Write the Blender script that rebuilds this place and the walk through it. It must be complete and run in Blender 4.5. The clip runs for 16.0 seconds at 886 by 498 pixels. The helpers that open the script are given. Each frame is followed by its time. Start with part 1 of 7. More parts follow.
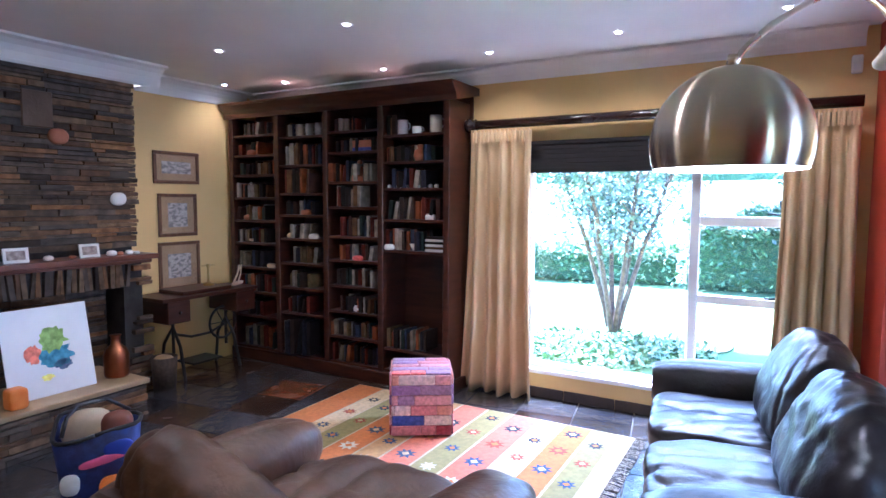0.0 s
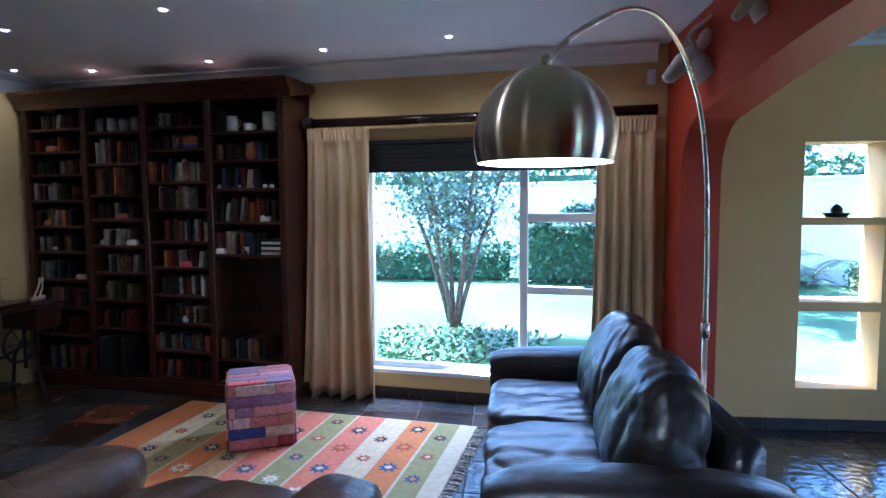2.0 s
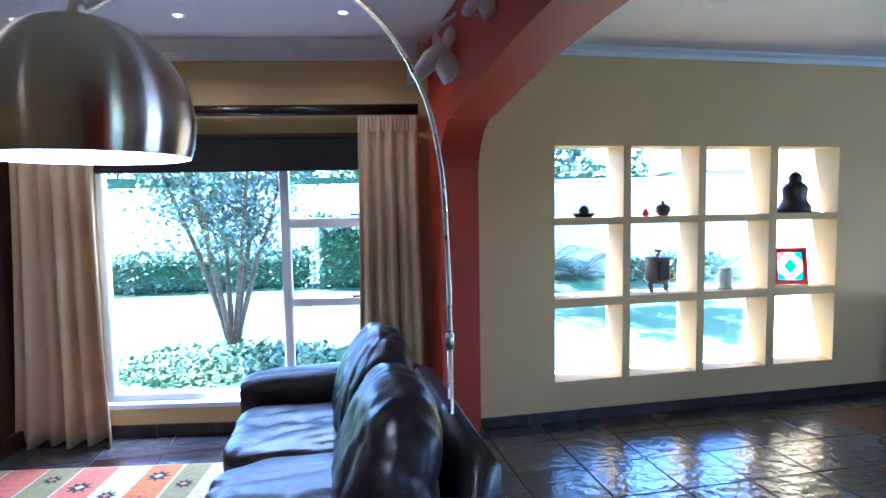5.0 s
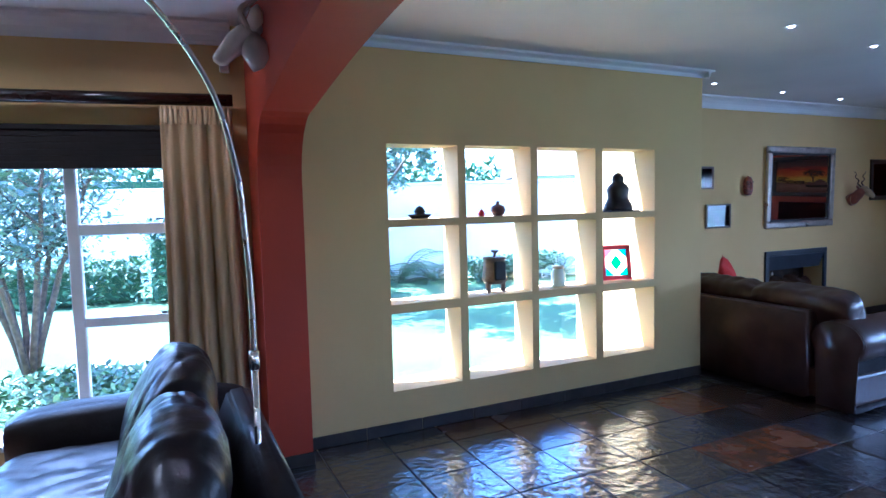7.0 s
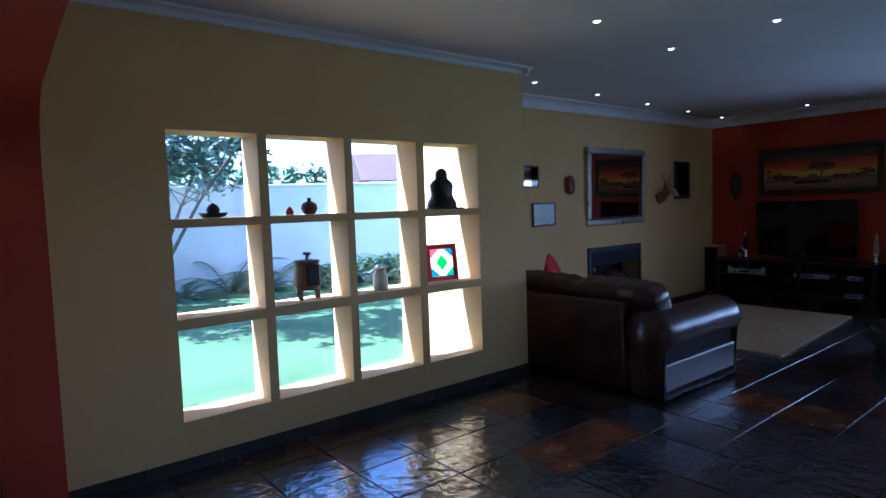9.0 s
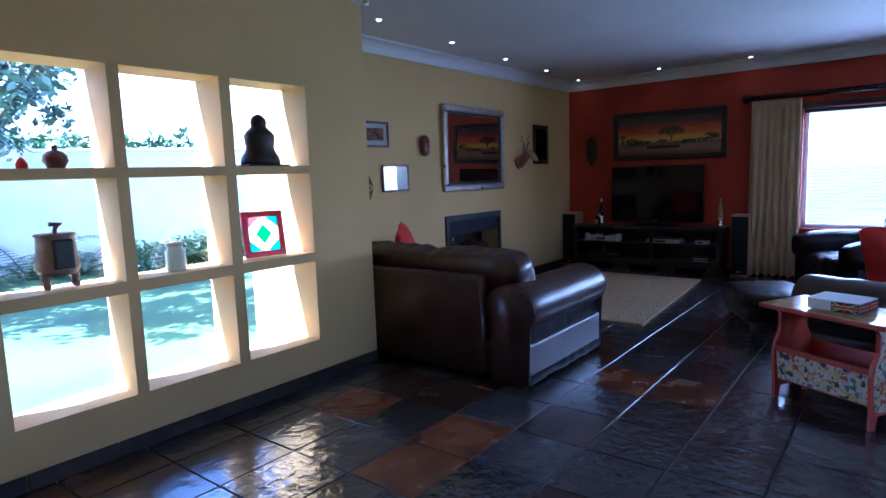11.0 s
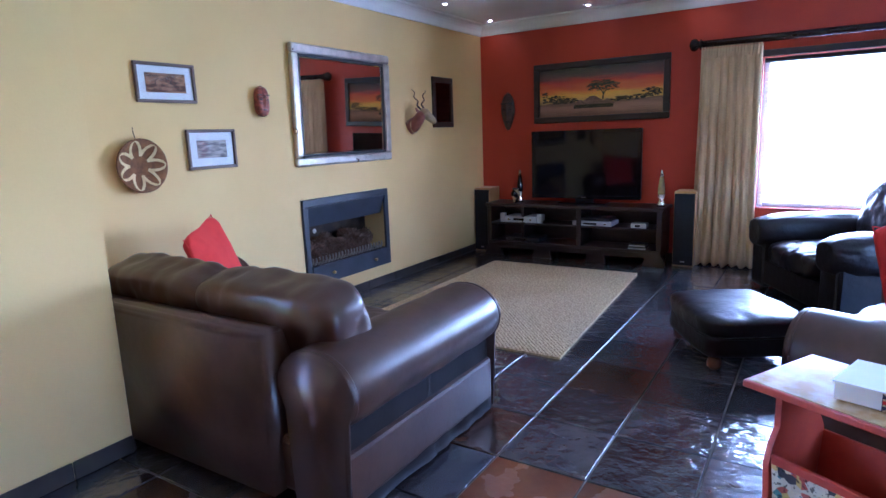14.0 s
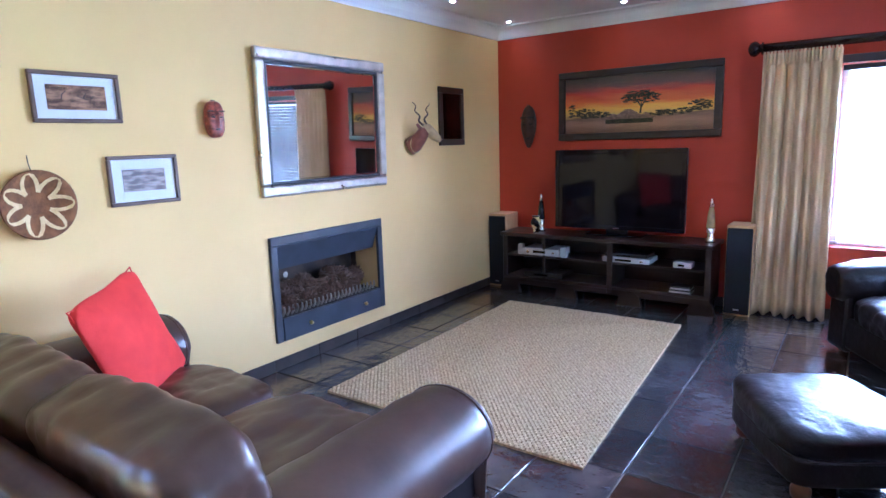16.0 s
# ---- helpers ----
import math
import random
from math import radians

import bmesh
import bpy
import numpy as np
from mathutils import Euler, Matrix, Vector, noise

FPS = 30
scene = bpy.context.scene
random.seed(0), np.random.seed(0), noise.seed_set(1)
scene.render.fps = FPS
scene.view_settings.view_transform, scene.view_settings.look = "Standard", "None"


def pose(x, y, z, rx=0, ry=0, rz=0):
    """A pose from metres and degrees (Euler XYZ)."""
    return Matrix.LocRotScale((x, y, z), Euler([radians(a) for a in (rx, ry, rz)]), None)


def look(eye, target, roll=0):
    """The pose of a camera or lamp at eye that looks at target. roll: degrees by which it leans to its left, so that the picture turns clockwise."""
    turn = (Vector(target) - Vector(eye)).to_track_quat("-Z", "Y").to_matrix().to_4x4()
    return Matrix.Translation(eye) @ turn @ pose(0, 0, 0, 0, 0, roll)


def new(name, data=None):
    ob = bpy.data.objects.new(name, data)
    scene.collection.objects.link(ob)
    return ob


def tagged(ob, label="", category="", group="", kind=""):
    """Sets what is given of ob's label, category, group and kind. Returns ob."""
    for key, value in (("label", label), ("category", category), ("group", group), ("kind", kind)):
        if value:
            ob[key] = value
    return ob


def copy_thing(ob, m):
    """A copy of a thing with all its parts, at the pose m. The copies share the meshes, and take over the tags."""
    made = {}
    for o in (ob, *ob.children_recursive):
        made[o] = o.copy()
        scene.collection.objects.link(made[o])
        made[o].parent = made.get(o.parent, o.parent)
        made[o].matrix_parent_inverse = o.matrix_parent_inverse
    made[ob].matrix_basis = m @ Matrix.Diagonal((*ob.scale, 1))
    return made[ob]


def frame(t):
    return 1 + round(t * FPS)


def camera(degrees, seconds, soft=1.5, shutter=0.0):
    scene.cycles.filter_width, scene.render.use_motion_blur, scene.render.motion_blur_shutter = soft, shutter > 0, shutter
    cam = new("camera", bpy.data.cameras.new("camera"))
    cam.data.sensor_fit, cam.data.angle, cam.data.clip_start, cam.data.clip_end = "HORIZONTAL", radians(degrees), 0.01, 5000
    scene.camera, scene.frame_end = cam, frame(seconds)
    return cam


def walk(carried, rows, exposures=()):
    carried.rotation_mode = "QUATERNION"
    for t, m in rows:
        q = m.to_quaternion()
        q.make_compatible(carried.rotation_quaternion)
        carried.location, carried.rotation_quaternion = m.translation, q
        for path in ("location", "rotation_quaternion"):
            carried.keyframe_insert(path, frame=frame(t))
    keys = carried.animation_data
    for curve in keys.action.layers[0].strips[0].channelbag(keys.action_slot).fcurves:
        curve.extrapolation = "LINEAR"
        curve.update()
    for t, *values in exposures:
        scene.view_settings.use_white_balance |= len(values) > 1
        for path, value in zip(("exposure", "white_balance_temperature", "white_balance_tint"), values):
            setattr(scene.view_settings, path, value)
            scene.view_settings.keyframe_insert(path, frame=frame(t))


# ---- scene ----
cam = camera(73.4, 16.0)
SKY, SUN, SPOT, DAY, GARDEN = 0.15, 4.6, 1.0, 16.0, 10.0
EXPOSURES = [(0, 5.1, 4550, 22), (0.5, 4.8, 4500, 20), (1, 4.55, 4450, 18), (2, 3.75, 4250, 13), (3, 3.5, 4150, 10), (3.5, 3.65, 4100, 11), (4, 4.0, 4150, 14), (6.5, 4.1, 4250, 20), (7, 3.9, 4200, 19), (8, 3.15, 4300, 20), (9, 2.5, 4400, 22), (9.5, 2.7, 4450, 24), (9.7, 2.75, 4450, 24), (12, 4.2, 4300, 28), (13, 4.8, 4400, 28), (14, 5.15, 4500, 26), (15, 5.68, 4550, 25), (15.5, 5.82, 4550, 25), (16, 5.8, 4500, 25)]
PATH = [
    (0, (0.884, 0.715, 1.579), (0.182, 2.58, 1.417), 0.3),
    (0.5, (0.864, 0.713, 1.574), (0.299, 2.625, 1.417), 0.1),
    (1, (0.884, 0.717, 1.573), (0.436, 2.66, 1.419), -0.1),
    (1.5, (0.893, 0.73, 1.573), (0.563, 2.696, 1.418), -0.2),
    (2, (0.902, 0.739, 1.563), (0.707, 2.723, 1.407), -0.3),
    (2.5, (0.928, 0.749, 1.559), (0.871, 2.742, 1.403), -0.5),
    (3, (0.965, 0.775, 1.557), (1.021, 2.768, 1.403), -0.7),
    (3.5, (1.012, 0.82, 1.564), (1.17, 2.808, 1.406), -0.8),
    (4, (1.089, 0.9, 1.566), (1.342, 2.878, 1.412), -0.9),
    (4.2, (1.139, 0.932, 1.573), (1.421, 2.906, 1.419), -0.9),
    (6.5, (1.466, 1.189, 1.557), (2.194, 3.045, 1.405), -1.2),
    (7, (1.553, 1.213, 1.543), (2.4, 3.019, 1.394), -1.4),
    (7.5, (1.649, 1.231, 1.537), (2.609, 2.979, 1.389), -1.6),
    (8, (1.758, 1.258, 1.533), (2.824, 2.944, 1.387), -1.8),
    (8.5, (1.863, 1.315, 1.51), (3.026, 2.936, 1.365), -1.9),
    (9, (1.979, 1.392, 1.477), (3.237, 2.94, 1.332), -1.9),
    (9.5, (2.115, 1.516, 1.446), (3.484, 2.966, 1.294), -2.0),
    (9.7, (2.184, 1.552, 1.419), (3.59, 2.966, 1.27), -2.1),
    (11.8, (3.105, 1.962, 1.35), (4.713, 3.114, 1.052), -2.1),
    (12, (3.234, 1.973, 1.349), (4.848, 3.115, 1.045), -2.2),
    (12.5, (3.513, 2.04, 1.357), (5.144, 3.148, 1.022), -2.2),
    (13, (3.812, 2.144, 1.365), (5.455, 3.23, 1.013), -2.2),
    (13.5, (4.12, 2.226, 1.376), (5.77, 3.295, 1.009), -2.1),
    (14, (4.413, 2.327, 1.379), (6.07, 3.383, 1.004), -2.1),
    (14.5, (4.691, 2.432, 1.413), (6.35, 3.482, 1.035), -2.1),
    (15, (4.956, 2.498, 1.431), (6.615, 3.552, 1.063), -2.0),
    (15.5, (5.164, 2.562, 1.457), (6.8, 3.654, 1.096), -2.0),
    (16, (5.319, 2.656, 1.491), (6.926, 3.793, 1.139), -1.8),
]
walk(cam, [(t, look(eye, target, roll)) for t, eye, target, roll in PATH], EXPOSURES)

# ---- light ----
world = bpy.data.worlds.new("world")
scene.world = world
world.use_nodes = True
_nt = world.node_tree
_sky = _nt.nodes.new("ShaderNodeTexSky")
_sky.sky_type = "NISHITA"
_sky.sun_disc = False
_sky.sun_elevation, _sky.sun_rotation = radians(60), radians(-66)
_bg = _nt.nodes["Background"]
_bg.inputs["Strength"].default_value = SKY
_nt.links.new(_sky.outputs[0], _bg.inputs["Color"])
_sun = bpy.data.lights.new("sun", "SUN")
_sun.energy, _sun.angle, _sun.color = SUN, radians(0.6), (1.0, 0.95, 0.86)
new("sun", _sun).matrix_basis = look((-9, 4, 17.4), (0, 0, 0))

_day = bpy.data.lights.new("window_daylight", "AREA")
_day.shape, _day.size, _day.size_y, _day.energy, _day.color = "RECTANGLE", 2.9, 1.7, DAY, (0.86, 0.93, 1.0)
new("window_daylight", _day).matrix_basis = look((11.35, 1.6, 1.28), (0, 1.6, 1.28))

_garden = bpy.data.lights.new("garden_window_daylight", "AREA")
_garden.shape, _garden.size, _garden.size_y, _garden.energy, _garden.color = "RECTANGLE", 1.8, 0.5, GARDEN, (0.90, 0.95, 1.0)
_gm = pose(2.0, 5.08, 0, 0, 0, -9)
new("garden_window_daylight", _garden).matrix_basis = look(_gm @ Vector((-1.29, 0.62, 2.30)), _gm @ Vector((-1.29, -1.0, 0.0)))

# ---- materials ----
def mat(name, c1, c2=None, rough=0.5, scale=6.0, metal=0.0, bump=0.0, bscale=60.0, coat=0.0, stretch=(1, 1, 1), rnd=0.0,
        spec=0.5, rvar=0.08, lo=0.35, hi=0.65, fine=0.0, sheen=0.0, bdist=0.004):
    """A surface with colour variation at two scales, uneven gloss and fine relief, laid out in metres."""
    m = bpy.data.materials.new(name)
    m.use_nodes = True
    nt = m.node_tree
    b = nt.nodes["Principled BSDF"]
    c2 = c2 or tuple(min(1, v * 1.25) for v in c1)
    geo = nt.nodes.new("ShaderNodeNewGeometry")
    mp = nt.nodes.new("ShaderNodeMapping")
    mp.inputs["Scale"].default_value = stretch
    nt.links.new(geo.outputs["Position"], mp.inputs["Vector"])
    n = nt.nodes.new("ShaderNodeTexNoise")
    n.inputs["Scale"].default_value, n.inputs["Detail"].default_value = scale, 5
    nt.links.new(mp.outputs[0], n.inputs["Vector"])
    r = nt.nodes.new("ShaderNodeValToRGB")
    r.color_ramp.elements[0].position, r.color_ramp.elements[1].position = lo, hi
    r.color_ramp.elements[0].color, r.color_ramp.elements[1].color = (*c1, 1), (*c2, 1)
    nt.links.new(n.outputs["Fac"], r.inputs["Fac"])
    col = r.outputs["Color"]
    n2 = nt.nodes.new("ShaderNodeTexNoise")
    n2.inputs["Scale"].default_value, n2.inputs["Detail"].default_value = bscale, 4
    nt.links.new(mp.outputs[0], n2.inputs["Vector"])
    if fine or rnd:
        h = nt.nodes.new("ShaderNodeHueSaturation")
        v = nt.nodes.new("ShaderNodeMath")
        v.operation = "MULTIPLY_ADD"
        v.inputs[1].default_value, v.inputs[2].default_value = fine, 1 - fine / 2
        nt.links.new(n2.outputs["Fac"], v.inputs[0])
        out = v.outputs[0]
        if rnd:
            oi = nt.nodes.new("ShaderNodeObjectInfo")
            w = nt.nodes.new("ShaderNodeMath")
            w.operation = "MULTIPLY_ADD"
            w.inputs[1].default_value = rnd
            nt.links.new(oi.outputs["Random"], w.inputs[0])
            w2 = nt.nodes.new("ShaderNodeMath")
            w2.operation = "SUBTRACT"
            w2.inputs[1].default_value = rnd / 2
            nt.links.new(out, w2.inputs[0])
            nt.links.new(w2.outputs[0], w.inputs[2])
            out = w.outputs[0]
        nt.links.new(out, h.inputs["Value"])
        nt.links.new(col, h.inputs["Color"])
        col = h.outputs["Color"]
    nt.links.new(col, b.inputs["Base Color"])
    rr = nt.nodes.new("ShaderNodeMapRange")
    rr.inputs["To Min"].default_value, rr.inputs["To Max"].default_value = max(0.02, rough - rvar), min(1, rough + rvar)
    nt.links.new(n.outputs["Fac"], rr.inputs["Value"])
    nt.links.new(rr.outputs[0], b.inputs["Roughness"])
    b.inputs["Metallic"].default_value = metal
    b.inputs["Specular IOR Level"].default_value = spec
    b.inputs["Coat Weight"].default_value = coat
    b.inputs["Sheen Weight"].default_value = sheen
    if bump:
        bp = nt.nodes.new("ShaderNodeBump")
        bp.inputs["Strength"].default_value, bp.inputs["Distance"].default_value = bump, bdist
        nt.links.new(n2.outputs["Fac"], bp.inputs["Height"])
        nt.links.new(bp.outputs[0], b.inputs["Normal"])
        if coat:
            nt.links.new(bp.outputs[0], b.inputs["Coat Normal"])
            b.inputs["Coat Roughness"].default_value = 0.10
    return m


def glow(name, c, strength):
    m = bpy.data.materials.new(name)
    m.use_nodes = True
    b = m.node_tree.nodes["Principled BSDF"]
    b.inputs["Base Color"].default_value = (*c, 1)
    b.inputs["Emission Color"].default_value = (*c, 1)
    b.inputs["Emission Strength"].default_value = strength
    return m


def clear(name, c=(1, 1, 1), rough=0.0):
    m = bpy.data.materials.new(name)
    m.use_nodes = True
    nt = m.node_tree
    t = nt.nodes.new("ShaderNodeBsdfTransparent")
    t.inputs[0].default_value = (*c, 1)
    g = nt.nodes.new("ShaderNodeBsdfGlossy")
    g.inputs["Roughness"].default_value = rough
    f = nt.nodes.new("ShaderNodeFresnel")
    f.inputs["IOR"].default_value = 1.35
    x = nt.nodes.new("ShaderNodeMixShader")
    nt.links.new(f.outputs[0], x.inputs[0])
    nt.links.new(t.outputs[0], x.inputs[1])
    nt.links.new(g.outputs[0], x.inputs[2])
    nt.links.new(x.outputs[0], nt.nodes["Material Output"].inputs["Surface"])
    return m


M_WALL = mat("ochre_wall_paint", (0.66, 0.45, 0.175), (0.70, 0.49, 0.20), 0.75, 1.5, bump=0.12, bscale=90, fine=0.04)
M_RED = mat("rust_red_wall_paint", (0.39, 0.035, 0.007), (0.44, 0.045, 0.010), 0.6, 1.8, bump=0.12, bscale=80, fine=0.05)
M_WHITE = mat("white_ceiling_paint", (0.74, 0.74, 0.74), (0.80, 0.80, 0.80), 0.8, 1.2, bump=0.05, bscale=70)
M_TRIM = mat("white_cornice_plaster", (0.76, 0.76, 0.77), (0.82, 0.82, 0.82), 0.6, 3, bump=0.04)
M_OUTWALL = mat("white_plaster_outside", (0.72, 0.72, 0.70), (0.80, 0.80, 0.78), 0.85, 2, bump=0.2, bscale=40)
M_SKIRT = mat("dark_slate_skirting", (0.020, 0.014, 0.011), (0.048, 0.032, 0.024), 0.5, 5, bump=0.3, bscale=40, rnd=0.5)
M_GROUT = mat("pale_floor_grout", (0.13, 0.11, 0.09), (0.22, 0.19, 0.16), 0.85, 9, bump=0.3, bscale=80)
M_SLATE = mat("dark_sealed_slate", (0.032, 0.032, 0.040), (0.085, 0.078, 0.080), 0.16, 3.0, bump=0.8, bscale=13, rnd=0.7, rvar=0.08, bdist=0.012, spec=0.7, fine=0.5, coat=0.6)
M_RUST = mat("rust_brown_slate", (0.12, 0.036, 0.014), (0.23, 0.082, 0.034), 0.26, 4.0, bump=0.5, bscale=12, rnd=0.35, bdist=0.010, fine=0.5, coat=0.35)
M_BROWN_SLATE = mat("brown_slate", (0.035, 0.018, 0.012), (0.075, 0.038, 0.024), 0.25, 4.0, bump=0.5, bscale=12, rnd=0.4, bdist=0.010, fine=0.5, coat=0.35)
M_LEATHER = mat("dark_brown_leather", (0.040, 0.017, 0.0105), (0.070, 0.033, 0.0205), 0.34, 5, bump=0.14, bscale=28, fine=0.25, bdist=0.006)
M_LEATHER_W = mat("worn_brown_leather", (0.050, 0.020, 0.009), (0.105, 0.048, 0.023), 0.40, 6, bump=0.5, bscale=24, fine=0.35, bdist=0.010)
M_LEATHER_B = mat("near_black_leather", (0.009, 0.007, 0.008), (0.018, 0.013, 0.014), 0.36, 5, bump=0.45, bscale=20, fine=0.25, bdist=0.010, spec=0.38)
M_SKIRTING_LEATHER = mat("matt_dark_leather", (0.020, 0.015, 0.015), (0.036, 0.027, 0.027), 0.55, 5, bump=0.2, bscale=30, spec=0.3)
M_MAHOGANY = mat("dark_mahogany", (0.028, 0.0075, 0.004), (0.062, 0.018, 0.009), 0.35, 3, bump=0.08, bscale=60, stretch=(1, 1, 7), fine=0.3, coat=0.15)
M_MAHOGANY_H = mat("dark_mahogany_along", (0.032, 0.008, 0.004), (0.072, 0.020, 0.009), 0.33, 3, bump=0.08, bscale=60, stretch=(1, 7, 7), fine=0.3, coat=0.15)
M_ESPRESSO = mat("espresso_wood", (0.012, 0.007, 0.006), (0.030, 0.016, 0.012), 0.32, 3, bump=0.06, bscale=70, stretch=(7, 1, 7), fine=0.3)
M_CURTAIN = mat("beige_linen_curtain", (0.56, 0.40, 0.21), (0.64, 0.47, 0.265), 0.9, 3, bump=0.15, bscale=120, sheen=0.1, fine=0.06)
M_BLIND = mat("dark_brown_blind_cloth", (0.007, 0.005, 0.006), (0.014, 0.010, 0.010), 0.8, 8, bump=0.2, bscale=120)
M_POLE = mat("dark_lacquered_pole", (0.014, 0.007, 0.006), (0.028, 0.013, 0.010), 0.25, 5, bump=0.05)
M_STEEL = mat("brushed_steel", (0.74, 0.69, 0.62), (0.84, 0.79, 0.72), 0.27, 3, metal=1.0, rvar=0.05)
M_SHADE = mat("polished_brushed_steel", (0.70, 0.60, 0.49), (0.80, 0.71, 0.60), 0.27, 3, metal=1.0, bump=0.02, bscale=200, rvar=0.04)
M_SHADE.node_tree.nodes["Principled BSDF"].inputs["Anisotropic"].default_value = 1.0
M_SHADE.node_tree.nodes["Principled BSDF"].inputs["Anisotropic Rotation"].default_value = 0.25
M_ALU = mat("white_window_aluminium", (0.62, 0.64, 0.66), (0.72, 0.73, 0.75), 0.35, 4, bump=0.02)
M_BLACK = mat("black_metal", (0.012, 0.012, 0.013), (0.022, 0.022, 0.024), 0.4, 8, bump=0.05)
M_GLASS = clear("window_glass")
M_MIRROR = mat("mirror_silver", (0.90, 0.90, 0.90), (0.92, 0.92, 0.92), 0.02, 1, metal=1.0, rvar=0.01)
M_DOWN = glow("downlight_lens", (1.0, 0.88, 0.72), 0.9)
M_LAMPIN = glow("lamp_inner_glow", (1.0, 0.93, 0.82), 2.2)


# ---- mesh helpers ----
def box(bm, x0, x1, y0, y1, z0, z1, bevel=0.0, seg=1):
    v = [bm.verts.new(p) for p in ((x0, y0, z0), (x1, y0, z0), (x1, y1, z0), (x0, y1, z0), (x0, y0, z1), (x1, y0, z1), (x1, y1, z1), (x0, y1, z1))]
    fs = [bm.faces.new([v[i] for i in q]) for q in ((0, 3, 2, 1), (4, 5, 6, 7), (0, 1, 5, 4), (1, 2, 6, 5), (2, 3, 7, 6), (3, 0, 4, 7))]
    if bevel:
        es = {e for f in fs for e in f.edges}
        bmesh.ops.bevel(bm, geom=list(es), offset=bevel, segments=seg, affect="EDGES", profile=0.5)
    return bm


def bx(x0, x1, y0, y1, z0, z1, bevel=0.0, seg=1):
    return box(bmesh.new(), min(x0, x1), max(x0, x1), min(y0, y1), max(y0, y1), min(z0, z1), max(z0, z1), bevel, seg)


def move(bm, m):
    bmesh.ops.transform(bm, matrix=m, verts=bm.verts)
    return bm


def lathe(profile, n=20, cap=True):
    """A turned shape about z from (radius, height) pairs."""
    bm = bmesh.new()
    rings = []
    for r, z in profile:
        rings.append([bm.verts.new((r * math.cos(2 * math.pi * i / n), r * math.sin(2 * math.pi * i / n), z)) for i in range(n)])
    for a, b in zip(rings, rings[1:]):
        for i in range(n):
            bm.faces.new((a[i], a[(i + 1) % n], b[(i + 1) % n], b[i]))
    if cap:
        bm.faces.new(rings[0][::-1])
        bm.faces.new(rings[-1])
    return bm


def tube(points, radius, n=10):
    """A tube along points; radius may be a number or one per point."""
    bm = bmesh.new()
    pts = [Vector(p) for p in points]
    rad = radius if isinstance(radius, (list, tuple)) else [radius] * len(pts)
    rings = []
    side = None
    for i, p in enumerate(pts):
        d = (pts[min(i + 1, len(pts) - 1)] - pts[max(i - 1, 0)]).normalized()
        if side is None:
            side = d.orthogonal().normalized()
        side = (side - d * side.dot(d)).normalized()
        up = d.cross(side)
        rings.append([bm.verts.new(p + rad[i] * (math.cos(2 * math.pi * k / n) * side + math.sin(2 * math.pi * k / n) * up)) for k in range(n)])
    for a, b in zip(rings, rings[1:]):
        for i in range(n):
            bm.faces.new((a[i], a[(i + 1) % n], b[(i + 1) % n], b[i]))
    bm.faces.new(rings[0][::-1])
    bm.faces.new(rings[-1])
    return bm


def prism(outline, z0, z1):
    """An outline in x and y, raised from z0 to z1."""
    bm = bmesh.new()
    a = [bm.verts.new((x, y, z0)) for x, y in outline]
    b = [bm.verts.new((x, y, z1)) for x, y in outline]
    n = len(a)
    bm.faces.new(a[::-1])
    bm.faces.new(b)
    for i in range(n):
        bm.faces.new((a[i], a[(i + 1) % n], b[(i + 1) % n], b[i]))
    bmesh.ops.recalc_face_normals(bm, faces=bm.faces)
    return bm


UPX = Matrix(((0, 0, 1, 0), (1, 0, 0, 0), (0, 1, 0, 0), (0, 0, 0, 1)))   # outline x -> y, y -> z, height -> x
UPY = Matrix(((1, 0, 0, 0), (0, 0, 1, 0), (0, 1, 0, 0), (0, 0, 0, 1)))   # outline x -> x, y -> z, height -> y


def cushion(sx, sy, sz, p=4.0, n=14, crease=0.0, seed=0, pinch=0.0, sag=0.0, folds=0.0, taper=0.0):
    """A stuffed block sx by sy by sz about its middle: rounded, with creases; pinch draws the corners out like a pillow."""
    bm = bmesh.new()
    bmesh.ops.create_cube(bm, size=2.0)
    bmesh.ops.subdivide_edges(bm, edges=bm.edges, cuts=n, use_grid_fill=True)
    off = Vector((seed * 3.1, seed * 7.7, seed * 1.3))
    for v in bm.verts:
        c = v.co.copy()
        k = (abs(c.x) ** p + abs(c.y) ** p + abs(c.z) ** p) ** (1 / p)
        c /= k
        if pinch:
            e = (c.x * c.x) * (c.y * c.y)
            c.z *= 1 - pinch * max(c.x * c.x, c.y * c.y) ** 2
            c.x *= 1 + 0.06 * e
            c.y *= 1 + 0.06 * e
        q = Vector((c.x * sx / 2, c.y * sy / 2, c.z * sz / 2))
        if crease:
            w = noise.noise(q * 5 + off) + 0.5 * noise.noise(q * 13 + off) + 0.7 * (1 - abs(noise.noise(Vector((q.x * 4, q.y * 11, q.z * 6)) + off)) * 2)
            q += c.normalized() * crease * w
        if folds:
            wx = noise.noise(q * 2.0 + off) * 0.9
            g1 = 1 - abs(noise.noise(Vector((q.x * 1.4 + wx, q.y * 6.0, q.z * 2.4 + wx)) + off * 1.7))
            g2 = 1 - abs(noise.noise(Vector((q.x * 2.6 + wx, q.y * 2.2 + wx, q.z * 3.4)) + off * 2.3))
            q -= c.normalized() * folds * (g1 ** 9 + 0.7 * g2 ** 10 - 0.3)
        if taper:
            f = c.z * 0.5 + 0.5
            q.x *= 1 + taper * (0.35 - f)
            q.y *= 1 + taper * 0.6 * (0.35 - f)
        q.z -= sag * (1 - min(1, (c.x * c.x + c.y * c.y)))
        v.co = q
    return bm


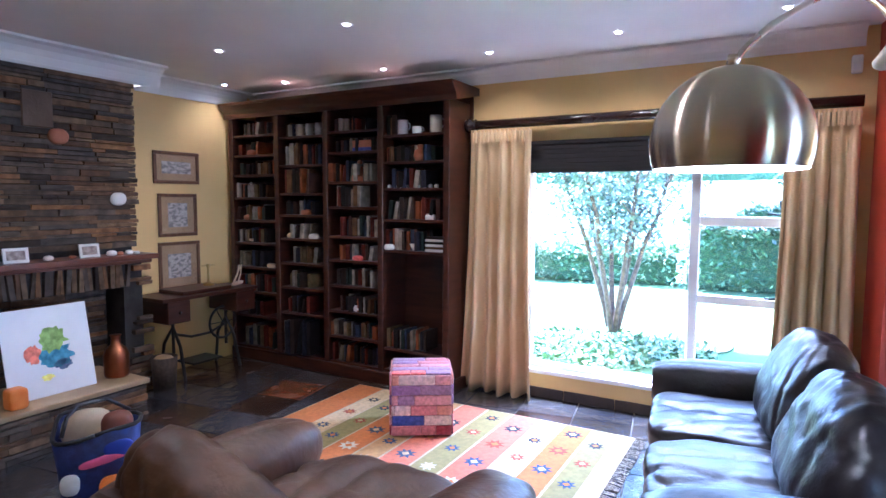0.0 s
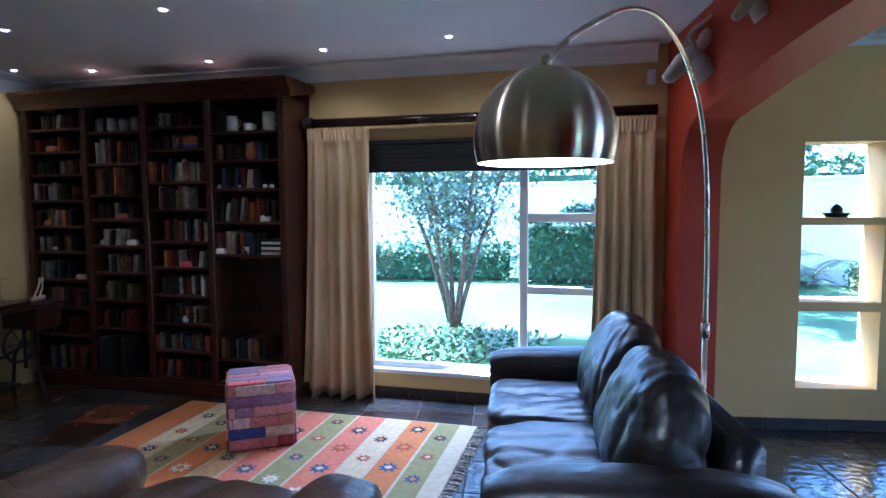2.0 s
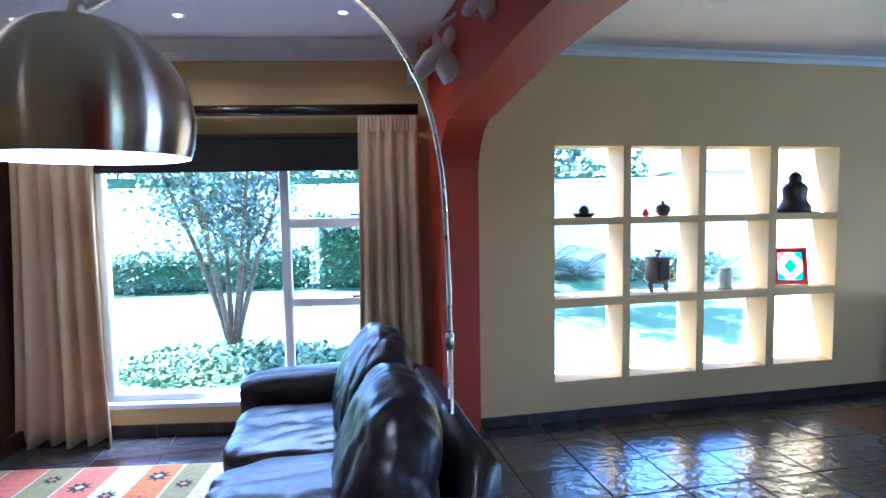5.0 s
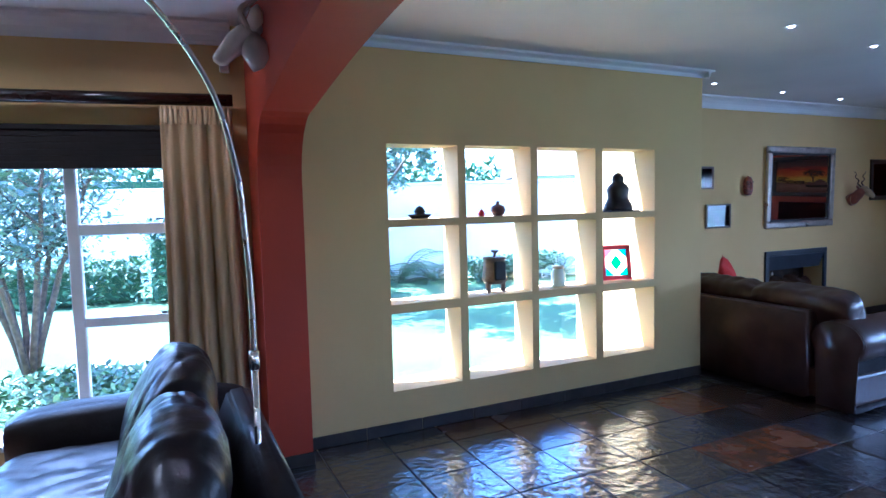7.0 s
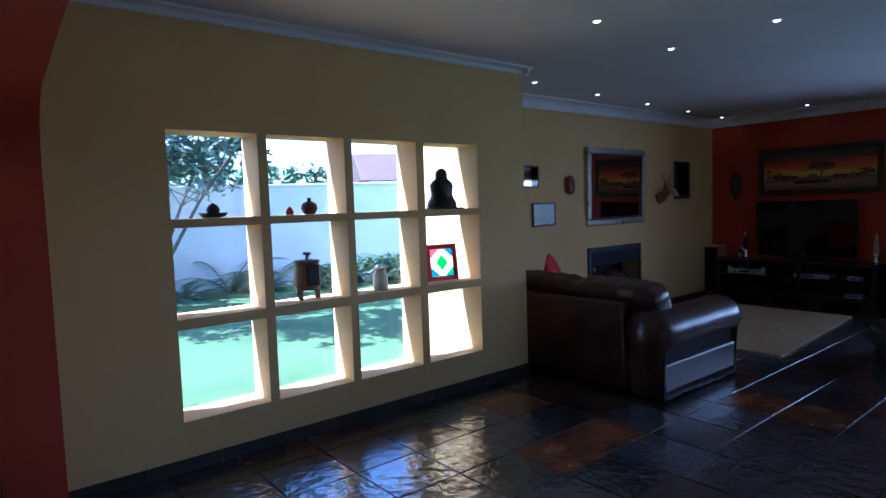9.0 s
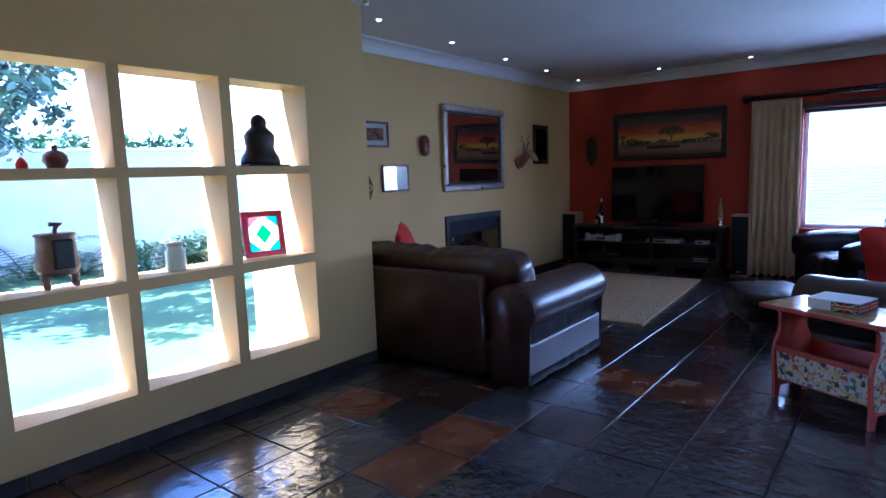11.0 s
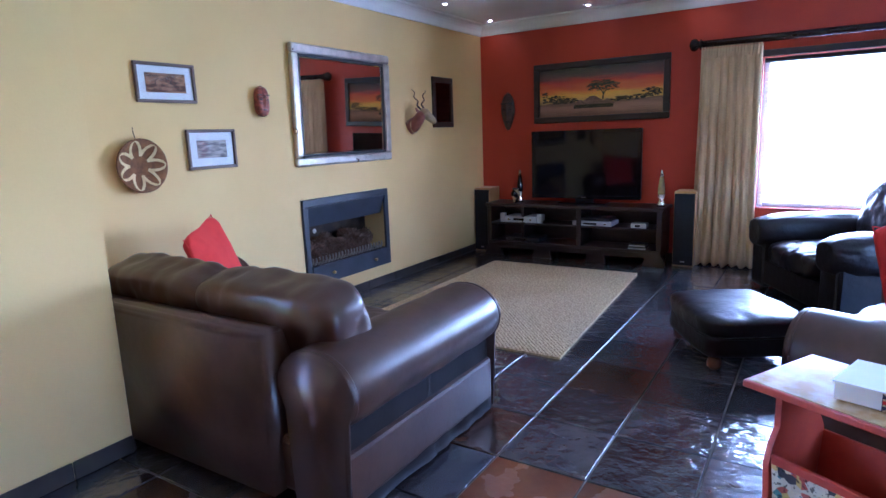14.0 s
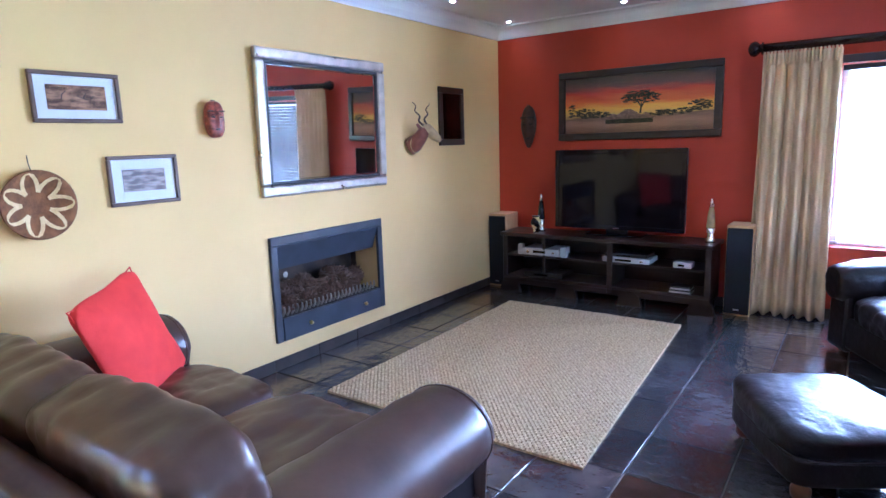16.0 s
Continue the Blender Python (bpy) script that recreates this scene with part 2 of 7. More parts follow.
def smooth(bm):
    for f in bm.faces:
        f.smooth = True
    return bm


def mesh_of(name, bm, material):
    me = bpy.data.meshes.new(name)
    bmesh.ops.recalc_face_normals(bm, faces=bm.faces)
    bm.to_mesh(me)
    bm.free()
    me.materials.append(material)
    return me


def part(name, bm, material, parent=None, label="", m=None):
    ob = new(name, mesh_of(name, bm, material))
    if parent is not None:
        ob.parent = parent
    if m is not None:
        ob.matrix_basis = m
    if label:
        ob["label"] = label
    return ob


def thing(name, m, label, category, group="", kind=""):
    ob = new(name)
    ob.empty_display_size = 0.1
    ob.matrix_basis = m
    return tagged(ob, label, category, group, kind)


def solo(name, bm, material, m, label, category, group="", kind=""):
    return tagged(part(name, bm, material, None, "", m), label, category, group, kind)


def setting(name, bm, material, m=None, label="", category="wall"):
    return tagged(part(name, bm, material, None, "", m), label or name.replace("_", " "), category, "", "structure")


# The library wing stands askew to the main room: its own axes, with the origin where its window wall meets the arch wall.
LM = pose(2.0, 5.08, 0, 0, 0, -9)
H = 2.65          # ceiling of the library wing
H2 = 2.62         # ceiling of the main room
X_ARCH0, X_ARCH1 = 2.05, 2.30
Y_NICHE, Y_BACK, X_RED = 4.92, 5.81, 10.86
X_CORNER = 5.765
Y_SOUTH = -2.2

# ---- structure ----

def wall_bm(u0, u1, z0, z1, t0, t1, holes=()):
    """A wall along x from u0 to u1, thick from y = t0 to t1, with openings (u0, u1, z0, z1) cut right through."""
    bm = bmesh.new()
    us = sorted({u0, u1, *[h[0] for h in holes], *[h[1] for h in holes]})
    zs = sorted({z0, z1, *[h[2] for h in holes], *[h[3] for h in holes]})
    solid = {}
    for i in range(len(us) - 1):
        for j in range(len(zs) - 1):
            cu, cz = (us[i] + us[i + 1]) / 2, (zs[j] + zs[j + 1]) / 2
            solid[i, j] = not any(h[0] < cu < h[1] and h[2] < cz < h[3] for h in holes)
    seen = {}

    def vert(u, y, z):
        k = (u, y, z)
        if k not in seen:
            seen[k] = bm.verts.new(k)
        return seen[k]
    for (i, j), s in solid.items():
        if not s:
            continue
        a, b, c, d = us[i], us[i + 1], zs[j], zs[j + 1]
        bm.faces.new([vert(a, t0, c), vert(b, t0, c), vert(b, t0, d), vert(a, t0, d)])
        bm.faces.new([vert(a, t1, d), vert(b, t1, d), vert(b, t1, c), vert(a, t1, c)])
        for di, dj, q in ((-1, 0, ((a, c), (a, d))), (1, 0, ((b, d), (b, c))), (0, -1, ((b, c), (a, c))), (0, 1, ((a, d), (b, d)))):
            if not solid.get((i + di, j + dj), False):
                (p, r), (s2, w) = q
                bm.faces.new([vert(p, t0, r), vert(s2, t0, w), vert(s2, t1, w), vert(p, t1, r)])
    return bm


TURN_X = pose(0, 0, 0, 0, 0, 90)      # lays a wall along y

# floor bed and ground
GROUND_Z = -0.16
solo("ground", bx(-300, 300, -300, 300, GROUND_Z - 0.5, GROUND_Z), mat("lawn_soil", (0.035, 0.075, 0.022), (0.06, 0.12, 0.035), 0.95, 0.6, bump=0.6, bscale=30, fine=0.5), None,
     "green lawn that reaches the horizon", "lawn", "", "structure")



def wing_outline(grow=0.0):
    a, b = LM @ Vector((-5.55, 0.24 + grow, 0)), LM @ Vector((-5.55, -6.7, 0))
    return [(a.x, a.y), (2.2, 5.27 + grow), (2.2, -2.4), (b.x, b.y)]


MAIN_OUTLINE = [(2.2, -2.4), (X_RED + 0.25, -2.4), (X_RED + 0.25, Y_BACK + 0.25), (X_CORNER - 0.25, Y_BACK + 0.25), (X_CORNER - 0.25, Y_NICHE + 0.25), (2.2, Y_NICHE + 0.25)]
setting("floor_bed", prism(wing_outline(), -0.14, -0.012), M_GROUT, None, "pale grout bed under slate tiles", "floor")
setting("floor_bed", prism(MAIN_OUTLINE, -0.14, -0.012), M_GROUT, None, "pale grout bed under slate tiles", "floor")
setting("ceiling", prism(wing_outline(), H, H + 0.2), M_WHITE, None, "white painted plasterboard ceiling with downlights", "ceiling")
setting("ceiling", prism(MAIN_OUTLINE, H2, H2 + 0.2), M_WHITE, None, "white painted plasterboard ceiling with downlights", "ceiling")

# library wing
WIN_L = (-2.22, -0.36, 0.22, 2.02)
setting("wall_north", wall_bm(-5.5, 0.06, -0.14, H, 0.0, 0.24, [WIN_L]), M_WALL, LM, "ochre painted wall round the garden window", "wall")
setting("wall_west", bx(-5.55, -5.25, -7.0, 0.24, -0.14, H), M_WALL, LM, "ochre painted wall hung with three pictures", "wall")
setting("wall_south", bx(-5.55, 1.35, -6.7, -6.5, -0.14, H), M_WALL, LM, "plain ochre painted wall", "wall")


def arch_outline():
    pts = [(5.22, -0.14), (5.22, H), (Y_SOUTH - 0.1, H), (Y_SOUTH - 0.1, -0.14)]
    lo, hi, spring, r = 0.55, 4.72, 1.72, 0.34
    mid, rise = (lo + hi) / 2, 0.16
    top = []
    for k in range(0, 9):
        a = math.pi / 2 * k / 8
        top.append((hi - r + r * math.cos(a), spring + r * math.sin(a)))
    for k in range(1, 20):
        f = k / 20
        y = hi - r + (lo - hi + 2 * r) * f
        top.append((y, spring + r + rise * math.sin(math.pi * f)))
    for k in range(0, 9):
        a = math.pi / 2 * (1 - k / 8)
        top.append((lo + r - r * math.cos(a), spring + r * math.sin(a)))
    return pts + [(lo, -0.14)] + top[::-1] + [(hi, -0.14)]


setting("wall_arch", move(prism(arch_outline(), X_ARCH0, X_ARCH1), UPX), M_RED, None, "rust red wall with a wide rounded archway", "wall")

# main room
COLS = [(2.90, 3.42), (3.48, 4.02), (4.08, 4.62), (4.69, 5.23)]
ROWS = [(0.29, 0.82), (0.88, 1.40), (1.45, 1.95)]
setting("wall_niche", wall_bm(X_ARCH1, X_CORNER, -0.14, H, Y_NICHE, Y_NICHE + 0.25, [(*c, *r) for c in COLS for r in ROWS]), M_WALL, None,
        "ochre wall with a grid of twelve glazed niches", "wall")
setting("wall_step", bx(X_CORNER - 0.25, X_CORNER, Y_NICHE + 0.25, Y_BACK + 0.25, -0.14, H), M_WALL, None, "short ochre return wall", "wall")
FIRE = (7.83, 8.87, 0.22, 0.88)
setting("wall_fireplace", wall_bm(X_CORNER, X_RED + 0.25, -0.14, H, Y_BACK, Y_BACK + 0.25, [FIRE]), M_WALL, None, "pale ochre wall with a built-in fireplace", "wall")
WIN_R = (0.35, 2.84, 0.58, 1.98)
setting("wall_east", wall_bm(Y_SOUTH - 0.2, Y_BACK, -0.14, H, -X_RED - 0.25, -X_RED, [WIN_R]), M_RED, TURN_X, "rust red wall with a wide window", "wall")
WIN_S = (4.9, 6.7, 0.7, 2.0)
setting("wall_south_main", wall_bm(X_ARCH1, X_RED, -0.14, H, Y_SOUTH - 0.2, Y_SOUTH, [WIN_S]), M_WALL, None, "ochre painted wall with a wide window", "wall")


def cornice(x0, x1, m, drop, out, H=H, name="cornice", steps=4):
    """A moulded strip under the ceiling, along x, standing out towards -y."""
    pr = [(0, H - 0.001), (0, H - drop), (-0.012, H - drop), (-0.018, H - drop + 0.018)]
    for k in range(steps + 1):
        a = math.pi / 2 * k / steps
        pr.append((-0.018 - (out - 0.03) * (1 - math.cos(a)), H - drop + 0.025 + (drop - 0.045) * math.sin(a)))
    pr += [(-out, H - 0.018), (-out, H - 0.001)]
    bm = bmesh.new()
    a = [bm.verts.new((x0, y, z)) for y, z in pr]
    b = [bm.verts.new((x1, y, z)) for y, z in pr]
    n = len(pr)
    for i in range(n):
        bm.faces.new((a[i], a[(i + 1) % n], b[(i + 1) % n], b[i]))
    bm.faces.new(a[::-1]), bm.faces.new(b)
    return setting(name, bm, M_TRIM, m, "white moulded plaster cornice", "cornice")


cornice(-5.25, -0.02, LM @ pose(0, -0.002, 0), 0.12, 0.13)
cornice(-1.32, -0.13, LM @ pose(-5.248, 0, 0, 0, 0, 90), 0.15, 0.13)
cornice(-7, -1.322, LM @ pose(-4.91, 0, 0, 0, 0, 90), 0.17, 0.13)
cornice(4.912, 5.25, LM @ pose(0, -1.462, 0, 0, 0, 180), 0.17, 0.138)
cornice(X_ARCH1, X_CORNER + 0.07, pose(0, Y_NICHE - 0.002, 0), 0.06, 0.07, H2)
cornice(Y_NICHE - 0.07, Y_BACK, pose(X_CORNER + 0.002, 0, 0, 0, 0, 90), 0.06, 0.07, H2)
cornice(X_CORNER + 0.08, X_RED, pose(0, Y_BACK - 0.002, 0), 0.125, 0.10, H2)
cornice(-Y_BACK, -Y_SOUTH, pose(X_RED - 0.002, 0, 0, 0, 0, -90), 0.125, 0.10, H2)

# ---- windows ----
w = thing("window_1", LM, "white aluminium garden window with a fixed pane and two vents", "window", "", "structure")
x0, x1, z0, z1 = WIN_L
for nm, q in (("frame_jamb", (x0, x0 + 0.05, z0, z1)), ("frame_jamb", (x1 - 0.05, x1, z0, z1)), ("mullion", (-0.985, -0.92, z0, z1)),
              ("sill_rail", (x0 + 0.05, -0.985, z0, z0 + 0.05)), ("sill_rail", (-0.92, x1 - 0.05, z0, z0 + 0.05)), ("head_rail", (x0 + 0.05, -0.985, z1 - 0.05, z1)), ("head_rail", (-0.92, x1 - 0.05, z1 - 0.05, z1)),
              ("transom", (-0.92, x1 - 0.05, 0.86, 0.92)), ("transom", (-0.92, x1 - 0.05, 1.41, 1.48))):
    part(nm, bx(q[0], q[1], 0.07, 0.12, q[2], q[3], 0.006), M_ALU, w)
for q in ((x0 + 0.05, -0.985, z0 + 0.05, z1 - 0.05), (-0.92, x1 - 0.05, z0 + 0.05, 0.86), (-0.92, x1 - 0.05, 0.92, 1.41), (-0.92, x1 - 0.05, 1.48, z1 - 0.05)):
    g = part("pane", bx(q[0], q[1], 0.094, 0.098, q[2], q[3]), M_GLASS, w)
    g.visible_shadow = False
part("window_sill", bx(x0 - 0.0, x1, -0.012, 0.069, z0 - 0.03, z0 + 0.004, 0.004), M_TRIM, w, "pale painted sill")
for zz, up in ((1.50, 0.09), (0.93, 0.015)):
    part("latch", move(tube([(-0.50, 0.05, zz), (-0.42, 0.045, zz), (-0.43, 0.03, zz + up)], 0.008, 6), Matrix()), M_BLACK, w, "black window latch")

w = thing("window_2", Matrix(), "grid of small fixed panes behind twelve niches", "window", "", "structure")
for c in COLS:
    for r in ROWS:
        g = part("pane", bx(c[0], c[1], Y_NICHE + 0.225, Y_NICHE + 0.230, r[0], r[1]), M_GLASS, w)
        g.visible_shadow = False

w = thing("window_3", TURN_X, "wide window with white venetian blind in a red wall", "window", "", "structure")
y0, y1, z0, z1 = WIN_R
for nm, q in (("frame_jamb", (y0, y0 + 0.05, z0, z1)), ("frame_jamb", (y1 - 0.05, y1, z0, z1)), ("mullion", (1.57, 1.63, z0, z1)),
              ("sill_rail", (y0 + 0.05, 1.57, z0, z0 + 0.05)), ("sill_rail", (1.63, y1 - 0.05, z0, z0 + 0.05)), ("head_rail", (y0 + 0.05, 1.57, z1 - 0.05, z1)), ("head_rail", (1.63, y1 - 0.05, z1 - 0.05, z1))):
    part(nm, bx(q[0], q[1], -X_RED - 0.2, -X_RED - 0.15, q[2], q[3], 0.006), M_ALU, w)
for q in ((y0 + 0.05, 1.57), (1.63, y1 - 0.05)):
    g = part("pane", bx(q[0], q[1], -X_RED - 0.178, -X_RED - 0.172, z0 + 0.05, z1 - 0.05), M_GLASS, w)
    g.visible_shadow = False

# ---- curtains, rails, blinds ----
def curtain(x0, x1, z0, z1, m, folds, seed, label, flare=0.24, depth=0.05):
    """A gathered curtain along x hanging at y = 0: heading tape, deep uneven folds."""
    rng = random.Random(seed)
    th = thing("curtain", m, label, "curtain", "curtains")
    bm = bmesh.new()
    nx, nz = folds * 8, 26
    ph = [rng.uniform(-0.5, 0.5) for _ in range(folds + 2)]
    am = [rng.uniform(0.6, 1.25) for _ in range(folds + 2)]
    grid = []
    for j in range(nz + 1):
        f = j / nz
        z = z0 + (z1 - z0) * f
        low = 1 - f
        row = []
        for i in range(nx + 1):
            u = i / nx
            k = u * folds
            a = ph[int(k)] * (1 - k % 1) + ph[int(k) + 1] * (k % 1)
            b = am[int(k)] * (1 - k % 1) + am[int(k) + 1] * (k % 1)
            x = x0 + (x1 - x0) * u + (u - 0.5) * flare * low * low * (x1 - x0) + 0.018 * a * low
            y = depth * b * (0.45 + 0.75 * low ** 0.6) * math.sin(2 * math.pi * k + a * (0.8 + low * 2.2)) + depth * 0.45 * low ** 0.5 * math.sin(2 * math.pi * k * 0.43 + seed) + 0.012 * noise.noise(Vector((x * 3, z * 1.5, seed)))
            row.append(bm.verts.new((x, y, z + 0.01 * math.sin(2 * math.pi * k) * low)))
        grid.append(row)
    for j in range(nz):
        for i in range(nx):
            bm.faces.new((grid[j][i], grid[j][i + 1], grid[j + 1][i + 1], grid[j + 1][i]))
    smooth(bm)
    ob = part("cloth", bm, M_CURTAIN, th)
    mod = ob.modifiers.new("thick", "SOLIDIFY")
    mod.thickness = 0.004
    bm = bmesh.new()
    n = folds * 3
    for i in range(n):
        u = x0 + (x1 - x0) * (i + 0.5) / n
        box(bm, u - 0.008, u + 0.008, -0.035 - 0.01 * (i % 2), -0.022, z1 - 0.09, z1 + 0.015, 0.004)
    part("pleats", bm, M_CURTAIN, th, "pinched pleats of the heading tape")
    return th


curtain(-2.64, -2.12, 0.015, 2.13, LM @ pose(0, -0.12, 0), 5, 3, "beige linen curtain drawn beside a tall bookcase")
curtain(-0.42, -0.03, 0.015, 2.13, LM @ pose(0, -0.12, 0), 5, 5, "beige linen curtain drawn back beside the red arch")
curtain(-3.36, -2.84, 0.015, 2.09, pose(X_RED - 0.13, 0, 0, 0, 0, -90), 7, 8, "beige linen curtain drawn beside the speaker", 0.10, 0.042)


def rail(a, b, m, label, ends=(True, True), r=0.034):
    th = thing("curtain_rail", m, label, "curtain rail", "curtain rails")
    part("pole", smooth(tube([(a, 0, 0), (b, 0, 0)], r, 16)), M_POLE, th)
    for e, s, on in ((a, -1, ends[0]), (b, 1, ends[1])):
        if on:
            part("finial", smooth(move(lathe([(0.02, 0), (0.045, 0.004), (0.05, 0.014), (0.03, 0.022), (0.034, 0.03), (0.055, 0.05), (0.06, 0.07), (0.05, 0.095), (0.022, 0.11), (0.004, 0.114)], 16), pose(e, 0, 0, 0, 90 * s, 0))), M_POLE, th)
    for f in (0.04, 0.96):
        x = a + (b - a) * f
        part("bracket", bx(x - 0.012, x + 0.012, 0.0, 0.095, -0.02, 0.02, 0.004), M_POLE, th)
    return th


rail(-2.60, -0.02, LM @ pose(0, -0.10, 2.19), "dark lacquered wooden curtain pole with a ball end", (True, False), 0.036)
rail(-3.36, 0.2, pose(X_RED - 0.11, 0, 2.14, 0, 0, -90), "dark lacquered wooden curtain pole above the wide window", (True, False))

th = thing("roman_blind", LM, "dark brown folded roman blind across the window head", "blind")
for k in range(6):
    z = 1.80 + k * 0.036
    part("fold", bx(-2.17 + 0.001 * k, -0.40 - 0.001 * k, -0.03 + 0.003 * k, 0.015 - 0.001 * k, z, z + 0.041, 0.006), M_BLIND, th)
part("headrail", bx(-2.18, -0.39, -0.026, 0.02, 2.018, 2.05, 0.004), M_BLIND, th)

th = thing("venetian_blind", TURN_X, "white slatted venetian blind lowered in the window", "blind")
M_SLAT = mat("white_blind_slat", (0.70, 0.72, 0.74), (0.78, 0.79, 0.80), 0.45, 5)
slat = mesh_of("slat", bx(WIN_R[0] + 0.01, WIN_R[1] - 0.01, -0.0125, 0.0125, -0.0008, 0.0008), M_SLAT)
part("headrail", bx(WIN_R[0] + 0.005, WIN_R[1] - 0.005, -X_RED - 0.12, -X_RED - 0.07, 1.94, 1.978, 0.004), M_BLACK, th, "dark blind headrail")
for k in range(32):
    s = new("slat", slat)
    s.parent = th
    s.matrix_basis = pose(0, -X_RED - 0.095, 0.62 + 0.041 * k, 3, 0, 0)
part("pelmet", bx(WIN_R[0] - 0.1, WIN_R[1] + 0.06, -X_RED + 0.002, -X_RED + 0.03, 1.985, 2.045, 0.004), M_ESPRESSO, th, "dark wooden strip above the blind")

# ---- downlights ----
def downlight(x, y, z=H):
    th = thing("downlight", pose(x, y, z), "small round recessed ceiling downlight, switched on", "downlight", "ceiling downlights")
    part("ring", smooth(lathe([(0.023, -0.001), (0.027, -0.004), (0.038, -0.004), (0.042, -0.001)], 18, False)), M_TRIM, th)
    part("lens", smooth(lathe([(0.0, -0.011), (0.010, -0.0105), (0.018, -0.007), (0.023, -0.001)], 18, False)), M_DOWN, th, "glowing domed lens")
    return th


def spot(x, y, power=SPOT, size=150, z=H):
    l = bpy.data.lights.new("downlight_beam", "SPOT")
    l.energy, l.spot_size, l.spot_blend, l.color, l.shadow_soft_size = power, radians(size), 0.9, (1.0, 0.81, 0.56), 0.03
    new("downlight_beam", l).matrix_basis = pose(x, y, z - 0.03)


LOCAL_DOWN = [(-5.05, -1.50), (-4.0, -1.47), (-2.78, -1.54), (-5.0, -0.58), (-4.41, -0.40), (-3.30, -0.42), (-2.31, -0.50), (-1.37, -0.58), (-0.44, -0.63), (-3.4, -3.2), (-1.7, -3.4), (-1.5, -5.3), (-3.4, -5.3)]
for x, y in LOCAL_DOWN:
    p = LM @ Vector((x, y, 0))
    downlight(p.x, p.y), spot(p.x, p.y, SPOT * (0.35 if x < -4.9 else 1.0))
for x, y in [(5.23, 3.76), (6.31, 3.87), (6.24, 3.08), (6.32, 5.27), (7.42, 5.36), (8.52, 5.44), (9.57, 5.49), (10.64, 5.56), (10.58, 4.42), (10.64, 3.37), (3.90, 3.70)]:
    downlight(x, y, H2), spot(x, y, SPOT * 0.035, z=H2)

# ---- sofas ----
def arm_roll(length, r, fat, seed):
    """A rolled arm along x: a full round bolster with rounded ends, a little uneven."""
    prof = [(0.0, 0.0), (r * 0.80, 0.001), (r * 0.93, 0.008), (r * 0.985, 0.022), (r, 0.065)]
    prof += [(r * (1 + 0.02 * math.sin(2.4 * k + seed)), 0.065 + (length - 0.13) * k / 10) for k in range(1, 11)]
    prof += [(r * 0.985, length - 0.022), (r * 0.93, length - 0.008), (r * 0.80, length - 0.001), (0.0, length)]
    bm = lathe(prof, 28, False)
    bmesh.ops.remove_doubles(bm, verts=bm.verts, dist=0.0004)
    move(bm, pose(0, 0, 0, 0, 90, 0))
    for v in bm.verts:
        v.co.y *= fat
        v.co += v.co.normalized() * 0.004 * noise.noise(v.co * 6 + Vector((seed, 0, 0)))
    return bm


def ring_piping(x, r, fat, z):
    return smooth(tube([(x, r * fat * math.cos(a), z + r * math.sin(a)) for a in [2 * math.pi * k / 28 for k in range(29)]], 0.0055, 6))


def skirt_cloth(x0, x1, z0, z1, side, seed):
    """A hanging leather skirt panel along x that kicks out towards the floor, with soft upright folds."""
    bm = bmesh.new()
    nx, nz = 22, 9
    grid = []
    for j in range(nz + 1):
        f = j / nz
        row = []
        for i in range(nx + 1):
            u = i / nx
            low = 1 - f
            y = side * (0.012 + 0.022 * low * low + 0.018 * low * noise.noise(Vector((u * 5.0 + seed, low * 0.8, seed))))
            row.append(bm.verts.new((x0 + (x1 - x0) * u, y, z0 + (z1 - z0) * f + 0.006 * low * math.sin(4 * u + seed))))
        grid.append(row)
    for j in range(nz):
        for i in range(nx):
            bm.faces.new((grid[j][i], grid[j][i + 1], grid[j + 1][i + 1], grid[j + 1][i]))
    bmesh.ops.solidify(bm, geom=list(bm.faces), thickness=0.004)
    return smooth(bm)


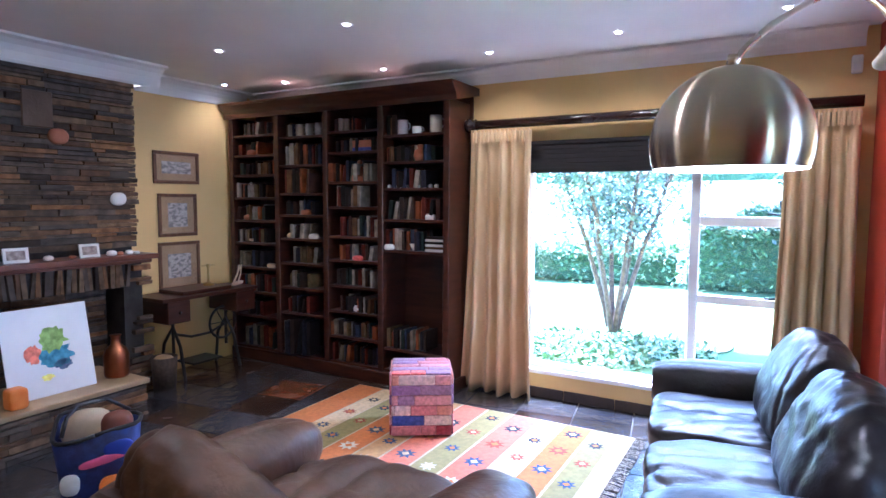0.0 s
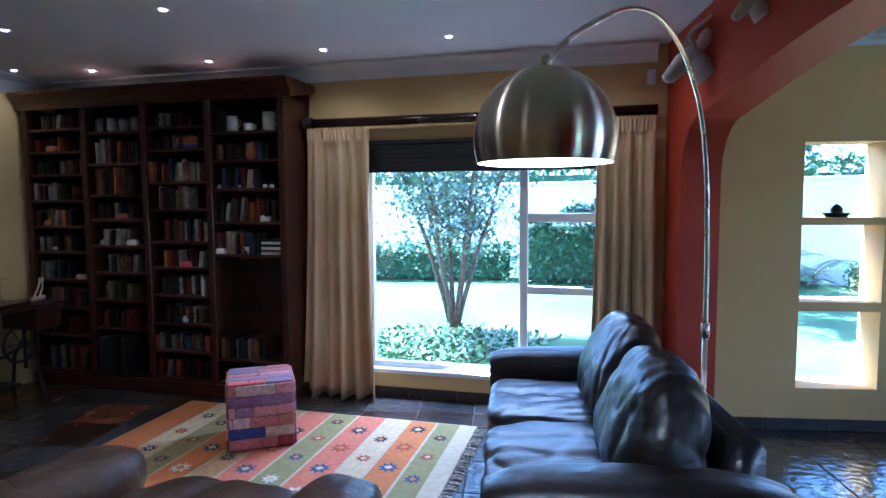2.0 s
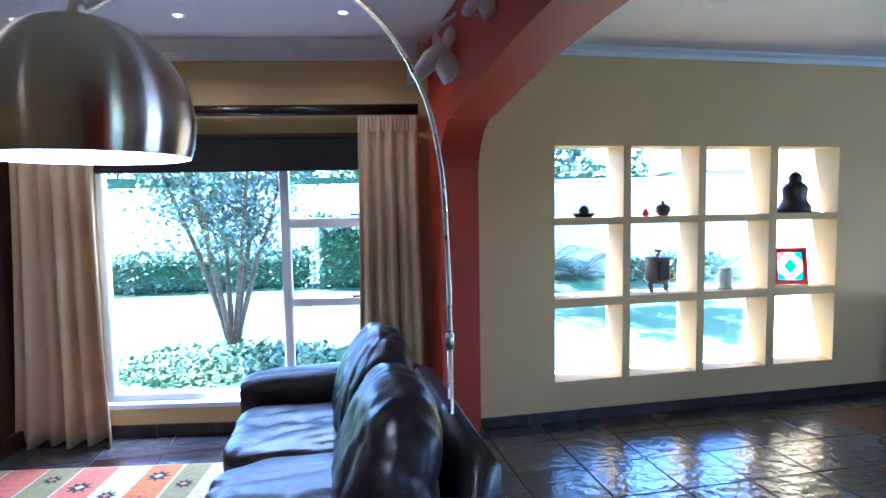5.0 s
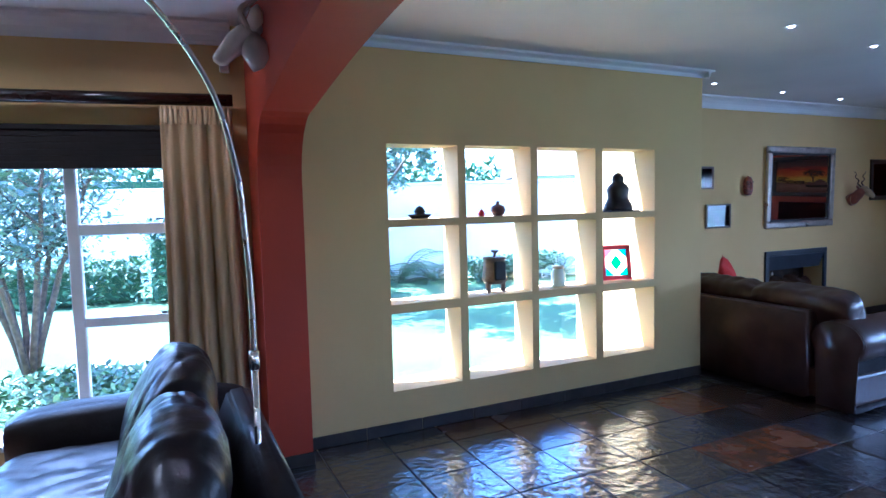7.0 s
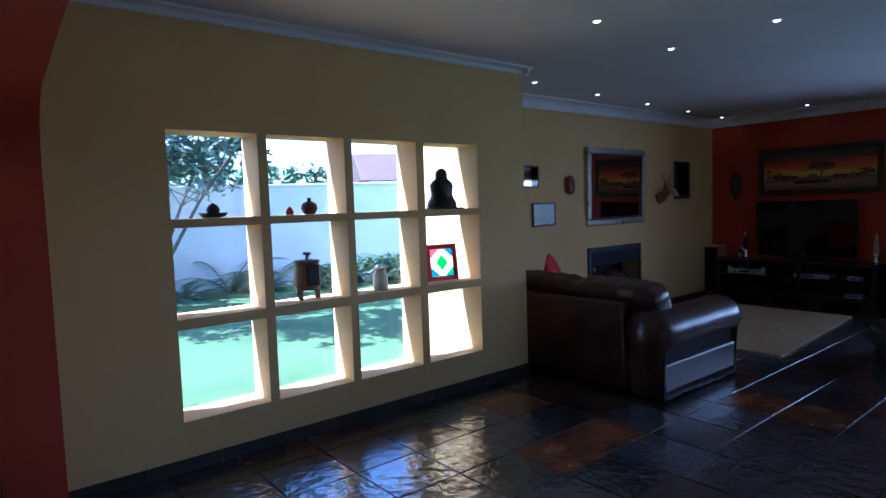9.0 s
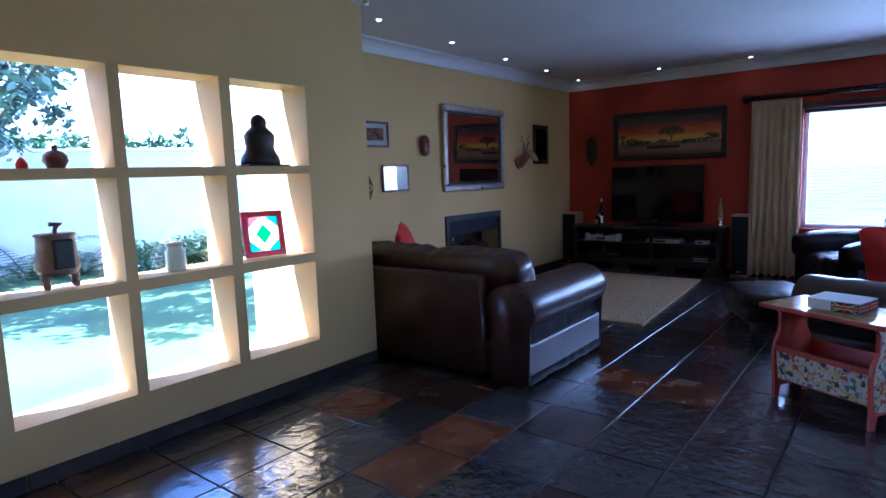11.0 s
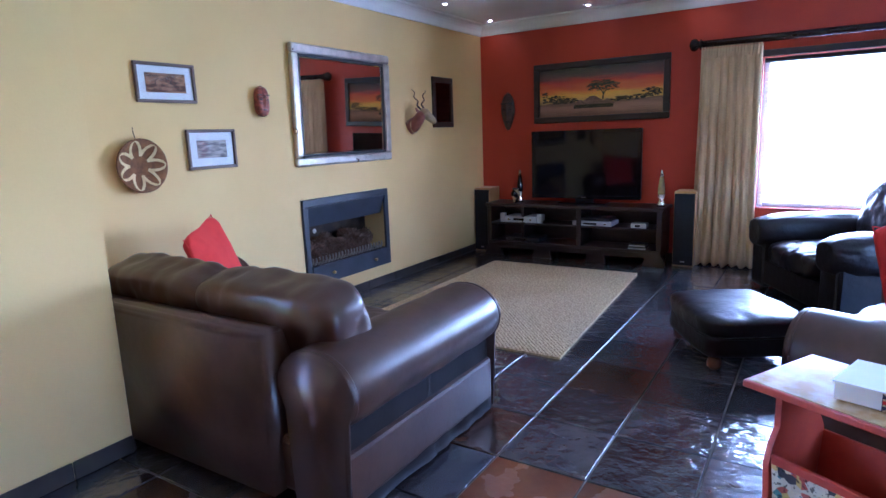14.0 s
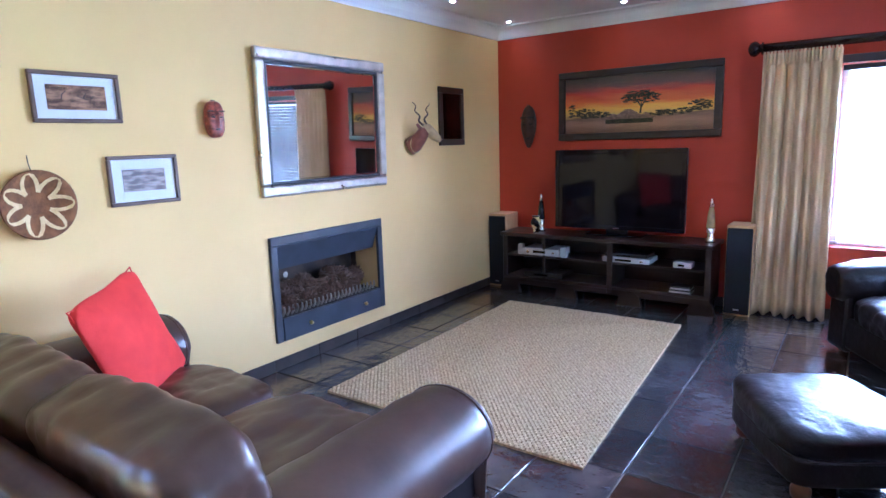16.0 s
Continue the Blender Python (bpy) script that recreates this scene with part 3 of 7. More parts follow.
def sofa(m, width, depth, seats, leather, label, arm_w=0.30, arm_h=0.62, seat_h=0.45, back_h=0.72, cush_h=0.90, skirt=False, seed=1, category="sofa", crease=0.012, group="", roll=0.0, shift=0.0, spread=1.05, thick=0.24, fwd=0.27, back_in=0.55, folds=0.0, taper=0.0, drop=(0, 0), nudge=(0, 0), plump=3.0):
    """Faces +x; the back stands at x = 0 and the width runs along y about 0."""
    th = thing("sofa" if seats > 1 else "armchair", m, label, category, group)
    hw = width / 2
    foot_z, ins = 0.06, 0.27 if skirt else 0.36
    part("base", bx(0.06, depth - 0.06, -hw + 0.05, hw - 0.05, foot_z, seat_h - 0.16, 0.02, 2), leather, th)
    bm = move(prism([(0.0, 0.05), (0.20, 0.05), (0.20, 0.45), (0.12, back_h), (0.04, back_h + 0.005), (0.0, back_h - 0.02)], -hw + arm_w * back_in, hw - arm_w * back_in), UPY)
    bmesh.ops.bevel(bm, geom=list(bm.edges), offset=0.015, segments=2, affect="EDGES")
    part("back_panel", smooth(bm), leather, th)
    for s in (-1, 1):
        yc = s * (hw - arm_w / 2)
        if skirt:
            r, fat = 0.155, arm_w / 0.31
            arm = part("arm", smooth(move(arm_roll(depth - 0.09, r, fat, seed + s), pose(0.06, yc, arm_h - r))), leather, th)
            for x in (0.088, depth - 0.058):
                part("piping", move(ring_piping(x, r * 0.975, fat, arm_h - r), pose(0, yc, 0)), leather, arm, "welted leather seam")
        else:
            bm = cushion(depth - 0.02, arm_w, 0.31, 3.0, 20, 0.004, seed + s, folds=folds * 0.4)
            for v in bm.verts:
                v.co.x = math.copysign(min(1, abs(v.co.x) / (depth / 2) * 1.12) * (depth / 2 - 0.01), v.co.x)
            arm = part("arm", smooth(move(bm, pose(depth / 2, yc, arm_h - 0.155))), leather, th)
        part("arm_panel", bx(0.07 if skirt else 0.03, depth - (0.07 if skirt else 0.05), yc - arm_w * ins, yc + arm_w * ins, 0.03, arm_h - 0.14, 0.03, 2), leather, arm)
        if skirt:
            end = [(-r * fat * 0.70, 0.015), (r * fat * 0.70, 0.015), (r * fat * 0.80, arm_h - r * 1.6)] + [(r * fat * 0.97 * math.cos(q), arm_h - r + r * 0.97 * math.sin(q)) for q in [math.pi * k / 12 for k in range(13)]] + [(-r * fat * 0.80, arm_h - r * 1.6)]
            for x in (0.056, depth - 0.062):
                bm = move(prism(end, x, x + 0.034), UPX)
                bmesh.ops.bevel(bm, geom=[e for e in bm.edges if abs(e.verts[0].co.x - e.verts[1].co.x) < 1e-5], offset=0.010, segments=2, affect="EDGES")
                part("end_panel", smooth(move(bm, pose(0, yc, 0))), leather, arm)
            half = (depth - 0.16) / 2
            for k in range(2):
                part("skirt_panel", move(skirt_cloth(0.085 + k * half, 0.085 + (k + 1) * half + (0.02 if k == 0 else 0), 0.012, arm_h - 0.25, s, seed + k * 3), pose(0, yc + s * (arm_w * ins + 0.003 * k), 0)), M_SKIRTING_LEATHER, arm, "hanging leather skirt")
    sw = (width - 2 * arm_w) / seats
    for k in range(seats):
        y = -hw + arm_w + sw * (k + 0.5)
        bm = cushion(depth - 0.20, sw * 1.02, 0.20, 5.0, 30 if folds else 16, crease * 0.6 if folds else crease * 0.95, seed * 5 + k, folds=folds)
        part("seat_cushion", smooth(move(bm, pose(depth / 2 + 0.09, y, seat_h - 0.08))), leather, th)
        hgt = cush_h - seat_h + 0.10
        bm = cushion(thick, sw * spread, hgt, plump, 30 if folds else 18, crease, seed * 9 + k, 0.0, folds=folds * 0.7, taper=taper)
        part("back_cushion", smooth(move(bm, pose(fwd + nudge[k], y + shift, seat_h + hgt / 2 - 0.04 - drop[k], roll, -14, 0))), leather, th)
    for sx in (0.10, depth - 0.12):
        for s in (-1, 1):
            part("foot", move(lathe([(0.022, 0), (0.032, 0.03), (0.03, 0.06)], 10), pose(sx, s * (hw - 0.14), 0.0)), M_MAHOGANY, th)
    return th


sofa(pose(1.92, 3.70, 0, 0, 0, 180), 2.10, 1.10, 2, M_LEATHER_B, "near-black creased leather two-seat sofa with loose back cushions", 0.31, 0.62, 0.46, 0.64, 0.89, seed=2, crease=0.012, group="leather seats", shift=0.08, spread=1.06, thick=0.36, fwd=0.37, back_in=1.3, folds=0.017, taper=0.45, drop=(0.0, 0.02), nudge=(0.0, 0.02))
sofa(LM @ pose(-1.82, -3.47, 0, 0, 0, 90), 1.42, 1.06, 1, M_LEATHER_W, "worn brown leather armchair facing the patterned rug", 0.36, 0.59, 0.45, 0.62, 0.79, seed=4, category="armchair", crease=0.016, group="leather seats", roll=22, shift=0.15, spread=1.22, thick=0.30, fwd=0.24, folds=0.032, taper=0.3, drop=(0.10, 0))
sofa(pose(5.765, 4.70, 0), 2.18, 1.22, 2, M_LEATHER, "brown leather sofa with rolled arms facing the television", 0.38, 0.65, 0.44, 0.70, 0.78, skirt=True, seed=6, crease=0.010, group="leather seats", shift=-0.15, spread=1.20, thick=0.27, fwd=0.30, folds=0.011, back_in=0.98, plump=5.0)
sofa(pose(7.50, 1.21, 0, 0, 0, 72), 1.66, 1.02, 1, M_LEATHER, "brown leather armchair behind the decorated side table", 0.36, 0.63, 0.44, 0.70, 0.78, skirt=True, seed=9, category="armchair", crease=0.010, group="leather seats", folds=0.012)
sofa(pose(10.07, 1.56, 0, 0, 0, 119), 1.34, 1.10, 1, M_LEATHER_B, "black leather armchair with rolled arms by the bright window", 0.32, 0.64, 0.43, 0.68, 0.87, seed=12, category="armchair", crease=0.016, group="leather seats", folds=0.022)

# ---- bookcase shell ----
BX0, BX1, BD = -5.20, -2.68, 0.38
bc = thing("bookcase", LM, "tall dark mahogany bookcase full of books and ornaments", "bookcase")
part("back_board", bx(BX0, BX1, -0.022, -0.004, 0.1, 2.44), M_MAHOGANY, bc)
part("plinth", bx(BX0, BX1, -BD - 0.015, -0.03, 0.0, 0.11, 0.006), M_MAHOGANY_H, bc)
bm = bmesh.new()
pr = [(-0.004, 2.44), (-BD - 0.005, 2.36), (-BD - 0.02, 2.36), (-BD - 0.025, 2.40), (-BD - 0.045, 2.43), (-BD - 0.085, 2.475), (-BD - 0.095, 2.50), (-0.004, 2.50)]
va, vb = [bm.verts.new((BX0 - 0.03, y, z)) for y, z in pr], [bm.verts.new((BX1 + 0.05, y, z)) for y, z in pr]
for i in range(len(pr)):
    bm.faces.new((va[i], va[(i + 1) % len(pr)], vb[(i + 1) % len(pr)], vb[i]))
bm.faces.new(va[::-1]), bm.faces.new(vb)
part("crown_moulding", bm, M_MAHOGANY_H, bc, "polished mahogany crown moulding")
DIV = [-5.17, -4.56, -3.97, -3.37, -2.73]
for d in DIV:
    part("upright", bx(d - 0.028, d + 0.028, -BD, -0.024, 0.11, 2.375, 0.004), M_MAHOGANY, bc)
SHELVES = [[0.11, 0.42, 0.66, 0.90, 1.14, 1.36, 1.58, 1.80, 1.99, 2.18], [0.11, 0.50, 0.74, 0.97, 1.20, 1.42, 1.62, 1.88, 2.14], [0.11, 0.34, 0.57, 0.80, 1.03, 1.24, 1.50, 1.72, 1.98, 2.16], [0.11, 0.30, 1.14, 1.40, 1.66, 1.88, 2.10]]
for b in range(4):
    for z in SHELVES[b]:
        part("shelf", bx(DIV[b] + 0.03, DIV[b + 1] - 0.03, -BD + 0.012, -0.024, z, z + 0.022, 0.003), M_MAHOGANY_H, bc)

# ---- arc lamp ----
lamp = thing("arc_floor_lamp", pose(1.84, 3.55, 0), "tall brushed steel arc floor lamp with a dome shade, lit", "floor lamp")
part("base", smooth(lathe([(0.0, 0.0), (0.13, 0.0), (0.14, 0.01), (0.14, 0.04), (0.13, 0.05), (0.02, 0.052)], 28)), M_STEEL, lamp, "heavy round steel base")
part("pole", smooth(tube([(0, 0, 0.05), (0, 0, 0.95)], 0.0125, 14)), M_STEEL, lamp)
part("collar", smooth(lathe([(0.0125, 0.93), (0.02, 0.935), (0.02, 1.0), (0.0125, 1.005)], 14)), M_STEEL, lamp, "steel joint collar")
SH = Vector((0.986 - 1.84, 1.935 - 3.55, 1.686))
ALONG = SH.xy.normalized()
knots = [(0.0, 0.98), (0.0, 1.2), (0.03, 1.45), (0.08, 1.68), (0.25, 1.93), (0.58, 2.09), (0.94, 2.135), (1.28, 2.08), (1.57, 1.97), (1.76, 1.875), (1.826, 1.825)]
arc = []
for k in range(len(knots) - 1):
    q = [Vector(knots[min(max(k + d, 0), len(knots) - 1)]) for d in (-1, 0, 1, 2)]
    for i in range(4):
        f = i / 4
        p = 0.5 * (2 * q[1] + (q[2] - q[0]) * f + (2 * q[0] - 5 * q[1] + 4 * q[2] - q[3]) * f * f + (3 * q[1] - q[0] - 3 * q[2] + q[3]) * f ** 3)
        arc.append((ALONG.x * p.x, ALONG.y * p.x, p.y))
part("arc_tube", smooth(tube(arc, [0.0115 - 0.0055 * k / len(arc) for k in range(len(arc))], 12)), M_STEEL, lamp, "curved steel arc tube")
pr, R = [], 0.140
for k in range(17):
    a = radians(-19 + 105 * k / 16)
    pr.append((R * math.cos(a), R * math.sin(a)))
shade = part("shade", smooth(move(lathe(pr + [(0.012, R), (0.008, R + 0.02), (0.0, R + 0.022)], 48, False), pose(SH.x, SH.y, SH.z))), M_SHADE, lamp, "brushed steel dome shade")
pr2 = [(r * 0.985, z * 0.985 - 0.002) for r, z in pr]
part("shade_lining", smooth(move(lathe(pr2, 40, False), pose(SH.x, SH.y, SH.z))), mat("white_enamel", (0.8, 0.8, 0.78), None, 0.4), shade, "white enamel lining")
bulb = part("bulb", smooth(move(lathe([(0.0, -0.035), (0.02, -0.03), (0.03, -0.005), (0.027, 0.02), (0.013, 0.05), (0.013, 0.1)], 16), pose(SH.x, SH.y, SH.z + 0.03))), glow("warm_bulb", (1.0, 0.9, 0.75), 40), shade, "glowing bulb")


# ---- library: stone fireplace ----
def slate_mat(name, stops):
    """Split slate: each piece takes one of several tones."""
    m = mat(name, (0.5, 0.5, 0.5), (1, 1, 1), 0.65, 14, bump=0.6, bscale=45, bdist=0.006, spec=0.22)
    nt = m.node_tree
    b = nt.nodes["Principled BSDF"]
    old = b.inputs["Base Color"].links[0].from_socket
    oi = nt.nodes.new("ShaderNodeObjectInfo")
    r = nt.nodes.new("ShaderNodeValToRGB")
    r.color_ramp.interpolation = "CONSTANT"
    while len(r.color_ramp.elements) < len(stops):
        r.color_ramp.elements.new(0.5)
    for k, c in enumerate(stops):
        r.color_ramp.elements[k].position = k / len(stops)
        r.color_ramp.elements[k].color = (*c, 1)
    nt.links.new(oi.outputs["Random"], r.inputs["Fac"])
    x = nt.nodes.new("ShaderNodeMix")
    x.data_type, x.blend_type = "RGBA", "MULTIPLY"
    x.inputs["Factor"].default_value = 1.0
    nt.links.new(r.outputs[0], x.inputs["A"])
    nt.links.new(old, x.inputs["B"])
    nt.links.new(x.outputs["Result"], b.inputs["Base Color"])
    return m


M_STONE = slate_mat("split_slate", [(0.12, 0.082, 0.052), (0.20, 0.115, 0.058), (0.088, 0.070, 0.058), (0.30, 0.15, 0.062), (0.14, 0.105, 0.076), (0.055, 0.038, 0.026), (0.24, 0.155, 0.085), (0.14, 0.075, 0.038)])
M_STONE_CORE = mat("dark_mortar", (0.022, 0.02, 0.02), (0.045, 0.04, 0.036), 0.9, 12, bump=0.5)
M_HEARTH = mat("tan_hearth_stone", (0.30, 0.20, 0.10), (0.42, 0.30, 0.17), 0.5, 6, bump=0.3, bscale=40)
fp = thing("stone_fireplace", LM, "split slate chimney breast with a wooden mantel and raised hearth", "fireplace")
part("core", move(wall_bm(-4.5, -1.58, 0.0, H, 4.955, 5.248, [(-3.5, -1.66, 0.30, 0.88)]), TURN_X), M_STONE_CORE, fp)
part("recess_back", bx(-5.247, -5.20, -3.5, -1.66, 0.30, 0.88), M_STONE_CORE, fp)
part("hearth_core", bx(-4.95, -4.345, -4.2, -1.91, 0.0, 0.262), M_STONE_CORE, fp)
rng = random.Random(5)
stone_meshes = {}


def stone(L, h, seed):
    key = (round(L, 2), round(h, 3), seed % 2)
    if key not in stone_meshes:
        bm = bx(0, 0.055, 0, key[0], 0, key[1], 0.003)
        r2 = random.Random(int(key[0] * 100 + key[1] * 1000) + seed % 2)
        for v in bm.verts:
            v.co.x += r2.uniform(-0.005, 0.005)
            v.co.z += r2.uniform(-0.0025, 0.0025)
        stone_meshes[key] = mesh_of("slate_stone", bm, M_STONE)
    return stone_meshes[key]


def lay(parent, m, u0, u1, z0, z1, limit, blocked=(), ragged=0.012):
    """Courses of split slate along local y from u0 to u1, standing proud of x = 0."""
    z, n = z0, 0
    rest_bm = bmesh.new()
    while z < z1 - 0.012:
        h = min(rng.choice((0.026, 0.030, 0.034, 0.040, 0.048)), z1 - z)
        u = u1 + rng.uniform(-ragged, ragged)
        while u > u0 + 0.02:
            L = min(round(rng.uniform(0.10, 0.42), 2), u - u0)
            a, b = u - L, u
            hit = [q for q in blocked if a < q[1] - 0.01 and b > q[0] + 0.01 and z < q[3] - 0.004 and z + h > q[2] + 0.004]
            if not hit:
                if a > limit:
                    o = new("slate_stone", stone(L - 0.004, h - 0.004, rng.randrange(9)))
                    o.parent = parent
                    o.matrix_basis = m @ pose(rng.uniform(-0.012, 0.012), a, z)
                    n += 1
                else:
                    move_bm = bx(0, 0.05, a, b - 0.004, z, z + h - 0.004)
                    move_bm.transform(m)
                    tmp = bpy.data.meshes.new("tmp")
                    move_bm.to_mesh(tmp)
                    rest_bm.from_mesh(tmp)
                    bpy.data.meshes.remove(tmp)
                    move_bm.free()
            u -= L
        z += h
    if rest_bm.verts:
        tagged(part("more_stones", rest_bm, M_STONE, parent), kind="stuff")
    return n


facing = part("facing", bx(-4.956, -4.950, -4.4, -1.6, 0.9, H - 0.01), M_STONE_CORE, fp)
lay(facing, pose(-4.965, 0, 0), -2.75, -1.55, 1.20, H - 0.005, -2.8)
lower = part("surround", bx(-5.24, -4.958, -1.578, -1.50, 0.0, 1.10), M_STONE_CORE, fp)
lay(lower, pose(-4.965, 0, 0), -2.75, -1.44, 0.0, 1.10, -2.8, [(-4.2, -1.66, 0.28, 1.10), (-4.2, -1.9, 0.0, 0.3)], 0.010)
lay(lower, pose(-5.20, 0, 0), -2.75, -1.70, 0.30, 0.87, -2.8)
lintel = part("lintel", bx(-4.95, -4.945, -2.75, -1.62, 0.88, 1.10), M_STONE_CORE, fp)
u = -1.63
while u > -2.75:
    wd = rng.uniform(0.03, 0.055)
    o = new("slate_stone", stone(round(wd - 0.005, 3), 0.19, 1))
    o.parent = lintel
    o.matrix_basis = pose(-4.975 + rng.uniform(-0.01, 0.01), u - wd, 0.885, rng.uniform(-7, 7), 0, 0)
    u -= wd
hearth = part("hearth_slab", bx(-4.95, -4.315, -4.2, -1.885, 0.264, 0.30, 0.008, 2), M_HEARTH, fp, "tan stone hearth slab")
lay(hearth, pose(-4.375, 0, 0), -2.9, -1.90, 0.0, 0.262, -3.0)
lay(hearth, pose(0, -1.955, 0, 0, 0, 90), 4.36, 4.93, 0.0, 0.262, 0)
M_MANTEL = mat("red_brown_mantel_wood", (0.085, 0.026, 0.014), (0.15, 0.050, 0.026), 0.38, 3, bump=0.08, bscale=60, stretch=(7, 1, 7), fine=0.3)
part("mantel", bx(-4.96, -4.68, -4.3, -1.53, 1.115, 1.155, 0.008, 2), M_MANTEL, fp, "dark red wooden mantel shelf")
part("mantel_moulding", bx(-4.945, -4.72, -4.28, -1.56, 1.085, 1.1145, 0.01, 2), M_MANTEL, fp)

# things on the hearth and mantel
M_COPPER = mat("aged_copper", (0.30, 0.10, 0.045), (0.42, 0.16, 0.075), 0.3, 9, metal=1.0, bump=0.05, bscale=60)
M_CERAMIC = mat("white_glaze", (0.70, 0.69, 0.66), (0.78, 0.77, 0.74), 0.25, 5)
M_TERRA = mat("terracotta", (0.34, 0.11, 0.05), (0.42, 0.15, 0.07), 0.6, 10, bump=0.2)
solo("copper_urn", smooth(lathe([(0.0, 0.0), (0.075, 0.0), (0.082, 0.02), (0.085, 0.16), (0.07, 0.20), (0.035, 0.235), (0.03, 0.29), (0.04, 0.30), (0.032, 0.305), (0.0, 0.30)], 24)), M_COPPER, LM @ pose(-4.56, -1.98, 0.30), "tall shouldered copper urn on the stone hearth", "urn")
pa = thing("leaning_painting", LM @ pose(-4.50, -2.43, 0.302, 0, -11, 0), "unframed watercolour on white paper leaning in the fireplace", "painting")
M_PAPER = mat("white_watercolour_paper", (0.72, 0.74, 0.80), (0.78, 0.80, 0.85), 0.35, 4)
part("sheet", bx(-0.006, 0.0, -0.27, 0.27, 0.0, 0.58, 0.002), M_PAPER, pa)
for nm, col, cy, cz, ry, rz in (("green_wash", (0.16, 0.27, 0.05), 0.03, 0.36, 0.09, 0.085), ("blue_wash", (0.03, 0.16, 0.26), 0.04, 0.25, 0.10, 0.075), ("red_wash", (0.55, 0.13, 0.08), -0.10, 0.28, 0.05, 0.06), ("yellow_wash", (0.70, 0.55, 0.10), -0.03, 0.12, 0.04, 0.02), ("dark_wash", (0.05, 0.10, 0.20), 0.07, 0.19, 0.06, 0.035)):
    r2 = random.Random(nm)
    pts = []
    for k in range(26):
        a = 2 * math.pi * k / 26
        q = 1 + r2.uniform(-0.28, 0.22)
        pts.append((cy + ry * q * math.cos(a), cz + rz * q * math.sin(a)))
    part(nm, move(prism(pts, 0.0005, 0.0012 + 0.0003 * len(nm) / 10), UPX), mat(nm, col, tuple(min(1, v * 1.9 + 0.05) for v in col), 0.5, 25), pa)
solo("orange_candle_block", cushion(0.10, 0.11, 0.13, 6, 6), mat("orange_wax", (0.75, 0.20, 0.02), (0.82, 0.27, 0.04), 0.45, 12), LM @ pose(-4.42, -2.70, 0.365), "chunky orange wax candle on the hearth", "candle")


def photo_frame(m, w2, h2, label):
    th = thing("photo_frame", m, label, "photo frame", "mantel photo frames")
    for q in ((-w2, w2, h2 - 0.02, h2), (-w2, w2, 0, 0.02), (-w2, -w2 + 0.02, 0.02, h2 - 0.02), (w2 - 0.02, w2, 0.02, h2 - 0.02)):
        part("frame_side", bx(-0.012, 0.0, q[0], q[1], q[2], q[3], 0.002), M_CERAMIC, th)
    part("photo", bx(-0.010, -0.005, -w2 + 0.02, w2 - 0.02, 0.02, h2 - 0.02), mat("faded_photo", (0.18, 0.14, 0.12), (0.45, 0.38, 0.33), 0.4, 30), th, "faded brown photograph")
    return th


photo_frame(LM @ pose(-4.76, -2.02, 1.156, 0, -8, 4), 0.075, 0.10, "small white-framed photograph on the mantel")
photo_frame(LM @ pose(-4.76, -2.50, 1.156, 0, -8, -4), 0.075, 0.10, "small white-framed photograph on the mantel")
for k, (y, s) in enumerate(((-1.86, 0.8), (-1.79, 0.55), (-1.72, 0.7), (-1.66, 0.5), (-2.14, 0.6), (-2.30, 0.7))):
    solo("shell", smooth(move(cushion(0.07 * s, 0.09 * s, 0.05 * s, 2.3, 5, 0.004, k), pose(0, 0, 0.023 * s))), (M_CERAMIC, M_TERRA)[k in (1, 4)], LM @ pose(-4.77, y, 1.155, 0, 0, 40 * k), "small sea shell ornament on the mantel", "shell", "mantel ornaments")
for nm, y, z, mt, lab, sc in (("wall_ornament", -2.13, 2.02, M_TERRA, "small terracotta flower ornament hung on the slate", 1.0), ("bird_ornament", -1.71, 1.58, M_CERAMIC, "small white bird ornament hung on the slate", 0.9)):
    solo(nm, smooth(cushion(0.06, 0.13 * sc, 0.10 * sc, 2.2, 6, 0.012, 3)), mt, LM @ pose(-4.90, y, z), lab, "ornament")
solo("slate_plaque", bx(-0.02, 0.01, -0.10, 0.10, -0.13, 0.12, 0.006), mat("brown_slate_plaque", (0.09, 0.05, 0.025), (0.15, 0.09, 0.05), 0.6, 8, bump=0.4), LM @ pose(-4.905, -2.26, 2.20), "brown stone plaque set in the slate wall", "plaque")

# ---- library: pictures, desk, floor things ----
M_FRAMEW = mat("brown_frame_wood", (0.10, 0.040, 0.016), (0.17, 0.075, 0.03), 0.4, 8, bump=0.1, stretch=(1, 5, 1))
M_MOUNT = mat("buff_picture_mount", (0.36, 0.235, 0.13), (0.42, 0.28, 0.16), 0.8, 6)


def picture(m, w, h, inner, label, frame_mat, mount, art, fw=0.03, group="", name="framed_picture"):
    """Hangs in the local yz plane and faces +x; inner is the art's half width and half height."""
    th = thing(name, m, label, "picture", group)
    for q in ((-w / 2, w / 2, h / 2 - fw, h / 2), (-w / 2, w / 2, -h / 2, -h / 2 + fw), (-w / 2, -w / 2 + fw, -h / 2 + fw, h / 2 - fw), (w / 2 - fw, w / 2, -h / 2 + fw, h / 2 - fw)):
        part("frame_side", bx(0.002, 0.024, q[0], q[1], q[2], q[3], 0.005, 2), frame_mat, th)
    part("mount", bx(0.002, 0.010, -w / 2 + fw, w / 2 - fw, -h / 2 + fw, h / 2 - fw), mount, th)
    part("print", bx(0.010, 0.0125, -inner[0], inner[0], -inner[1], inner[1]), art, th)
    g = part("glazing", bx(0.0135, 0.0145, -w / 2 + fw, w / 2 - fw, -h / 2 + fw, h / 2 - fw), M_GLASS, th)
    g.visible_shadow = False
    return th


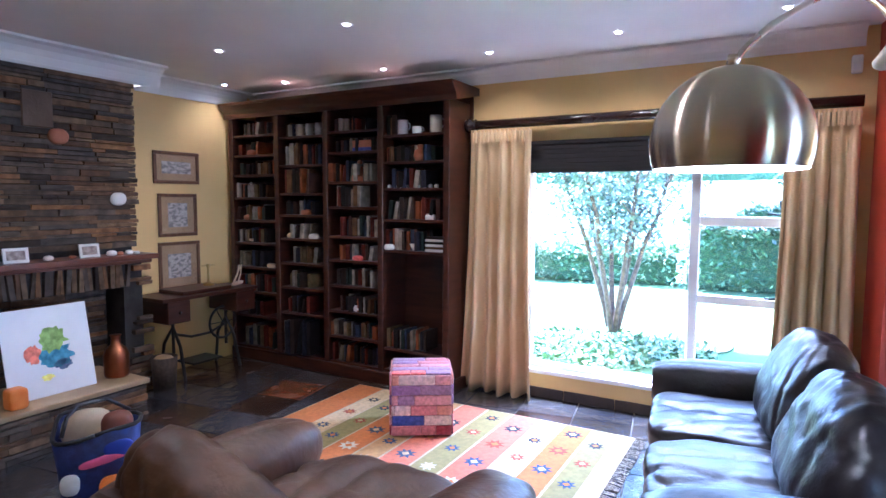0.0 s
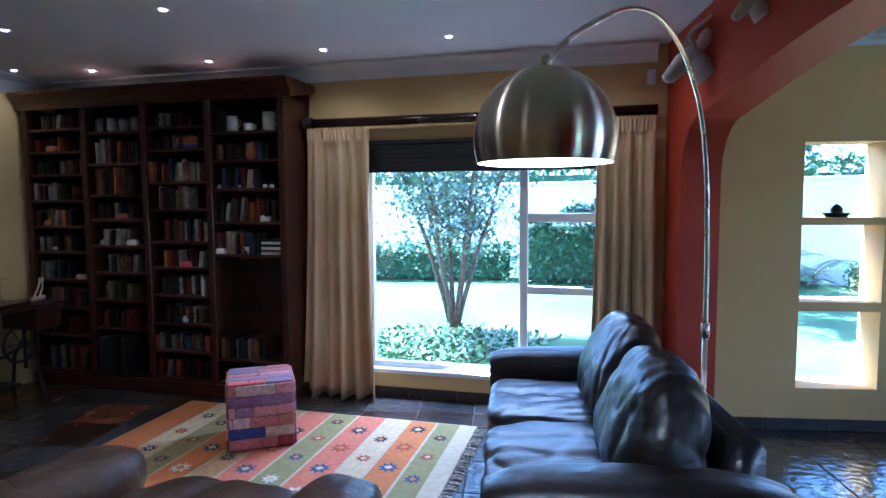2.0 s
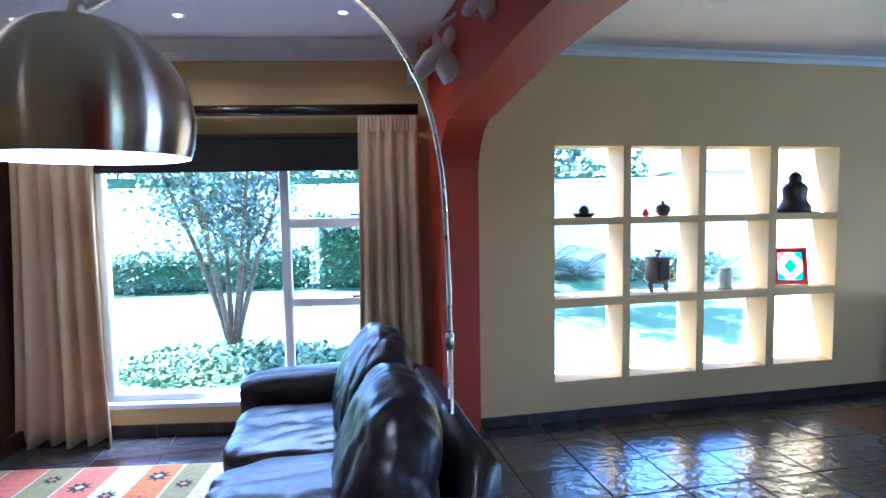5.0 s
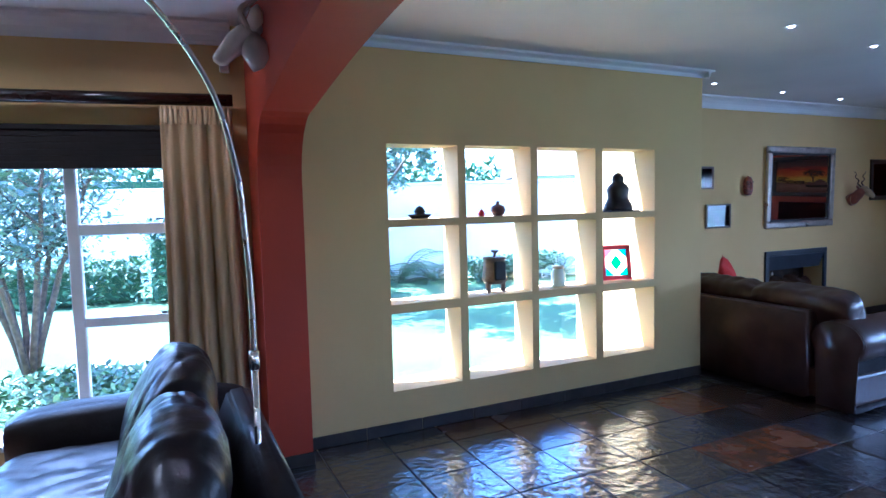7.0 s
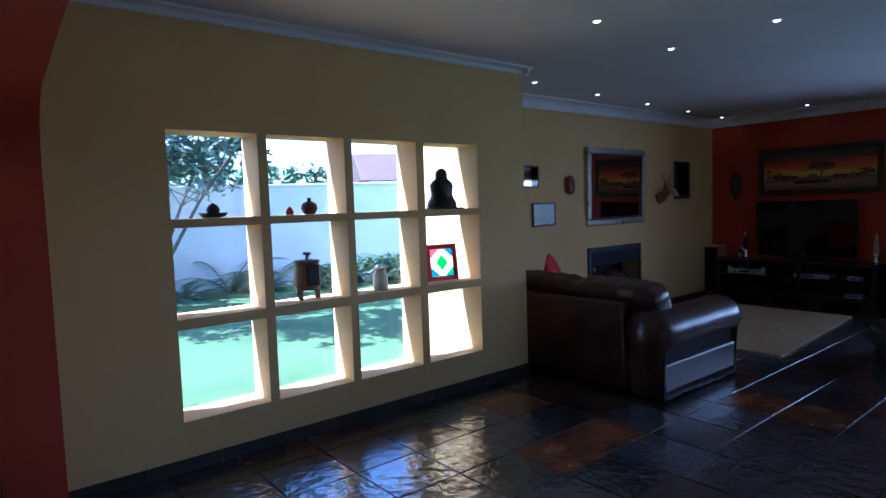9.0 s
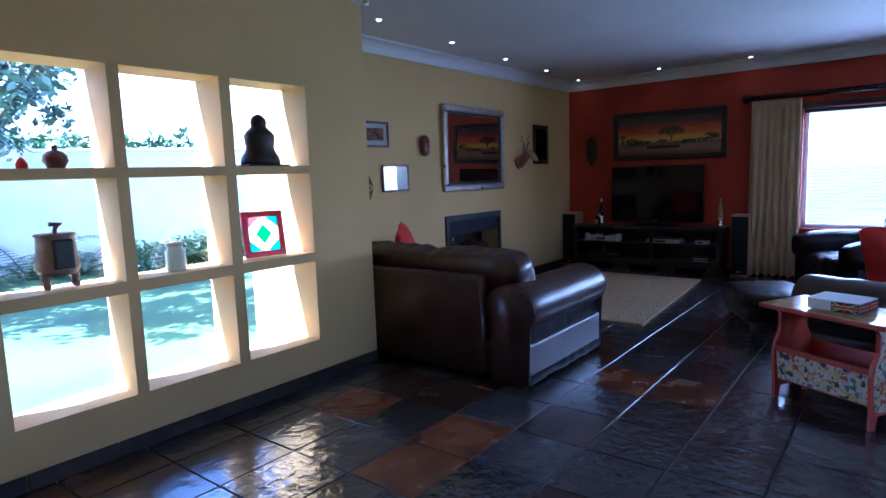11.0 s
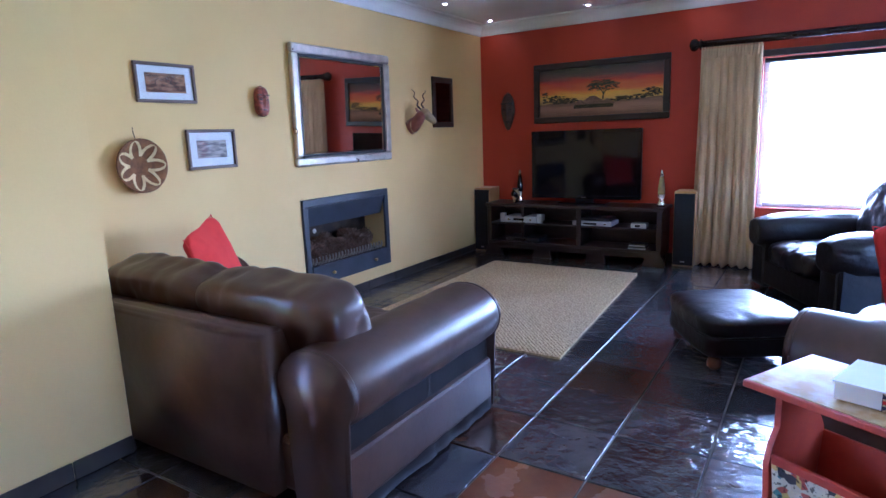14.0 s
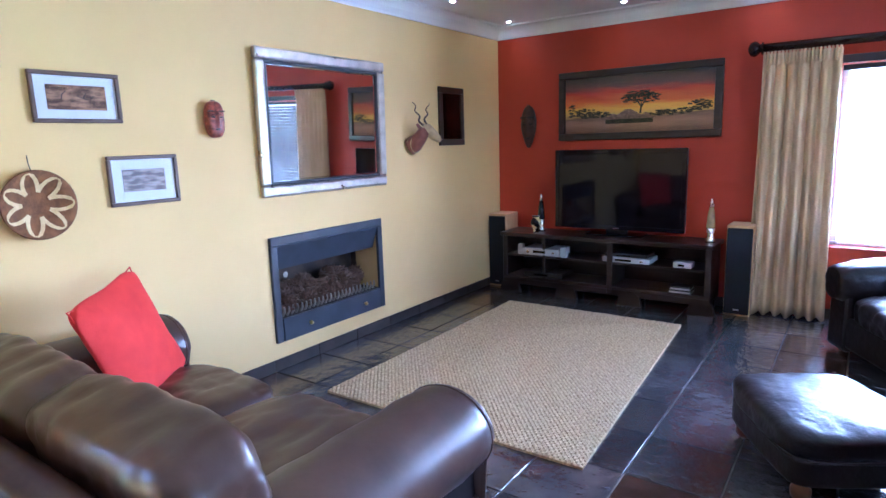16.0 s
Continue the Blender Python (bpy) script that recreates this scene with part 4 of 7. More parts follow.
M_ART_A = mat("pale_sketch_print", (0.22, 0.20, 0.20), (0.50, 0.45, 0.42), 0.6, 22, lo=0.40, hi=0.56, stretch=(1, 1, 2))
picture(LM @ pose(-5.25, -0.94, 1.865), 0.47, 0.29, (0.15, 0.055), "brown-framed long landscape print on the ochre wall", M_FRAMEW, M_MOUNT, M_ART_A, 0.03, "three brown-framed prints")
picture(LM @ pose(-5.25, -0.94, 1.435), 0.40, 0.39, (0.10, 0.11), "brown-framed square print on the ochre wall", M_FRAMEW, M_MOUNT, M_ART_A, 0.03, "three brown-framed prints")
picture(LM @ pose(-5.25, -0.935, 0.97), 0.43, 0.44, (0.12, 0.11), "brown-framed bird print on the ochre wall", M_FRAMEW, M_MOUNT, M_ART_A, 0.03, "three brown-framed prints")

M_IRON = mat("black_cast_iron", (0.010, 0.010, 0.010), (0.022, 0.02, 0.018), 0.45, 10, bump=0.15)
dk = thing("sewing_machine_table", LM @ pose(-5.02, -0.90, 0), "old treadle sewing machine table in dark wood and iron", "table")
part("tabletop", bx(-0.21, 0.21, -0.52, 0.50, 0.72, 0.75, 0.006, 2), M_MAHOGANY, dk)
part("cover_flap", bx(-0.16, 0.17, -0.30, 0.22, 0.751, 0.785, 0.008, 2), M_MAHOGANY, dk, "raised wooden machine cover")
for s in (-1, 1):
    d = part("drawer_box", bx(-0.19, 0.20, s * 0.36 - 0.11, s * 0.36 + 0.11, 0.53, 0.718, 0.006), M_MAHOGANY, dk)
    part("knob", smooth(move(lathe([(0.008, 0), (0.016, 0.012), (0.0, 0.02)], 10), pose(0.20, s * 0.36, 0.62, 0, 90, 0))), M_IRON, d, "dark knob")
    part("iron_side", tube([(-0.17, s * 0.30, 0.0), (-0.12, s * 0.29, 0.30), (0.0, s * 0.285, 0.46), (0.10, s * 0.29, 0.30), (0.17, s * 0.30, 0.0)], 0.014, 8), M_IRON, dk, "cast iron leg frame")
    part("iron_upright", tube([(0.0, s * 0.285, 0.2), (0.0, s * 0.285, 0.72)], 0.014, 8), M_IRON, dk)
part("cross_bar", tube([(0.0, -0.29, 0.40), (0.0, -0.1, 0.34), (0.0, 0.1, 0.34), (0.0, 0.29, 0.40)], 0.012, 8), M_IRON, dk)
part("treadle", bx(-0.14, 0.10, -0.16, 0.16, 0.10, 0.118, 0.004), M_IRON, dk, "iron treadle plate")
wh = part("flywheel", move(tube([(0.15 * math.cos(2 * math.pi * k / 24), 0, 0.15 * math.sin(2 * math.pi * k / 24)) for k in range(25)], 0.012, 8), pose(0.02, 0.235, 0.42, 0, 0, 90)), M_IRON, dk, "spoked iron flywheel")
for k in range(3):
    a = math.pi * k / 3
    part("spoke", move(tube([(0.145 * math.cos(a), 0, 0.145 * math.sin(a)), (-0.145 * math.cos(a), 0, -0.145 * math.sin(a))], 0.005, 6), pose(0.02, 0.235, 0.42, 0, 0, 90)), M_IRON, wh)
bs = thing("brass_balance", LM @ pose(-5.02, -0.80, 0.786), "small brass balance ornament on the sewing table", "ornament")
M_BRASS = mat("old_brass", (0.48, 0.33, 0.12), (0.56, 0.40, 0.17), 0.3, 8, metal=1.0)
part("stand", smooth(lathe([(0.0, 0.0), (0.05, 0.0), (0.05, 0.015), (0.012, 0.03), (0.010, 0.16), (0.022, 0.19), (0.0, 0.20)], 14)), M_BRASS, bs)
part("beam", tube([(0, -0.07, 0.185), (0, 0.07, 0.185)], 0.006, 6), M_BRASS, bs)
sh = thing("model_boat", LM @ pose(-4.98, -0.50, 0.752, 0, 0, 25), "pale wooden model boat with two curved masts", "model boat")
M_PALEW = mat("pale_carved_wood", (0.58, 0.44, 0.27), (0.68, 0.54, 0.36), 0.5, 10, bump=0.1)
part("hull", smooth(move(cushion(0.05, 0.24, 0.04, 2.5, 6), pose(0, 0, 0.02))), M_PALEW, sh)
for a, b in ((0.10, 0.02), (0.05, -0.08)):
    part("mast", tube([(0, b, 0.03), (0, (a + b) / 2 + 0.02, 0.10), (0, a, 0.19)], 0.007, 6), M_PALEW, sh)
part("stay", tube([(0, -0.10, 0.03), (0, 0.10, 0.185)], 0.006, 6), M_PALEW, sh)
bk = thing("waste_basket", LM @ pose(-4.82, -1.42, 0), "dark woven waste basket half full of paper", "basket")
M_WICKER = mat("dark_wicker", (0.030, 0.018, 0.012), (0.07, 0.045, 0.03), 0.7, 40, bump=0.8, bscale=120)
part("body", smooth(lathe([(0.0, 0.0), (0.085, 0.0), (0.105, 0.28), (0.098, 0.28), (0.08, 0.02), (0.0, 0.02)], 20)), M_WICKER, bk)
part("paper", smooth(move(cushion(0.15, 0.14, 0.10, 2.5, 8, 0.012, 3), pose(0, 0, 0.235))), M_MOUNT, bk, "crumpled buff paper")

tb = thing("toy_bag", LM @ pose(-3.50, -2.73, 0, 0, 0, -35), "open blue and black fabric bag stuffed with bright toys", "bag")
M_BLUEC = mat("dark_blue_cloth", (0.012, 0.018, 0.10), (0.03, 0.05, 0.22), 0.7, 18, bump=0.3, bscale=80)
bag = bmesh.new()
rings = []
for wd, z in ((0.14, 0.0), (0.155, 0.02), (0.175, 0.22), (0.19, 0.40), (0.182, 0.40), (0.165, 0.22), (0.14, 0.05)):
    ring = []
    for k in range(32):
        a = 2 * math.pi * k / 32
        q = (abs(math.cos(a)) ** 5 + abs(math.sin(a)) ** 5) ** -0.2
        w2 = wd * q * (1 + 0.05 * noise.noise(Vector((math.cos(a) * 2, math.sin(a) * 2, z * 6))))
        ring.append(bag.verts.new((w2 * math.cos(a), w2 * 1.05 * math.sin(a), z + (0.025 * math.sin(2 * a) if z > 0.3 else 0))))
    rings.append(ring)
for ra, rb in zip(rings, rings[1:]):
    for k in range(32):
        bag.faces.new((ra[k], ra[(k + 1) % 32], rb[(k + 1) % 32], rb[k]))
bag.faces.new(rings[0][::-1]), bag.faces.new(rings[-1])
part("body", smooth(bag), M_BLUEC, tb)
part("rim", smooth(tube([(0.188 * math.cos(a) * (abs(math.cos(a)) ** 5 + abs(math.sin(a)) ** 5) ** -0.2, 0.197 * math.sin(a) * (abs(math.cos(a)) ** 5 + abs(math.sin(a)) ** 5) ** -0.2, 0.402 + 0.025 * math.sin(2 * a)) for a in [2 * math.pi * k / 32 for k in range(33)]], 0.011, 8)), M_BLACK, tb, "black bound rim")
part("handle", smooth(tube([(0.15, -0.15, 0.40), (0.10, -0.13, 0.48), (0.0, -0.09, 0.51), (-0.09, 0.03, 0.50), (-0.14, 0.14, 0.41)], 0.010, 8)), M_BLACK, tb, "black carrying handle")
for nm, col, q, sz, flat in (("orange_toy", (0.75, 0.20, 0.02), (0.175, 0.07, 0.12), 0.11, 1.1), ("pink_strip", (0.75, 0.12, 0.28), (0.186, 0.03, 0.27), 0.035, 6.0), ("white_patch", (0.7, 0.7, 0.72), (0.172, -0.12, 0.16), 0.10, 0.8), ("blue_patch", (0.03, 0.06, 0.45), (0.18, 0.10, 0.32), 0.08, 1.6), ("pale_toy", (0.42, 0.34, 0.24), (-0.02, -0.05, 0.37), 0.20, 1.2), ("brown_toy", (0.16, 0.05, 0.03), (0.05, 0.09, 0.40), 0.13, 1.1)):
    part(nm, smooth(move(cushion(sz * (0.3 if "patch" in nm or "strip" in nm else 0.9), sz * flat, sz, 2.6, 7, 0.006, 2), pose(*q, 12 if nm == "pink_strip" else 0, 0, 0))), mat(nm, col, None, 0.55, 15), tb)

# patchwork cube
ot = thing("patchwork_pouffe", LM @ pose(-2.55, -1.04, 0.012, 0, 0, 33) @ Matrix.Diagonal((1.06, 1.06, 1.05, 1)), "cube pouffe covered in pink, mauve and blue shaggy patchwork", "pouffe")
part("core", smooth(move(cushion(0.385, 0.385, 0.40, 9, 10, 0.003, 1), pose(0, 0, 0.205))), mat("mauve_cloth", (0.30, 0.10, 0.12), (0.38, 0.15, 0.17), 0.95, 20, bump=0.6, bscale=90), ot)
PATCH = [mat("patch_cloth", c, tuple(min(1, v * 1.5 + 0.02) for v in c), 0.95, 45, bump=0.9, bscale=110, sheen=0.3, fine=0.3) for c in
         ((0.42, 0.13, 0.14), (0.50, 0.22, 0.24), (0.20, 0.09, 0.20), (0.03, 0.05, 0.25), (0.22, 0.015, 0.03), (0.46, 0.17, 0.12), (0.52, 0.36, 0.34), (0.26, 0.14, 0.24), (0.55, 0.09, 0.07))]
rng = random.Random(23)
for face in range(5):
    rows = 6 if face < 4 else 5
    for r in range(rows):
        u = -0.188
        while u < 0.18:
            L = min(rng.uniform(0.09, 0.24), 0.188 - u)
            a0, a1, b0, b1 = u + 0.001, u + L - 0.001, -0.195 + 0.39 * r / rows + 0.001, -0.195 + 0.39 * (r + 1) / rows - 0.001
            bm = bx(a0, a1, 0.188, 0.201, b0, b1, 0.006, 2) if face < 4 else bx(a0, a1, b0 * 0.97, b1 * 0.97, 0.192, 0.205, 0.006, 2)
            bm.transform(pose(0, 0, 0.203, 0, 0, 90 * face))
            part("patch", smooth(bm), PATCH[4 if (r == 0 and face < 4 and rng.random() < 0.8) else rng.choice((0, 0, 1, 1, 2, 3, 5, 6, 7)) if face < 4 else rng.choice((0, 1, 2, 7, 0, 8))], ot)
            u += L

# kilim rug
kr = thing("kilim_rug", LM @ pose(0, 0, 0.001), "flat-woven striped kilim rug in orange, cream and olive", "rug")
M_KBASE = mat("kilim_cream_wool", (0.52, 0.42, 0.28), (0.60, 0.50, 0.35), 0.95, 30, bump=0.5, bscale=160, fine=0.2)
KX0, KX1, KY0, KY1 = -3.50, -1.20, -2.75, -0.50
part("weave", bx(KX0, KX1, KY0, KY1, 0.0, 0.006, 0.002), M_KBASE, kr)
KCOL = {"o": (0.50, 0.17, 0.045), "c": (0.55, 0.42, 0.25), "g": (0.27, 0.23, 0.09), "r": (0.52, 0.16, 0.09), "t": (0.44, 0.27, 0.11)}
KM = {k: mat("kilim_wool_" + {"o": "orange", "c": "cream", "g": "olive", "r": "coral", "t": "tan"}[k], v, tuple(min(1, q * 1.25) for q in v), 0.95, 30, bump=0.5, bscale=160, fine=0.25) for k, v in KCOL.items()}
MOT = [mat("kilim_motif", c, None, 0.95, 30, bump=0.4, bscale=160) for c in ((0.03, 0.035, 0.05), (0.60, 0.56, 0.50), (0.05, 0.08, 0.16), (0.30, 0.07, 0.04))]
x = KX0 + 0.01
for k, (key, wd) in enumerate((("o", 0.26), ("c", 0.17), ("g", 0.19), ("o", 0.21), ("t", 0.17), ("r", 0.22), ("g", 0.20), ("r", 0.22), ("c", 0.18), ("o", 0.20), ("g", 0.17))):
    if x + wd > KX1:
        break
    part("stripe", bx(x, x + wd - 0.018, KY0 + 0.01, KY1 - 0.01, 0.0062, 0.0075), KM[key], kr)
    if k:
        step = 0.30
        y = KY1 - 0.16 - 0.11 * (k % 3)
        i = k
        while y > KY0 + 0.15:
            c = x + wd / 2 - 0.009
            s = 0.055 if key in "cgt" else 0.07
            star = []
            for q in range(16):
                a = 2 * math.pi * q / 16
                rr = s * (1.0 if q % 2 == 0 else 0.55)
                star.append((c + rr * math.cos(a), y + rr * math.sin(a)))
            part("motif", prism(star, 0.0078, 0.0086), MOT[(i * 7 + k) % 4], kr)
            dia = [(c + 0.4 * s * math.cos(a), y + 0.4 * s * math.sin(a)) for a in (0, math.pi / 2, math.pi, 1.5 * math.pi)]
            part("motif", prism(dia, 0.0088, 0.0094), KM["c" if i % 2 else "o"], kr)
            y -= step
            i += 1
    x += wd
rng = random.Random(4)
bm = bmesh.new()
y = KY0 + 0.01
while y < KY1:
    e = rng.uniform(-0.012, 0.012)
    t1 = tube([(KX1 - 0.004, y, 0.004), (KX1 + 0.035, y + e, 0.006), (KX1 + 0.075, y + e * 2, 0.003)], 0.0028, 4)
    tmp = bpy.data.meshes.new("tmp")
    t1.to_mesh(tmp)
    bm.from_mesh(tmp)
    t1.free()
    bpy.data.meshes.remove(tmp)
    y += 0.014
tagged(part("fringe", bm, mat("fringe_yarn", (0.20, 0.16, 0.12), (0.55, 0.48, 0.38), 0.95, 60, lo=0.45, hi=0.55), kr, "knotted two-tone fringe"), kind="stuff")

# alarm sensor and plaster antelope head on the arch wall
sn = thing("alarm_sensor", LM @ pose(-0.06, -0.002, 2.42), "small white alarm motion sensor high in the corner", "sensor")
part("case", bx(-0.03, 0.03, -0.045, 0.0, -0.055, 0.055, 0.012, 3), M_CERAMIC, sn)
part("lens_window", bx(-0.02, 0.02, -0.048, -0.044, -0.04, 0.0, 0.004), mat("milky_lens", (0.6, 0.6, 0.62), None, 0.3), sn)


def antelope(m, material, label, s=1.0, name="antelope_head_ornament", horn=0.3, spiral=0.0):
    """A carved antelope head that faces +x: muzzle, ears and horns in one mesh."""
    bm = bmesh.new()

    def add(b):
        tmp = bpy.data.meshes.new("tmp")
        b.to_mesh(tmp)
        bm.from_mesh(tmp)
        b.free()
        bpy.data.meshes.remove(tmp)
    add(tube([(0.0, 0, -0.10), (0.03, 0, -0.06), (0.07, 0, 0.0), (0.10, 0, 0.04)], [0.09, 0.085, 0.075, 0.068], 14))
    add(tube([(0.05, 0, 0.06), (0.10, 0, 0.05), (0.15, 0, 0.01), (0.20, 0, -0.05), (0.24, 0, -0.10), (0.25, 0, -0.115)], [0.05, 0.075, 0.068, 0.052, 0.043, 0.022], 14))
    for q in (-1, 1):
        add(tube([(0.06, q * 0.045, 0.08), (0.05, q * 0.09, 0.12), (0.04, q * 0.13, 0.17), (0.035, q * 0.145, 0.20)], [0.016, 0.042, 0.032, 0.004], 8))
        pts = []
        for k in range(15):
            f = k / 14
            pts.append((0.08 - 0.06 * f + (0.03 + spiral) * math.sin(5.5 * f), q * (0.03 + 0.05 * f + (0.02 + spiral) * math.sin(6.0 * f + 0.6)), 0.09 + horn * f))
        add(tube(pts, [0.018 * (1 - 0.8 * k / 14) for k in range(15)], 8))
    bmesh.ops.scale(bm, vec=(s, s, s), verts=bm.verts)
    return solo(name, smooth(bm), material, m, label, "wall ornament")


antelope(pose(X_ARCH0 - 0.001, 4.24, 2.33, 0, 0, 172) @ Matrix.Diagonal((1.12, 1, 1, 1)), mat("white_plaster_cast", (0.60, 0.56, 0.52), (0.70, 0.66, 0.62), 0.7, 8, bump=0.2), "white plaster antelope head hung on the red wall", 0.8, "antelope_cast", 0.32, 0.03)
antelope(pose(X_ARCH0 - 0.001, 3.55, 2.42, 0, 0, 180), mat("white_plaster_cast_b", (0.60, 0.56, 0.52), (0.70, 0.66, 0.62), 0.7, 8, bump=0.2), "second white plaster antelope head above the arch", 0.5, "antelope_cast", 0.2, 0.02)

# ---- books and ornaments on the shelves ----
def book_mat():
    m = slate_mat("book_cloth", [(0.216, 0.180, 0.130), (0.022, 0.022, 0.032), (0.331, 0.295, 0.238), (0.115, 0.018, 0.010), (0.022, 0.036, 0.032), (0.418, 0.374, 0.310), (0.010, 0.009, 0.009), (0.144, 0.072, 0.029), (0.036, 0.050, 0.094), (0.302, 0.086, 0.029), (0.036, 0.022, 0.016), (0.065, 0.029, 0.020), (0.018, 0.013, 0.012), (0.173, 0.122, 0.058)])
    return m


M_BOOK = book_mat()
book_meshes = {}


def book_mesh(w, h, d):
    key = (round(w, 3), round(h, 2), round(d, 2))
    if key not in book_meshes:
        w2, h2, d2 = key
        bm = bx(0, w2, -d2, 0, 0, h2, min(0.003, w2 * 0.15))
        box(bm, -0.0005, w2 + 0.0005, -d2 - 0.0008, -d2 + 0.01, h2 * 0.72, h2 * 0.80)
        book_meshes[key] = mesh_of("book", bm, M_BOOK)
    return book_meshes[key]


rng = random.Random(77)
for b in range(4):
    zs = SHELVES[b] + [2.36]
    for si in range(len(zs) - 1):
        z, gap_h = zs[si] + 0.023, zs[si + 1] - zs[si] - 0.03
        if gap_h < 0.1 and b != 3:
            continue
        x, xe = DIV[b] + 0.04, DIV[b + 1] - 0.04
        if (b, si) == (3, 1):
            gap_h, xe = 0.24, xe - 0.16
        if (b, si) == (3, 0):
            continue
        fill = rng.uniform(0.62, 1.0)
        x += rng.choice((0.0, 0.0, 0.06, 0.12))
        stop = DIV[b] + (xe - DIV[b]) * fill
        if (b, si) in {(1, 8), (3, 6)}:
            stop = x + 0.10
        if (b, si) == (3, 4):
            stop = x + 0.3
        tall = rng.uniform(0.68, 0.9)
        big = (b, si) in {(1, 0), (1, 6), (2, 6)}
        while x < stop:
            w2 = round(rng.choice((0.018, 0.024, 0.030, 0.038, 0.046)), 3)
            hh = min(gap_h * (0.95 if big else tall) * rng.uniform(0.82, 1.05), gap_h - 0.01, 0.33)
            o = new("book", book_mesh(w2, hh, rng.choice((0.15, 0.18, 0.20))))
            lean = rng.uniform(5, 12) if rng.random() < 0.08 else 0
            o.matrix_basis = LM @ pose(x, -0.13 - (0.10 if big else rng.uniform(0.0, 0.05)), z + 0.0008, 0, lean, 0)
            tagged(o, "cloth or paper bound book standing on the bookcase shelf", "book", "books on shelves")
            x += w2 + 0.001 + (0.035 if lean else 0)


def shelf_thing(name, bm, mt, b, si, f, label, category, out=0.30, group="shelf ornaments", dz=0.0):
    z = SHELVES[b][si] + 0.023 + dz
    return solo(name, bm, mt, LM @ pose(DIV[b] + (DIV[b + 1] - DIV[b]) * f, -out, z), label, category, group)


M_PEWTER = mat("pewter", (0.40, 0.37, 0.33), (0.50, 0.47, 0.42), 0.35, 9, metal=0.8)


def mug(h=0.10, r=0.04):
    bm = smooth(lathe([(0.0, 0.0), (r * 0.9, 0.0), (r, 0.01), (r, h), (r * 0.9, h), (r * 0.88, 0.012), (0.0, 0.012)], 18))
    hd = tube([(r * 0.95, 0, h * 0.8), (r * 1.5, 0, h * 0.75), (r * 1.6, 0, h * 0.45), (r * 0.95, 0, h * 0.25)], 0.006, 6)
    tmp = bpy.data.meshes.new("tmp")
    hd.to_mesh(tmp)
    bm.from_mesh(tmp)
    hd.free()
    bpy.data.meshes.remove(tmp)
    return smooth(bm)


for f in (0.20, 0.40, 0.60, 0.80):
    shelf_thing("tankard", mug(0.11, 0.042), M_PEWTER, 1, 8, f, "pewter tankard in a row on a high shelf", "mug", 0.30, "pewter tankards")
for f, h, r in ((0.28, 0.12, 0.045), (0.50, 0.06, 0.04), (0.78, 0.14, 0.05)):
    shelf_thing("cup", mug(h, r), M_CERAMIC, 3, 6, f, "white glazed cup on the top shelf", "cup", 0.30, "white cups")
shelf_thing("gourd", smooth(lathe([(0.0, 0.0), (0.04, 0.0), (0.06, 0.04), (0.05, 0.08), (0.02, 0.10), (0.03, 0.13), (0.0, 0.14)], 16)), M_TERRA, 3, 5, 0.55, "brown clay gourd figure on a shelf", "ornament")
shelf_thing("bowl", smooth(lathe([(0.0, 0.0), (0.025, 0.0), (0.055, 0.06), (0.05, 0.06), (0.022, 0.008), (0.0, 0.008)], 16)), M_CERAMIC, 3, 2, 0.48, "small white bowl on a shelf", "bowl")
for k in range(9):
    shelf_thing("pebble", smooth(cushion(0.035, 0.03, 0.03, 2.2, 4, 0.003, k)), M_CERAMIC, 3, 4, 0.10 + 0.09 * k, "small pale stone in a row on a shelf", "stone", 0.33, "row of pale stones", 0.013)
for k in range(6):
    shelf_thing("flat_book", bx(-0.09 + 0.005 * (k % 2), 0.09 - 0.004 * (k % 3), -0.07, 0.07, 0, 0.02, 0.002), (M_CERAMIC, M_BOOK)[k % 2], 3, 2, 0.80, "paperback lying in a stack on a shelf", "book", 0.27, "stacked paperbacks", 0.0205 * k)
for k in range(3):
    shelf_thing("flat_book", bx(-0.12, 0.11, -0.08, 0.08, 0, 0.03, 0.003), (PATCH[3], M_TERRA, M_TERRA)[k], 2, 8, 0.68, "thick hardback lying in a stack on a shelf", "book", 0.27, "stacked hardbacks", 0.0305 * k)
shelf_thing("seated_figure", smooth(lathe([(0.0, 0.0), (0.07, 0.0), (0.07, 0.05), (0.04, 0.06), (0.035, 0.12), (0.018, 0.14), (0.025, 0.17), (0.0, 0.19)], 12)), M_TERRA, 2, 7, 0.55, "rust red seated figure ornament on a shelf", "ornament", 0.3)
shelf_thing("shell_bowl", smooth(move(cushion(0.16, 0.09, 0.06, 2.3, 7, 0.008, 2), pose(0, 0, 0.028))), M_CERAMIC, 2, 2, 0.55, "large pale shell on a shelf", "shell", 0.31)
for b, si, f, mt in ((0, 4, 0.35, M_PALEW), (0, 5, 0.3, M_TERRA), (1, 5, 0.55, M_TERRA), (0, 8, 0.4, M_TERRA), (1, 4, 0.25, M_PALEW), (1, 4, 0.7, M_CERAMIC), (2, 4, 0.55, PATCH[8]), (3, 3, 0.72, M_CERAMIC), (0, 3, 0.8, M_PALEW), (3, 2, 0.10, M_CERAMIC)):
    shelf_thing("trinket", smooth(move(cushion(0.10, 0.05, 0.045, 2.4, 6, 0.012, b * 3 + si), pose(0, 0, 0.02))), mt, b, si, f, "small carved ornament at the shelf edge", "ornament", 0.335)

